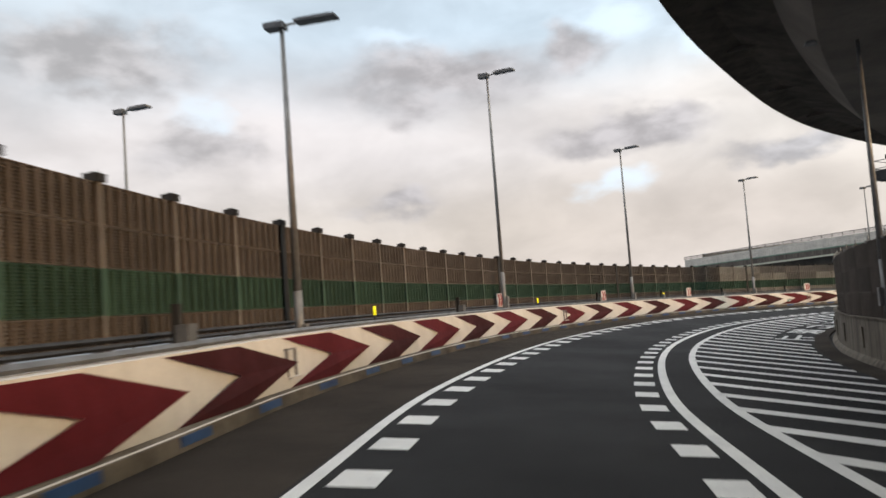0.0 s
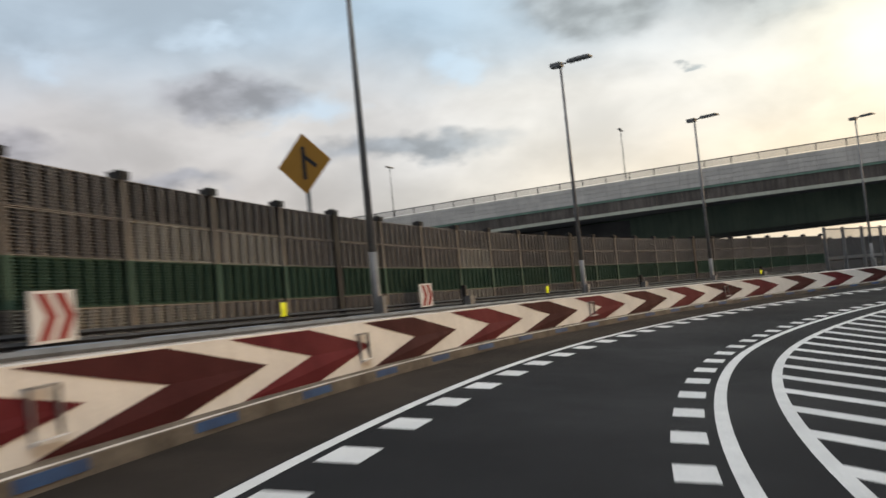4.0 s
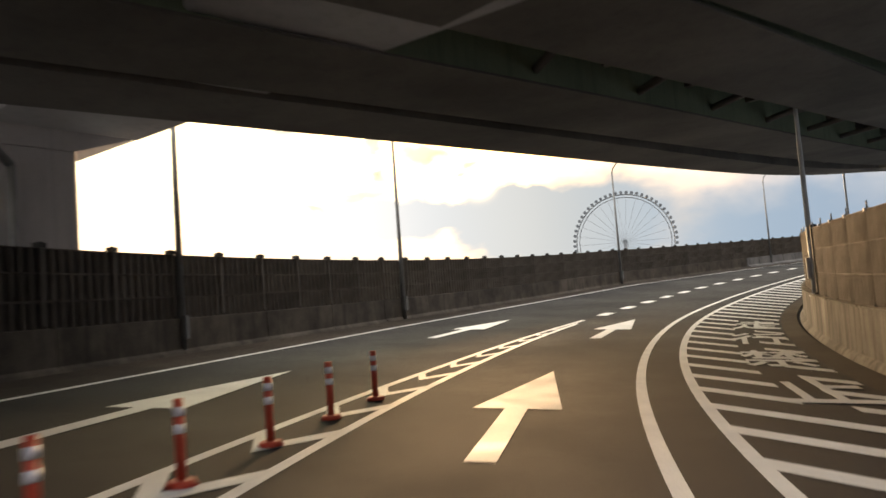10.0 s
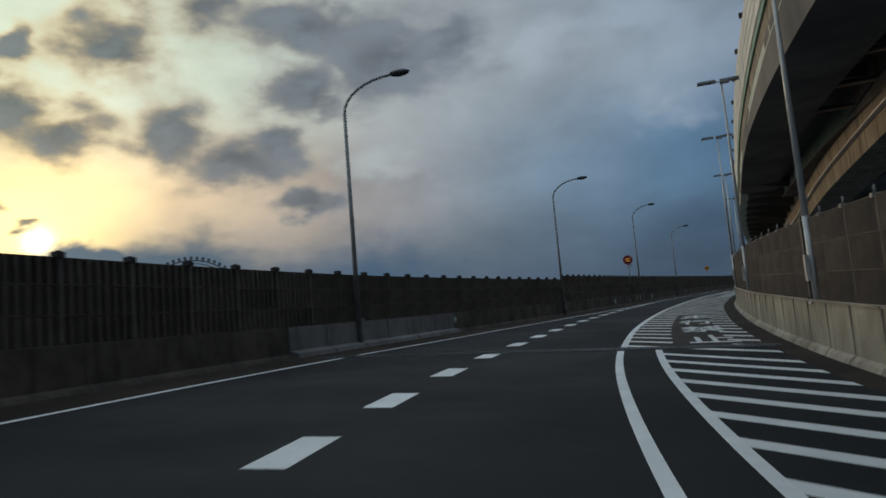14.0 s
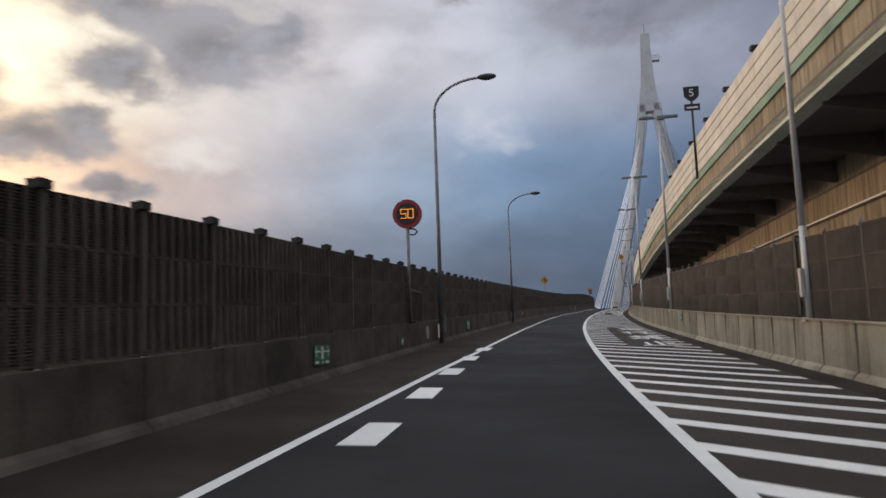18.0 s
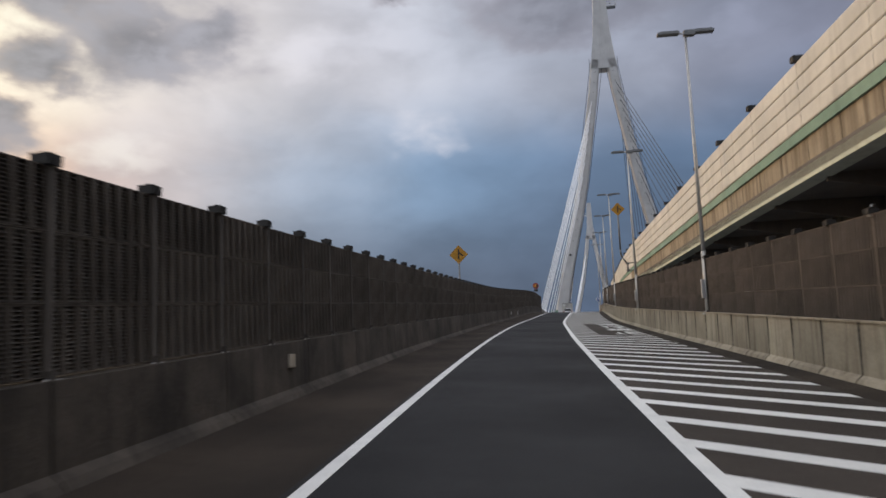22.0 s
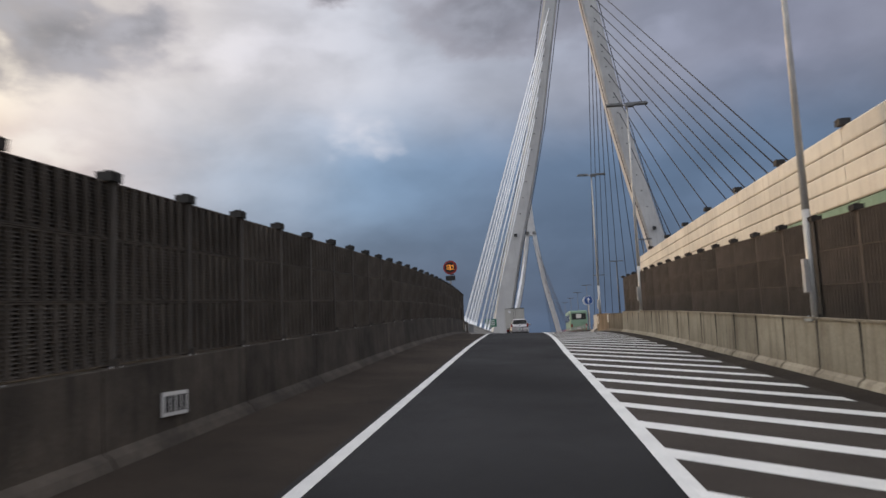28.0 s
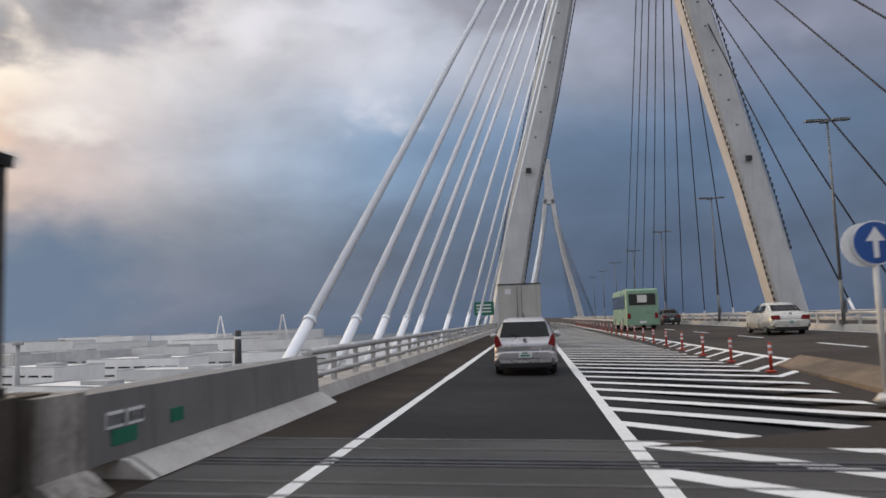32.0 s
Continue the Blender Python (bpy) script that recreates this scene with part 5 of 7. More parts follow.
def build_overpass():
    root = thing("overpass", "elevated road bridge with pale noise panels, concrete sides and green steel girders", "overpass", kind="structure")
    smooth_near = [tuple(v) for v in resample(NEAR_EDGE, 2.0)]
    smooth_girder = [tuple(v) for v in resample(NEAR_GIRDER, 2.0)]
    smooth_far = [tuple(v) for v in resample(FAR_BOTTOM, 2.0)]
    ys = [186 - 2.0 * i for i in range(123)]
    near = [at_y(smooth_near, y) for y in ys]
    first = [at_y(smooth_girder, y) for y in ys]
    far = [at_y(smooth_far, y) for y in ys]
    rise = [Vector((0, 0, far_depth(y))) for y in ys]
    far_lip = [f + r for f, r in zip(far, rise)]
    ramp = [P(s, 6.8, lip_height(s)) for s in range(254, 425, 2)]
    upper = resample(far_lip[::4] + ramp[::4], 2.0)
    k33 = next(i for i, y in enumerate(ys) if y < 34.0)
    tall = (0.33, 1.45, 1.67, 3.45)
    # the face colour of this edge carries its shade; the sun stands behind it
    edge_wall(root, resample(near[:k33 + 1], 2.45), 1, tall, 0.75, 1, BACKLIT_CONCRETE)
    edge_wall(root, near[k33:], 1, (0.26, 1.0, 1.28, 2.9), 0)
    edge_wall(root, upper, -1, (0.32, 1.0, 1.28, 2.9), 0, 2)

    def skin(name, a_line, b_line, mat, label="", thick=0.3):
        bm = bmesh.new()
        up = Vector((0, 0, thick))
        rows = [[bm.verts.new(v) for v in (a, a + up, b + up, b)] for a, b in zip(a_line, b_line)]
        for a, b in zip(rows, rows[1:]):
            for j in range(4):
                bm.faces.new((a[j], a[(j + 1) % 4], b[(j + 1) % 4], b[j]))
        bm.faces.new(rows[0])
        bm.faces.new(rows[-1][::-1])
        return part(name, bm, mat, root, label)

    # slab: from the outer lip to the first girder, over the girders, and out to the far edge
    def mixed(a, b, f):
        return [p * (1 - f) + q * f for p, q in zip(a, b)]
    over = [Vector((g.x, g.y, n.z + 0.1)) for g, n in zip(first, near)]
    skin("deck_overhang", [n * 0.9 + o * 0.1 + Vector((0, 0, 0.03)) for n, o in zip(near, over)], over, SHADED_UNDERSIDE)
    skin("deck", over, [v + Vector((0, 0, 0.05)) for v in far_lip], SHADED_UNDERSIDE)
    lines = [(first, 1.5), (mixed(first, far, 0.36), 1.2), (mixed(first, far, 0.68), 1.2)]
    for i, (line, w) in enumerate(lines):
        tops = [o.z * (1 - f) + l.z * f for o, l, f in zip(over, far_lip, [(0.0, 0.36, 0.68)[i]] * len(ys))]
        bm = bmesh.new()
        rows = []
        for j, p in enumerate(line):
            t = line[min(j + 1, len(line) - 1)] - line[max(j - 1, 0)]
            inw = Vector((-t.y, t.x, 0)).normalized() * (2 * w if i == 0 else w)
            o = Vector((0, 0, 0)) if i == 0 else inw * -1
            h = Vector((0, 0, tops[j] + 0.06 - p.z))
            rows.append([bm.verts.new(v) for v in (p + o, p + o + h, p + inw + h, p + inw)])
        for a, b in zip(rows, rows[1:]):
            for j in range(4):
                bm.faces.new((a[j], a[(j + 1) % 4], b[(j + 1) % 4], b[j]))
        part("girder", bm, GIRDER_GREEN, root, "green painted steel box girder")
        bm = bmesh.new()
        part("girder_flange", along([p - Vector((0, 0, 0.06)) for p in line], [(0.14, 0.0), (0.14, 0.055), (-2 * w - 0.14 if i == 0 else -2 * w, 0.055), (-2 * w - 0.14 if i == 0 else -2 * w, 0.0)] if i == 0 else [(w + 0.14, 0.0), (w + 0.14, 0.055), (-w - 0.14, 0.055), (-w - 0.14, 0.0)]), SHADED_UNDERSIDE, root)
    bm = bmesh.new()
    rows = []
    for j, p in enumerate(far):
        t = far[min(j + 1, len(far) - 1)] - far[max(j - 1, 0)]
        inw = Vector((t.y, -t.x, 0)).normalized()
        rows.append([bm.verts.new(v) for v in (p, p + rise[j], p + inw * 2.2 + rise[j], p + inw * 2.2)])
    for a, b in zip(rows, rows[1:]):
        for j in range(4):
            bm.faces.new((a[j], a[(j + 1) % 4], b[(j + 1) % 4], b[j]))
    part("edge_girder", bm, SHADED_UNDERSIDE, root, "steel edge girder, darkened as in shade")
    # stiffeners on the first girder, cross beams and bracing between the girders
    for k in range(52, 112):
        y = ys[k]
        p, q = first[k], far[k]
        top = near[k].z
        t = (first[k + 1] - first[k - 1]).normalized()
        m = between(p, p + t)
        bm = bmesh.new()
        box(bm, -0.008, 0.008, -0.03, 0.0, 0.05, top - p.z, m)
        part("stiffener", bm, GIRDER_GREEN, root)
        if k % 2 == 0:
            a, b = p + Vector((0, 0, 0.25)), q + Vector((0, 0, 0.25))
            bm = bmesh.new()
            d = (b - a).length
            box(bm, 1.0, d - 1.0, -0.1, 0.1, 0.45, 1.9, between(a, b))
            part("cross_beam", bm, SHADED_UNDERSIDE, root)
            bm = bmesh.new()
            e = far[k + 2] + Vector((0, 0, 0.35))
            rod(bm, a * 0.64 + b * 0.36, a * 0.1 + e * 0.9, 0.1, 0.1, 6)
            part("brace", bm, SHADED_UNDERSIDE, root)
    # bolted splices along the first girder
    for k in range(56, 100, 6):
        p, t = first[k], (first[k + 1] - first[k]).normalized()
        bm = bmesh.new()
        m = between(p, p + t)
        box(bm, 0.3, 1.0, -0.02, 0.0, 0.1, near[k].z - p.z - 0.2, m)
        part("splice_plate", bm, GIRDER_GREEN, root)
    # slab and girders of the stretch that follows the ramp
    start = next(i for i, p in enumerate(upper) if p.y < -54)
    tail = upper[start:]
    longer = upper[next(i for i, p in enumerate(upper) if p.y < -6):]

    def inward(line, i):
        t = line[min(i + 1, len(line) - 1)] - line[max(i - 1, 0)]
        return Vector((t.y, -t.x, 0)).normalized() * -1
    skin("deck", [p + Vector((0, 0, 0.1)) for p in tail], [p - inward(tail, i) * 13.5 + Vector((0, 0, 0.1)) for i, p in enumerate(tail)], SHADED_UNDERSIDE)
    for off, w in ((4.2, 0.8), (10.0, 0.8)):
        part("girder", along(longer, [(off - w, -1.7), (off + w, -1.7), (off + w, 0.2), (off - w, 0.2)]), OCHRE_CONCRETE if off < 5 else GIRDER_GREEN, root, "pale painted box girder")
        if off < 5:
            part("lower_web", along(longer, [(off - w - 0.02, -2.5), (off + w + 0.02, -2.5), (off + w + 0.02, -0.8), (off - w - 0.02, -0.8)]), OCHRE_CONCRETE, root, "ochre stained lower half of the girder")
            part("bolt_strip", along(longer, [(off - w - 0.05, -0.8), (off - w - 0.021, -0.8), (off - w - 0.021, -0.72), (off - w - 0.05, -0.72)]), DARK_STEEL, root, "dark row of bolts")
        part("girder_flange", along(longer, [(off - w - 0.2, -1.76), (off + w + 0.2, -1.76), (off + w + 0.2, -1.705), (off - w - 0.2, -1.705)]), CREAM, root)
    for k in range(0, len(tail) - 1, 2):
        t = tail[k + 1] - tail[k]
        inw = Vector((t.y, -t.x, 0)).normalized()
        bm = bmesh.new()
        m = between(tail[k] + inw * 0.4 + Vector((0, 0, 0.1)), tail[k] + inw * 3.4 + Vector((0, 0, 0.1)))
        plate(bm, [(0, 0), (3.0, 0), (3.0, -0.75), (0.0, -0.2)], -0.06, 0.06, m=m)
        part("bracket", bm, SHADED_UNDERSIDE, root)
    # lamps that stand on the overpass
    lamp = flat_lamp(DULL_ZINC, True)
    for i, y in enumerate((118, 92, 64.8, 35.8)):
        f = at_y(smooth_far, y)
        n = at_y(smooth_near, y)
        q = Matrix.Translation(n * 0.35 + f * 0.65 + Vector((0, 0, 2.9))) @ Matrix.Rotation(radians(110), 4, "Z")
        if i == 0:
            lamp.matrix_basis = q
        else:
            copy_thing(lamp, q)


def build_portal():
    root = thing("portal_pier", "grey painted steel portal pier that carries the overpass", "bridge pier", kind="structure")
    a, b = Vector((102.9, 31.7, 0)), Vector((125.0, 38.4, 0))
    m = between(a, b)

    def slab(name, x0, x1, y0, y1, z0, z1):
        bm = bmesh.new()
        box(bm, x0, x1, y0, y1, z0, z1, m)
        bmesh.ops.bevel(bm, geom=bm.edges[:], offset=0.05, segments=1, affect="EDGES")
        part(name, bm, PIER_GREY, root)
    slab("column", -2.2, 1.68, -3.0, 0.46, -50, 7.4)
    slab("column", 20.7, 24.2, -1.6, 2.3, -50, 2.78)
    slab("beam", 1.66, 20.5, -2.95, 0.45, 3.12, 5.0)
    bm = bmesh.new()
    plate(bm, [(1.67, 3.6), (7.0, 3.6), (6.6, 5.75), (1.67, 7.38)], -2.93, 0.44, m=m)
    part("gusset", bm, PIER_GREY, root)
    bm = bmesh.new()
    turn = m @ Matrix.Translation((20.7, 0, 0)) @ Matrix.Rotation(math.pi / 2, 4, "Z")
    plate(bm, [(-1.6, 2.76), (2.3, 2.76), (2.3, 4.2), (-3.2, 4.2), (-3.2, 3.28)], -3.5, 0.0, m=turn)
    part("pier_head", bm, PIER_GREY, root)
    bm = bmesh.new()
    pipe(bm, [m @ Vector((20.6, -0.2, z)) for z in (-4, 2.3)] + [m @ Vector((20.4, 0.4, 2.8))], 0.09)
    part("drain_pipe", bm, DULL_ZINC, root)
    feet = [(at_y(NEAR_GIRDER, y) * 0.5 + at_y(FAR_BOTTOM, y) * 0.5) for y in (96, 140)] + [P(s, 13.5, lip_height(s) - 1.7) for s in (262, 305, 350, 395)]
    for v in feet:
        bm = bmesh.new()
        rod(bm, (v.x, v.y, -50), (v.x, v.y, v.z), 1.5, 1.5, 18)
        part("column", bm, CONCRETE, root)


def build_upper_ramp():
    root = thing("upper_ramp", "curved concrete ramp overhead, its underside darkened as in shade", "overpass", kind="structure")
    edge = resample([(-9, -22, 8.0), (-4, -6, 8.0), (0.5, 7, 8.0), (5.5, 17, 8.0), (9.6, 23.6, 8.0), (14.2, 30, 8.0), (19, 35.2, 8.0), (25.5, 40.6, 8.0), (35, 45.8, 8.0), (47, 48.5, 8.0), (60, 47.5, 8.0)], 1.5)
    part("edge_beam", along(edge, [(0.0, 0.0), (-0.1, 1.9), (0.35, 1.9), (0.45, 0.3), (2.3, -0.25), (2.3, 0.4)], side=1), DARK_CONCRETE, root, "stained concrete edge, darkened as in shade")
    part("soffit", along(edge, [(2.25, -0.2), (3.1, -1.2), (7.4, -1.2), (8.4, -0.2), (10.6, 0.0), (10.6, 0.6), (2.25, 0.6)], side=1), SHADED_UNDERSIDE, root)
    for i in range(3, len(edge) - 1, 4):
        t = edge[i + 1] - edge[i]
        out = Vector((t.y, -t.x, 0)).normalized()
        bm = bmesh.new()
        m = between(edge[i] + out * 0.5, edge[i] + out * 2.3)
        box(bm, 0, 1.8, -0.012, 0.012, 0.02, 0.2, m)
        part("joint", bm, SHADED_UNDERSIDE, root)
    bm = bmesh.new()
    rod(bm, (34, 38, -50), (34, 38, 6.8), 1.3, 1.3, 18)
    part("column", bm, CONCRETE, root)


def build_camera_platform():
    root = thing("camera_platform", "dark steel traffic camera platform on a tall pole", "camera platform")
    base = Vector((26.62, 43.48, 0.67))
    root.matrix_basis = Matrix.Translation(base) @ Matrix.Rotation(radians(35), 4, "Z")
    bm = bmesh.new()
    rod(bm, (0.1, -1.1, -50), (0.1, -1.1, 8.6), 0.14, 0.1, 12)
    rod(bm, (0.1, -1.1, 5.9), (0.1, -0.5, 5.95), 0.06, 0.06, 8)
    part("pole", bm, DARK_STEEL, root)
    bm = bmesh.new()
    box(bm, -0.95, 0.95, -0.6, 0.6, 6.0, 6.12)
    part("platform", bm, DARK_STEEL, root)
    for x0, x1, y0, y1 in ((-0.95, 0.95, -0.6, -0.55), (-0.95, -0.9, -0.548, 0.6)):
        bm = bmesh.new()
        box(bm, x0, x1, y0, y1, 6.122, 6.55)
        part("kick_plate", bm, DARK_STEEL, root)
    for x in (-0.9, -0.3, 0.3, 0.9):
        bm = bmesh.new()
        box(bm, x - 0.03, x + 0.03, -0.58, 0.58, 5.9, 5.998)
        part("bearer", bm, DARK_STEEL, root)
    for x, y in ((-0.95, -0.6), (0.95, -0.6), (-0.95, 0.6), (0.95, 0.6), (0.0, -0.6)):
        bm = bmesh.new()
        rod(bm, (x, y, 6.1), (x, y, 7.1), 0.025, 0.025, 6)
        part("railing_post", bm, DARK_STEEL, root)
    for z in (6.65, 7.1):
        corners = [(-0.95, -0.6, z), (0.95, -0.6, z), (0.95, 0.6, z), (-0.95, 0.6, z), (-0.95, -0.6, z)]
        for a, b in zip(corners, corners[1:]):
            bm = bmesh.new()
            rod(bm, a, b, 0.022, 0.022, 6)
            part("railing", bm, DARK_STEEL, root)
    bm = bmesh.new()
    box(bm, -0.5, 0.1, -0.3, 0.1, 6.5, 7.0)
    rod(bm, (-0.2, -0.1, 7.0), (-0.2, -0.1, 7.25), 0.1, 0.1, 10)
    rod(bm, (-0.2, 0.2, 7.35), (-0.2, -0.55, 7.28), 0.13, 0.13, 10)
    part("camera_body", bm, BLACK, root)


# ---- the cable-stayed bridge ----
TOWER_S, TOWER_MID = 514.0, 12.3
leg_offset = table([(-60, 27), (-30, 21.5), (0, 16.0), (4, 15.1), (14, 13.1), (27, 9.95), (38, 7.5), (62, 3.4), (70, 2.15)])


def tower_mesh_leg(sign, mat_h=3.1):
    bm = bmesh.new()
    rows = []
    for h in (-60, -36, -15, 0, 8, 16, 27, 38, 50, 62, 72):
        c, w, d = sign * leg_offset(h), 1.6 - max(0, h) * 0.005, 2.1
        k = 0.35
        ring = [(-w + k, -d), (w - k, -d), (w, -d + k), (w, d - k), (w - k, d), (-w + k, d), (-w, d - k), (-w, -d + k)]
        rows.append([bm.verts.new((y, -(c + x), h)) for x, y in ring])
    for a, b in zip(rows, rows[1:]):
        for j in range(8):
            bm.faces.new((a[j], a[(j + 1) % 8], b[(j + 1) % 8], b[j]))
    bm.faces.new(rows[0])
    bm.faces.new(rows[-1][::-1])
    return bm


def build_tower():
    root = thing("bridge_tower", "white steel inverted-Y tower of a cable-stayed bridge", "bridge tower", "bridge towers")
    for sign in (-1, 1):
        part("leg", tower_mesh_leg(sign), WHITE_STEEL, root)
        for i in range(17):
            h = 22 + i * 2.9
            c = sign * leg_offset(h)
            for y in (-2.16, 2.12):
                bm = bmesh.new()
                box(bm, y, y + 0.05, -c - 0.13, -c + 0.13, h, h + 0.2)
                part("hatch", bm, DULL_ZINC, root)
        for edge in (-1.68, 1.64):
            bm = bmesh.new()
            for i in range(100 if edge < 0 else 92):
                h = (1 if edge < 0 else 8) + i * 0.7
                x = sign * (leg_offset(h) + edge)
                box(bm, -2.0, -1.7, -x - 0.07, -x + 0.07, h, h + 0.34)
                x2 = sign * (leg_offset(h + 0.7) + edge)
                rod(bm, (-1.85, -x, h), (-1.85, -x2, h + 0.7), 0.05, 0.05, 4, caps=False)
            tagged(part("ladder", bm, DARK_STEEL, root), kind="stuff")
        bm = bmesh.new()
        c = sign * leg_offset(18)
        box(bm, -2.5, -2.1, -c - 0.3, -c + 0.3, 18, 18.5)
        part("warning_light", bm, DARK_STEEL, root)
    bm = bmesh.new()
    rows = []
    for h, w in ((69.5, 3.6), (74, 3.0), (79, 2.35), (86, 1.9), (97, 1.5)):
        rows.append([bm.verts.new((y, x, h)) for x, y in ((-w, -2.1), (w, -2.1), (w, 2.1), (-w, 2.1))])
    for a, b in zip(rows, rows[1:]):
        for j in range(4):
            bm.faces.new((a[j], a[(j + 1) % 4], b[(j + 1) % 4], b[j]))
    bm.faces.new(rows[0])
    bm.faces.new(rows[-1][::-1])
    part("head", bm, WHITE_STEEL, root)
    bm = bmesh.new()
    box(bm, -1.0, 1.0, -4.4, -1.6, 87.4, 87.7)
    for x in (-1.0, 1.0):
        for y in (-4.4, -3.0, -1.7):
            box(bm, x - 0.06, x + 0.06, y - 0.06, y + 0.06, 87.7, 89.2)
        box(bm, x - 0.06, x + 0.06, -4.4, -1.6, 89.1, 89.25)
    part("platform", bm, WHITE_STEEL, root)
    bm = bmesh.new()
    rod(bm, (0, 0, 97), (0, 0, 101), 0.12, 0.05, 8)
    part("mast", bm, DARK_STEEL, root)
    bm = bmesh.new()
    box(bm, -1.6, 1.6, -22, 22, -9, -4.5)
    part("cross_beam", bm, WHITE_STEEL, root)
    m = upright(TOWER_S, TOWER_MID, 0.0)
    m.translation.z = mid(TOWER_S).z
    root.matrix_basis = m
    m2 = upright(TOWER_S + 370, TOWER_MID, 0.0, True)
    m2.translation.z = mid(TOWER_S + 370).z
    copy_thing(root, m2)
    return m, m2


def add_cables(m, m2):
    near = [434.4, 437.2, 440.1, 444.4, 448.5, 452.6, 456.5, 467, 480, 491, 502]
    tops = [66.5, 64.0, 61.5, 59, 56.5, 54, 51.5, 48.5, 45.5, 42.5, 39.5]
    for k, base in enumerate((m, m2)):
        inv = base
        for sign in (-1, 1):
            for side in (-1, 1):
                for i in range(11):
                    if i < 2 and (k == 1 or sign < 0 or side > 0):
                        continue
                    d = (TOWER_S - near[i]) if side < 0 else 13 + (10 - i) * 20.0
                    if k == 1:
                        d = 13 + (10 - i) * 20.0
                        if side > 0:
                            d = TOWER_S - near[i]
                    along_s = side * d * (1 if k == 0 else -1)
                    h = tops[i]
                    a = inv @ Vector((0.0 + 0.4 * along_s / abs(along_s) * (1 if k == 0 else -1), -sign * leg_offset(h), h))
                    s = TOWER_S + (370 if k else 0) + along_s
                    lat = -5.1 if (sign < 0) == (k == 0) else 30.6
                    b = P(s, lat, 0.0)
                    b.z = mid(s).z + 0.2
                    bm = bmesh.new()
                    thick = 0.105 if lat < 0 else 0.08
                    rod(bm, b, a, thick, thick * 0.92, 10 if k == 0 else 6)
                    # near plane white, far plane darkened as in shade
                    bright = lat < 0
                    cable = part("stay_cable", bm, CABLE_WHITE if bright else CABLE_SHADED)
                    tagged(cable, "white sheathed stay cable of a bridge" if bright else "stay cable of a bridge, sheath darkened as in shade", "stay cable", "stay cables")
                    if k == 0:
                        bm = bmesh.new()
                        u = (a - b).normalized()
                        rod(bm, b - u * 0.2, b + u * 2.2, 0.135, 0.125, 12)
                        rod(bm, b + u * 2.15, b + u * 2.25, 0.15, 0.15, 12)
                        part("anchor_sleeve", bm, CABLE_WHITE, cable)


def rail_run(name, label, lat, s0, s1, base, heights, step=2.0, mat=ZINC):
    root = thing(name, label, "railing", kind="structure")
    n = int((s1 - s0) / step)
    for i in range(n + 1):
        s = s0 + (s1 - s0) * i / n
        bm = bmesh.new()
        m = upright(s, lat, base)
        box(bm, -0.06, 0.06, -0.05, 0.05, 0.0, heights[-1], m)
        box(bm, -0.12, 0.12, -0.1, 0.1, 0.0, 0.03, m)
        part("post", bm, mat, root)
    for h in heights:
        bm = bmesh.new()
        big = h == heights[-1]
        r = 0.075 if big else 0.05
        pipe(bm, [P(s0 + (s1 - s0) * i / (n // 4), lat + 0.07, base + h) for i in range(n // 4 + 1)], r, 8)
        part("top_rail" if big else "rail", bm, mat, root)


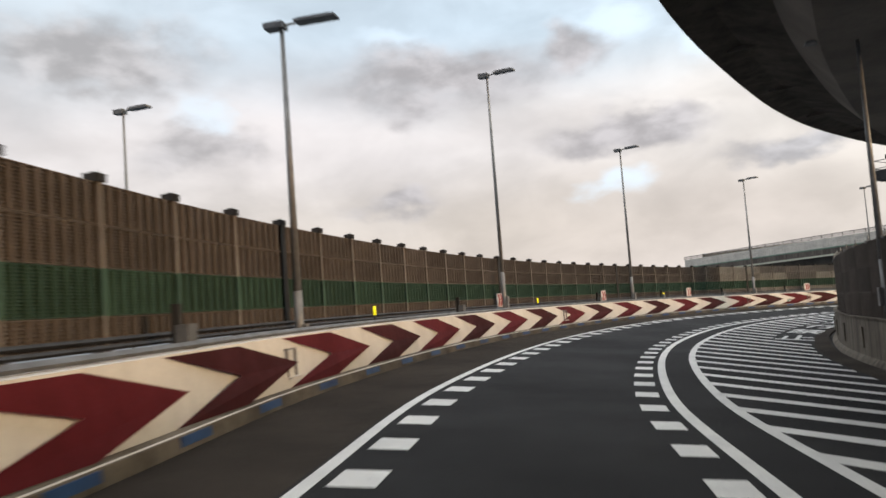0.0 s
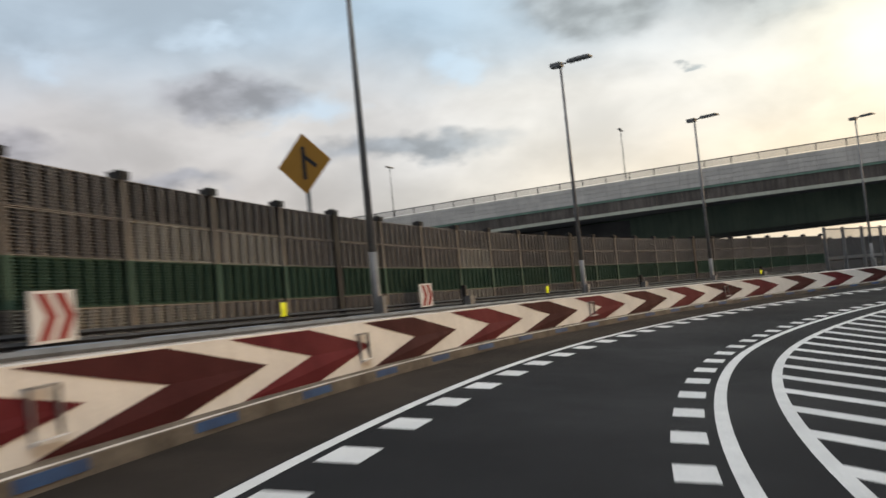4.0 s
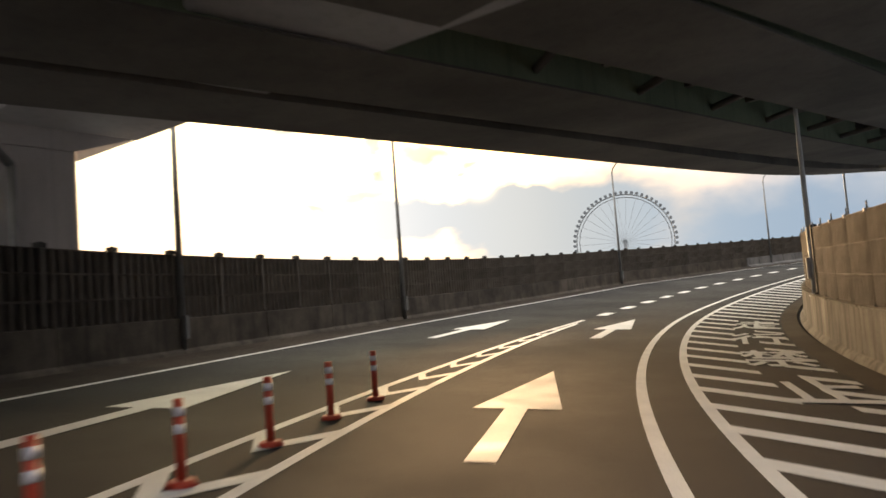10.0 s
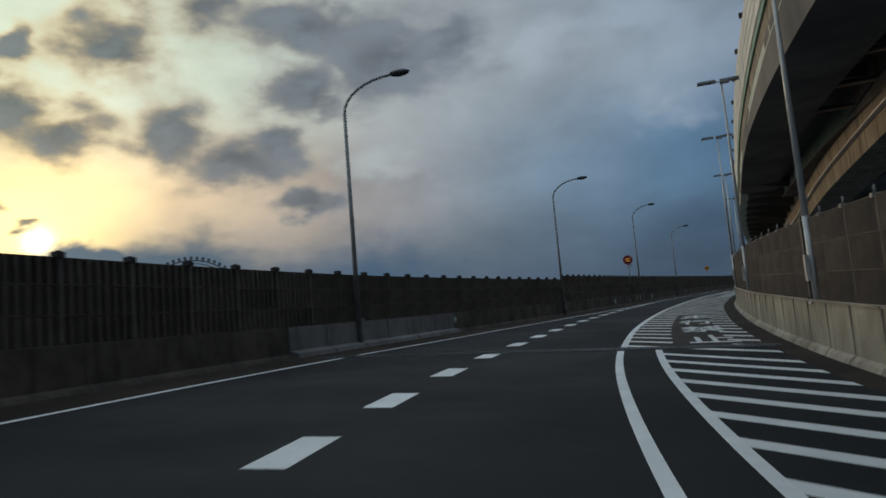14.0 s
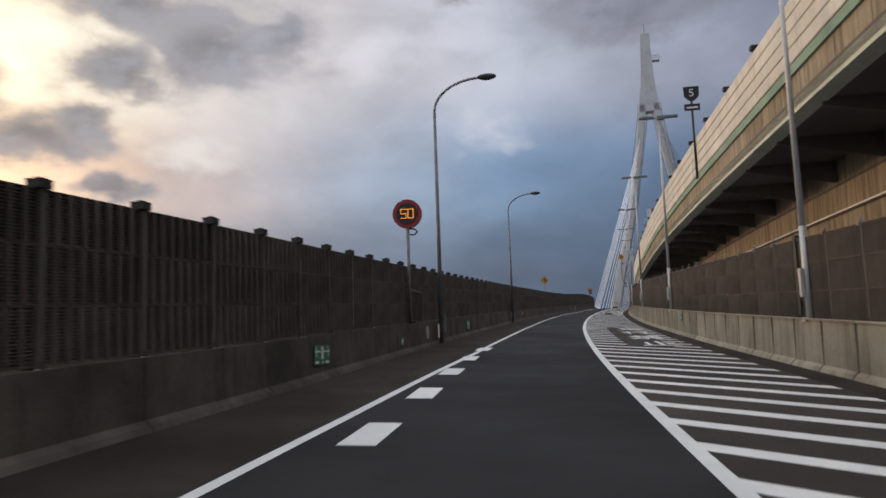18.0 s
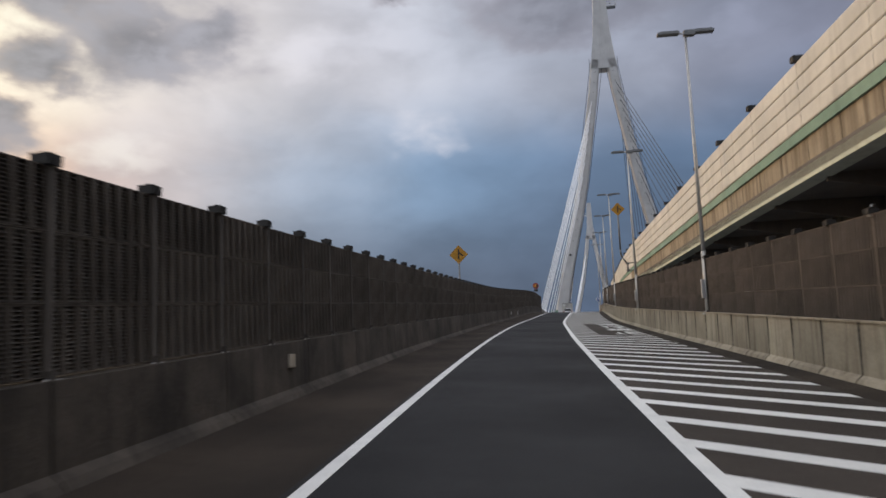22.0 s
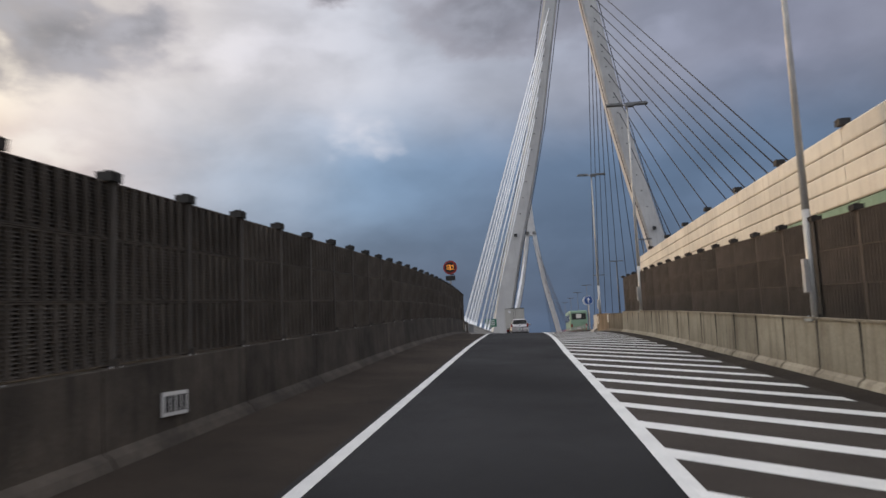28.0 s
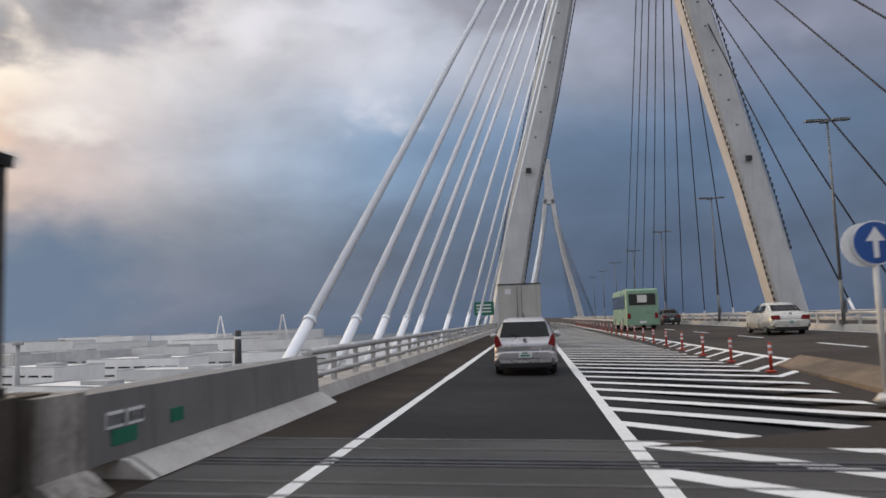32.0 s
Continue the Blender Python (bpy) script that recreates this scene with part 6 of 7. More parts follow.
def build_bridge_edges():
    kerb = thing("bridge_kerb", "pale concrete kerbs along the edges of the bridge deck", "kerb", kind="structure")
    part("kerb", sweep([(-4.0, 0.0), (-4.1, 0.24), (-4.7, 0.24), (-4.7, 0.0)], 439.75, 640, 8), KERB_PALE, kerb)
    part("kerb", sweep([(13.7, 0.7), (13.8, 1.05), (14.6, 1.05), (14.7, 0.7)], 436, 800, 8), KERB_PALE, kerb)
    part("kerb", sweep([(29.4, 0.9), (29.5, 1.3), (30.0, 1.3), (30.0, 0.9)], 436, 800, 8), KERB_PALE, kerb)
    rail_run("railing_1", "galvanised steel bridge railing with three rails", -4.3, 439.9, 640, 0.22, (0.22, 0.45, 0.68))
    rail_run("railing_2", "galvanised steel median railing with two rails", 14.2, 436, 700, 1.0, (0.3, 0.55), 2.5)
    rail_run("railing_3", "galvanised steel railing on the far edge of the bridge", 29.7, 436, 700, 1.25, (0.3, 0.6), 4.0)
    FACE_GREY = material("grey_sheet", (0.2, 0.195, 0.195), (0.165, 0.16, 0.16), 0.6, 0.1, scale=0.5, fine=18, bump=0.05, streaks=0.35, speck=0.08)
    wall = thing("steel_faced_parapet", "grey steel faced parapet between noise barrier and bridge railing", "parapet", kind="structure")
    for q0, q1 in ((432.9, 433.02), (433.07, 439.7)):
        part("base", sweep([(-3.66, 0.0), (-3.92, 0.17), (-4.0, 0.185), (-4.5, 0.185), (-4.5, 0.0)], q0, q1, 1), KERB_PALE, wall)
    part("face", sweep([(-4.0, 0.19), (-4.03, 0.84), (-4.4, 0.84), (-4.4, 0.19)], 432.3, 439.7, 1), FACE_GREY, wall, "grey painted steel sheet")
    part("end_block", sweep([(-3.7, 0.0), (-3.9, 0.17), (-3.97, 0.2), (-3.98, 0.88), (-4.5, 0.88), (-4.5, 0.0)], 431.62, 432.3, 1), MOTTLED, wall, "mottled concrete end block")
    for s, h, w, t, mat in ((432.83, 0.57, 0.3, 0.16, SIGN_WHITE), (433.2, 0.57, 0.3, 0.16, SIGN_WHITE), (433.0, 0.4, 0.46, 0.15, SIGN_GREEN), (434.1, 0.47, 0.3, 0.15, SIGN_GREEN)):
        bm = bmesh.new()
        box(bm, -w / 2, w / 2, -0.015, 0.0, -t / 2, t / 2, upright(s, -4.015, h))
        plate_ob = part("notice_plate", bm, mat)
        tagged(plate_ob, "small notice plate on the grey parapet", "notice plate", "small plates")
        if mat is SIGN_WHITE:
            for x in (-0.1, 0.0, 0.1):
                bm = bmesh.new()
                box(bm, x - 0.035, x + 0.035, -0.02, -0.0152, -0.05, 0.05, upright(s, -4.015, h))
                part("bar", bm, DARK_STEEL, plate_ob)
    bm = bmesh.new()
    m = upright(385.8, far_fence(385.8) + 0.165, 0.42)
    box(bm, -0.3, 0.3, -0.015, 0.0, -0.13, 0.13, m)
    plate_ob = part("notice_plate", bm, SIGN_WHITE)
    tagged(plate_ob, "small white notice plate with dark marks on the dark parapet", "notice plate", "small plates")
    for x in (-0.2, -0.07, 0.07, 0.2):
        bm = bmesh.new()
        box(bm, x - 0.045, x + 0.045, -0.02, -0.0152, -0.09, 0.09, m)
        part("bar", bm, DARK_STEEL, plate_ob)
    # concrete wedge between ramp and main carriageway, with the low wall's rounded end
    NOSE_BROWN = material("rust_stained_concrete", (0.2, 0.145, 0.1), (0.12, 0.09, 0.065), 0.9, scale=0.7, fine=16, bump=0.4, streaks=0.4, speck=0.25)
    nose = thing("concrete_nose", "low concrete nose between ramp and main road", "kerb", kind="structure")
    part("slab", sweep(lambda s: [(5.35 + (s - 434) * 0.05, -0.05), (5.42 + (s - 434) * 0.05, 0.26), (6.6, 0.5), (6.7, -0.05)], 434.0, 446.0, 1.5), NOSE_BROWN, nose)
    lamp = flat_lamp(DULL_ZINC, True)
    for i, s in enumerate((462, 485, 508, 531, 554, 577, 600)):
        q = upright(s, 13.85, 1.05)
        if i == 0:
            lamp.matrix_basis = q
        else:
            copy_thing(lamp, q)


# ---- road furniture ----
def flexible_post():
    root = thing("flexible_post", "orange rubber marker post with two pale reflective bands", "marker post", "marker posts on the hatching")
    bm = bmesh.new()
    rod(bm, (0, 0, 0), (0, 0, 0.05), 0.13, 0.11, 14)
    part("foot", bm, ORANGE, root)
    bm = bmesh.new()
    rod(bm, (0, 0, 0.05), (0, 0, 0.70), 0.042, 0.04, 12)
    part("tube", bm, ORANGE, root)
    for z in (0.42, 0.56):
        bm = bmesh.new()
        rod(bm, (0, 0, z), (0, 0, z + 0.075), 0.045, 0.045, 12)
        part("band", bm, SILVER_BAND, root)
    return root


def add_posts():
    post = flexible_post()
    outer = table([(121, -5.0), (125, -4.6), (129, -4.78), (131, -4.3), (134, -4.05), (138, -3.68), (144.4, -3.37), (146, -3.25), (155, -2.9), (161, -2.75)])
    post_at = table([(0, 121.9), (2, 125.39), (5, 130.63), (9, 137.97), (13, 144.4), (20, 155.5)])
    spots = [(post_at(i), outer(post_at(i))) for i in range(21)]
    spots += [(444.7 + i * 3.85, 5.5 + min(i, 14) * 0.05) for i in range(26)]
    for i, (s, lat) in enumerate(spots):
        m = upright(s, lat, 0.006 if s < 400 else bridge_rise(lat) + 0.01)
        if i == 0:
            post.matrix_basis = m
        else:
            copy_thing(post, m)
    # island with its kerb where the posts begin
    island = thing("island", "narrow concrete kerb island at the end of the chevron barrier", "traffic island", kind="structure")
    part("kerb", sweep(lambda s: [(outer(s) + 0.24, 0.0), (outer(s) + 0.17, 0.09), (outer(s) - 0.22, 0.09), (outer(s) - 0.28, 0.0)], 119.6, 130.4, 1.0), KERB_BASE, island)


def add_delineators():
    kit = thing("delineator", "bright yellow delineator on a short dark post", "delineator", "delineators on the barrier")
    bm = bmesh.new()
    rod(bm, (0, 0, 0), (0, 0, 0.22), 0.025, 0.025, 8)
    part("stem", bm, DARK_STEEL, kit)
    bm = bmesh.new()
    rod(bm, (0, 0, 0.2), (0, 0, 0.4), 0.033, 0.033, 12)
    part("lens", bm, YELLOW_GLOW, kit)
    for i, s in enumerate((15.9, 30.4, 46.1, 67.15, 78.45, 96.25, 110.7)):
        m = upright(s, left_barrier(s) - 0.4, 0.93)
        if i == 0:
            kit.matrix_basis = m
        else:
            copy_thing(kit, m)
    # junction boxes and stubs on the barrier
    boxk = thing("junction_box", "grey junction box on a dark steel stub behind the barrier", "junction box", "junction boxes")
    bm = bmesh.new()
    box(bm, -0.12, 0.12, -0.08, 0.08, 0.0, 0.3)
    part("case", bm, DULL_ZINC, boxk)
    bm = bmesh.new()
    box(bm, 0.02, 0.1, 0.1, 0.2, 0.0, 0.55)
    part("stub", bm, CAP, boxk)
    for i, s in enumerate((8.5, 22.6, 37.9, 46.0, 53.7, 60.8, 74.0, 85.5, 96.5)):
        m = upright(s, left_barrier(s) - 0.38, 0.94)
        if i == 0:
            boxk.matrix_basis = m
        else:
            copy_thing(boxk, m)
    # small chevron boards fixed to the fence
    board = thing("chevron_board", "white board with two dark red arrows on the fence", "chevron sign", "chevron boards")
    bm = bmesh.new()
    box(bm, -0.3, 0.3, -0.02, 0.0, 0.0, 0.52)
    part("panel", bm, SIGN_WHITE, board)
    for x in (-0.22, 0.02):
        bm = bmesh.new()
        for z0, z1, a, b in ((0.03, 0.26, 0.0, 0.13), (0.26, 0.49, 0.13, 0.0)):
            plate(bm, [(x + a, z0), (x + a + 0.14, z0), (x + b + 0.14, z1), (x + b, z1)], -0.026, -0.0205)
        part("arrow", bm, SIGN_RED, board)
    for i, s in enumerate((27.75, 39.7, 50.4, 63.8, 73.0)):
        m = upright(s, -5.26, 1.02)
        if i == 0:
            board.matrix_basis = m
        else:
            copy_thing(board, m)


def sign_post(root, h, r=0.045, mat=DULL_ZINC):
    bm = bmesh.new()
    rod(bm, (0, 0, 0), (0, 0, h), r, r, 12)
    part("pole", bm, mat, root)


def diamond_sign(s, lat, foot, h, half, bent=False):
    """A yellow diamond with a black merging-lane mark. The board faces the traffic, -x."""
    root = thing("warning_sign", "yellow diamond warning sign with a black merging lane mark", "road sign", "warning signs", at=upright(s, lat, foot))
    face = Matrix.Rotation(-math.pi / 2, 4, "Z")
    if bent:
        bm = bmesh.new()
        pipe(bm, [(0, 0, h - foot), (0, 0, 0.2), (0, -0.02, -0.1), (0, -0.09, -0.3), (0, -0.3, -0.58), (0, -0.38, -0.75), (0, -0.4, -1.2)], 0.055, 12)
        for z in (-0.68, -1.12):
            rod(bm, (0, -0.38, z), (0, -0.95, z + 0.05), 0.03, 0.03, 8)
            box(bm, -0.08, 0.08, -0.5, -0.3, z - 0.05, z + 0.05)
        part("pole", bm, DULL_ZINC, root)
    else:
        sign_post(root, h - foot - half * 0.3)
    c = h - foot
    bm = bmesh.new()
    plate(bm, [(0, c - half), (half, c), (0, c + half), (-half, c)], -0.06, -0.04, m=face)
    board = part("board", bm, SIGN_YELLOW, root)
    bm = bmesh.new()
    k = half
    plate(bm, [(-0.07 * k, c - 0.52 * k), (0.07 * k, c - 0.52 * k), (0.07 * k, c + 0.55 * k), (-0.07 * k, c + 0.55 * k)], -0.068, -0.0605, m=face)
    plate(bm, [(0.07 * k, c + 0.12 * k), (0.42 * k, c - 0.2 * k), (0.5 * k, c - 0.1 * k), (0.07 * k, c + 0.28 * k)], -0.068, -0.0605, m=face)
    part("symbol", bm, BLACK, board)


def digit_mesh(bm, ch, x, z, w, h, face):
    seg = {"5": "abgcd"[:0] + "afgcd", "8": "abcdefg", "0": "abcdef"}[ch]
    t = 0.024
    lines = {"a": ((0, h), (w, h)), "b": ((w, h), (w, h / 2)), "c": ((w, h / 2), (w, 0)), "d": ((0, 0), (w, 0)), "e": ((0, 0), (0, h / 2)), "f": ((0, h / 2), (0, h)), "g": ((0, h / 2), (w, h / 2))}
    for k in seg:
        (x0, z0), (x1, z1) = lines[k]
        n = 6
        for i in range(n + 1):
            px, pz = x + x0 + (x1 - x0) * i / n, z + z0 + (z1 - z0) * i / n
            box(bm, px - t / 2, px + t / 2, -0.095, -0.086, pz - t / 2, pz + t / 2, face)


def speed_sign(s, lat, foot, h, r, number, extra):
    root = thing("speed_limit_sign", "round electronic speed limit sign with a red ring and amber digits", "road sign", "speed signs", at=upright(s, lat, foot))
    face = Matrix.Rotation(-math.pi / 2, 4, "Z")
    c = h - foot
    sign_post(root, c - r * 0.6, 0.055)
    bm = bmesh.new()
    plate(bm, ring_outline(r, 36, 0, c), -0.06, 0.08, m=face)
    part("case", bm, SIGN_RED, root)
    bm = bmesh.new()
    plate(bm, ring_outline(r * 0.74, 32, 0, c), -0.085, -0.0605, m=face)
    panel = part("display", bm, LED_FACE, root)
    w, hh = r * 0.36, r * 0.62
    for ch, x in zip(number, (-w - 0.05 * r, 0.09 * r)):
        bm = bmesh.new()
        digit_mesh(bm, ch, x, c - hh / 2, w, hh, face)
        part("digit", bm, LED_AMBER, panel, "lit amber digit")
    bm = bmesh.new()
    pipe(bm, [face @ Vector(q) for q in ((0.1 * r, 0.1, c - r), (0.5 * r, 0.1, c - r * 1.05), (0.62 * r, 0.1, c - r * 1.25), (0.4 * r, 0.1, c - r * 1.45), (0.05, 0.05, c - r * 1.4))], 0.025, 8)
    part("cable", bm, BLACK, root)
    if extra:
        bm = bmesh.new()
        box(bm, -0.32, 0.32, -0.06, 0.06, c - r - 0.42, c - r - 0.1, face)
        part("lower_panel", bm, BLACK, root)


def round_sign(s, lat, foot, h, r, kind):
    root = thing("direction_sign", "round blue road sign with a white arrow on a grey post", "road sign", "blue signs", at=upright(s, lat, foot))
    face = Matrix.Rotation(-math.pi / 2, 4, "Z")
    c = h - foot
    bm = bmesh.new()
    rod(bm, (0, 0, 0), (0, 0, c + r * 0.4), 0.045, 0.045, 12)
    rod(bm, (0, 0, 0), (0, 0, 0.12), 0.2, 0.1, 12)
    part("pole", bm, ZINC, root)
    bm = bmesh.new()
    plate(bm, ring_outline(r, 32, 0, c), -0.06, -0.05, m=face)
    part("rim", bm, SIGN_WHITE, root)
    bm = bmesh.new()
    plate(bm, ring_outline(r * 0.94, 32, 0, c), -0.066, -0.0605, m=face)
    board = part("board", bm, SIGN_BLUE, root)
    bm = bmesh.new()
    k = r
    plate(bm, [(-0.11 * k, c - 0.68 * k), (0.11 * k, c - 0.68 * k), (0.11 * k, c + 0.1 * k), (-0.11 * k, c + 0.1 * k)], -0.073, -0.0665, m=face)
    plate(bm, [(-0.42 * k, c + 0.08 * k), (0.42 * k, c + 0.08 * k), (0.0, c + 0.72 * k)], -0.073, -0.0665, m=face)
    part("arrow", bm, SIGN_WHITE, board)
    if kind == "double":
        bm = bmesh.new()
        plate(bm, ring_outline(r, 24, -0.13, c - 0.02), 0.0, 0.02, m=face)
        part("back_board", bm, SIGN_WHITE, root)
    if kind == "plate":
        bm = bmesh.new()
        box(bm, -r, r, -0.06, -0.05, c - r * 2.3, c - r * 1.15, face)
        low = part("lower_board", bm, SIGN_BLUE, root)
        bm = bmesh.new()
        plate(bm, [(-0.3, c - r * 1.85), (0.08, c - r * 1.85), (0.08, c - r * 2.05), (0.32, c - r * 1.72), (0.08, c - r * 1.4), (0.08, c - r * 1.6), (-0.3, c - r * 1.6)], -0.068, -0.0605, m=face)
        part("arrow", bm, SIGN_WHITE, low)


def add_signs():
    diamond_sign(70.4, -6.2, 0.0, 3.95, 0.6)
    diamond_sign(349.1, -4.35, 0.0, 4.33, 0.54)
    diamond_sign(355.0, 5.2, 4.6, 7.4, 0.43, True)
    speed_sign(276.8, -4.2, 0.9, 4.42, 0.47, "50", False)
    speed_sign(428.4, -4.8, 0.9, 4.5, 0.47, "80", True)
    round_sign(127.6, -4.65, 0.1, 2.38, 0.36, "double")
    round_sign(128.7, -10.5, 0.9, 4.75, 0.34, "plate")
    round_sign(438.1, 5.2, 0.2, 2.58, 0.34, "double")
    # route shield on the side of the upper road
    root = thing("route_shield", "dark route shield with a plate below on a bent pipe", "road sign", at=upright(287.4, 6.7, 6.9))
    face = Matrix.Rotation(-math.pi / 2, 4, "Z")
    sign_post(root, 4.0, 0.05, DARK_STEEL)
    bm = bmesh.new()
    plate(bm, [(-0.32, 3.75), (-0.18, 3.6), (0, 3.5), (0.18, 3.6), (0.32, 3.75), (0.34, 4.2), (-0.34, 4.2)], -0.08, -0.06, m=face)
    shield = part("shield", bm, BLACK, root)
    cu = bpy.data.curves.new("digit", "FONT")
    cu.body, cu.size, cu.align_x, cu.align_y, cu.extrude = "5", 0.5, "CENTER", "CENTER", 0.003
    cu.materials.append(SIGN_WHITE)
    ob = new("digit", cu)
    ob.parent = shield
    ob.matrix_basis = face @ Matrix.Translation((0, -0.085, 3.9)) @ Matrix.Rotation(math.pi / 2, 4, "X")
    bm = bmesh.new()
    box(bm, -0.34, 0.34, -0.08, -0.06, 3.1, 3.4, face)
    low = part("plate", bm, BLACK, root)
    bm = bmesh.new()
    box(bm, -0.24, 0.24, -0.085, -0.0805, 3.2, 3.28, face)
    part("bar", bm, SIGN_WHITE, low)
    # green exit plates and small boxes on the parapets
    kit = [(268.4, 0.5, 1.02, 0.4), (232.0, 0.6, 0.42, 0.34), (275.7, 0.4, 0.3, 0.2), (289.45, 0.48, 1.02, 0.4), (288.55, 0.8, 0.42, 0.3), (60.5, 0.42, 0.4, 0.2)]
    for s, h, w, t in kit:
        lat = (far_fence(s) + 0.15) if s > 100 else (left_barrier(s) - 0.03)
        right = s == 288.55
        if right:
            lat = right_wall(s) - 0.15
        bm = bmesh.new()
        m = upright(s, lat, h, right)
        box(bm, -w / 2, w / 2, -0.03, -0.012, -t / 2, t / 2, m)
        ob = part("exit_plate", bm, SIGN_GREEN)
        tagged(ob, "wide green exit plate with white arrows on the parapet" if w > 1 else "small green emergency plate with white marks on the parapet", "notice plate", "small plates")
        if w > 1:
            bm = bmesh.new()
            box(bm, -0.07, 0.07, -0.034, -0.0305, -0.09, 0.17, m)
            part("figure", bm, SIGN_WHITE, ob)
            for k in (-1, 1):
                bm = bmesh.new()
                box(bm, min(k * 0.12, k * 0.46), max(k * 0.12, k * 0.46), -0.034, -0.0305, 0.055, 0.085, m)
                for d in (-1, 1):
                    c = [(k * 0.47, 0.07), (k * 0.37, 0.07 + d * 0.09), (k * 0.405, 0.07 + d * 0.1), (k * 0.50, 0.07)]
                    plate(bm, c, -0.0345, -0.031, m=m)
                part("arrow", bm, SIGN_WHITE, ob)
            for x, r in ((-0.36, 0.12), (0.02, 0.05), (0.34, 0.12)):
                bm = bmesh.new()
                box(bm, x - r, x + r, -0.034, -0.0305, -0.17, -0.125, m)
                part("bar", bm, SIGN_WHITE, ob)
        else:
            for x in (-0.11, 0.07):
                bm = bmesh.new()
                box(bm, x, x + 0.05, -0.034, -0.0305, -0.1, 0.1, m)
                box(bm, x - 0.05, x + 0.1, -0.0345, -0.0305, -0.02, 0.02, m)
                part("cross", bm, SIGN_WHITE, ob)
    ob = None
    for s, lat, h, w, t, mat, text in ((278.6, -4.0, 0.55, 0.3, 0.4, CONCRETE, "pale cover plate on the stained parapet"), (280.95, -4.0, 0.52, 0.2, 0.5, CREAM, "cream steel cover plate on the parapet"), (309.6, -3.9, 0.6, 0.16, 0.4, PALE_FRAME, "pale steel cover plate on the parapet"), (318.6, far_fence(318.6) + 0.15, 0.6, 0.3, 0.22, CONCRETE, "pale notice plate on the stained parapet"), (379.2, -3.95, 0.55, 0.34, 0.2, SIGN_WHITE, "white notice plate with dark bars on the parapet"), (428.33, -4.07, 0.55, 0.6, 0.5, STAINED_CONCRETE, "rust streaked pale cover plate on the parapet"), (430.25, -4.07, 0.46, 0.34, 0.5, CREAM, "cream steel cover plate on the parapet"), (222.0, -7.75, 0.6, 0.3, 0.25, CONCRETE, "small box on the stained parapet")):
        bm = bmesh.new()
        m = upright(s, lat if s != 222.0 else far_fence(s) + 0.15, h)
        box(bm, -w / 2, w / 2, -0.04, 0.0, -t / 2, t / 2, m)
        bmesh.ops.bevel(bm, geom=bm.edges[:], offset=0.008, segments=1, affect="EDGES")
        ob = part("cover_plate", bm, mat)
        tagged(ob, text, "cover plate", "small plates")
        if mat is SIGN_WHITE:
            for x in (-0.12, -0.03, 0.07, 0.13):
                bm = bmesh.new()
                box(bm, x - 0.03, x + 0.03, -0.045, -0.0405, -0.06, 0.06, m)
                part("bar", bm, DARK_STEEL, ob)
    # green guide board beside the bridge
    root = thing("guide_sign", "green guide board on a bracket arm beside the bridge", "road sign", at=upright(495, -4.9, 0.0))
    face = Matrix.Rotation(-math.pi / 2, 4, "Z")
    bm = bmesh.new()
    rod(bm, (0.1, 0, 0), (0.1, 0, 2.9), 0.09, 0.08, 10)
    rod(bm, (0.1, 0, 1.2), (0.1, -0.9, 2.0), 0.05, 0.05, 8)
    part("pole", bm, DULL_ZINC, root)
    bm = bmesh.new()
    box(bm, -0.45, 1.35, -0.06, 0.0, 1.75, 2.95, face)
    board = part("board", bm, SIGN_GREEN, root)
    bm = bmesh.new()
    for z in (2.0, 2.3, 2.6):
        box(bm, -0.25, 1.1, -0.066, -0.0605, z, z + 0.13, face)
    part("bar", bm, SIGN_WHITE, board)
    # grey steel sheets on the parapet past the joint
    for i in range(6):
        s = 218.8 + i * 2.18
        bm = sweep(lambda q: [(far_fence(q) + 0.5, 0.0), (far_fence(q) + 0.45, 0.16), (far_fence(q) + 0.22, 0.23), (far_fence(q) + 0.19, 0.9), (far_fence(q) + 0.16, 0.9), (far_fence(q) + 0.16, 0.0)], s, s + 2.12, 1.0)
        ob = part("steel_sheet", bm, SHEET_GREY)
        tagged(ob, "grey steel sheet fixed to the concrete parapet", "steel sheet", "parapet sheets")
    # dark doors in the noise barrier
    for s, w, top in ((278.35, 1.0, 1.0), (428.0, 0.8, 0.88)):
        bm = bmesh.new()
        m = upright(s, far_fence(s) + 0.05, 0.92)
        box(bm, -w, w, -0.02, 0.03, 0.0, top, m)
        door = part("access_hatch", bm, CAP)
        tagged(door, "dark steel access hatch in the noise barrier", "access hatch", "hatches")
        bm = bmesh.new()
        for x0, x1, z0, z1 in ((-w - 0.05, -w, -0.03, top + 0.05), (w, w + 0.05, -0.03, top + 0.05), (-w, w, top, top + 0.05)):
            box(bm, x0, x1, -0.05, 0.03, z0, z1, m)
        part("frame", bm, GREY_FRAME, door)
        for k in range(9):
            x = -w + 0.08 + (2 * w - 0.16) * k / 8
            bm = bmesh.new()
            box(bm, x - 0.02, x + 0.02, -0.035, -0.0205, 0.04, top - 0.04, m)
            part("rib", bm, RUST_SLAT, door)


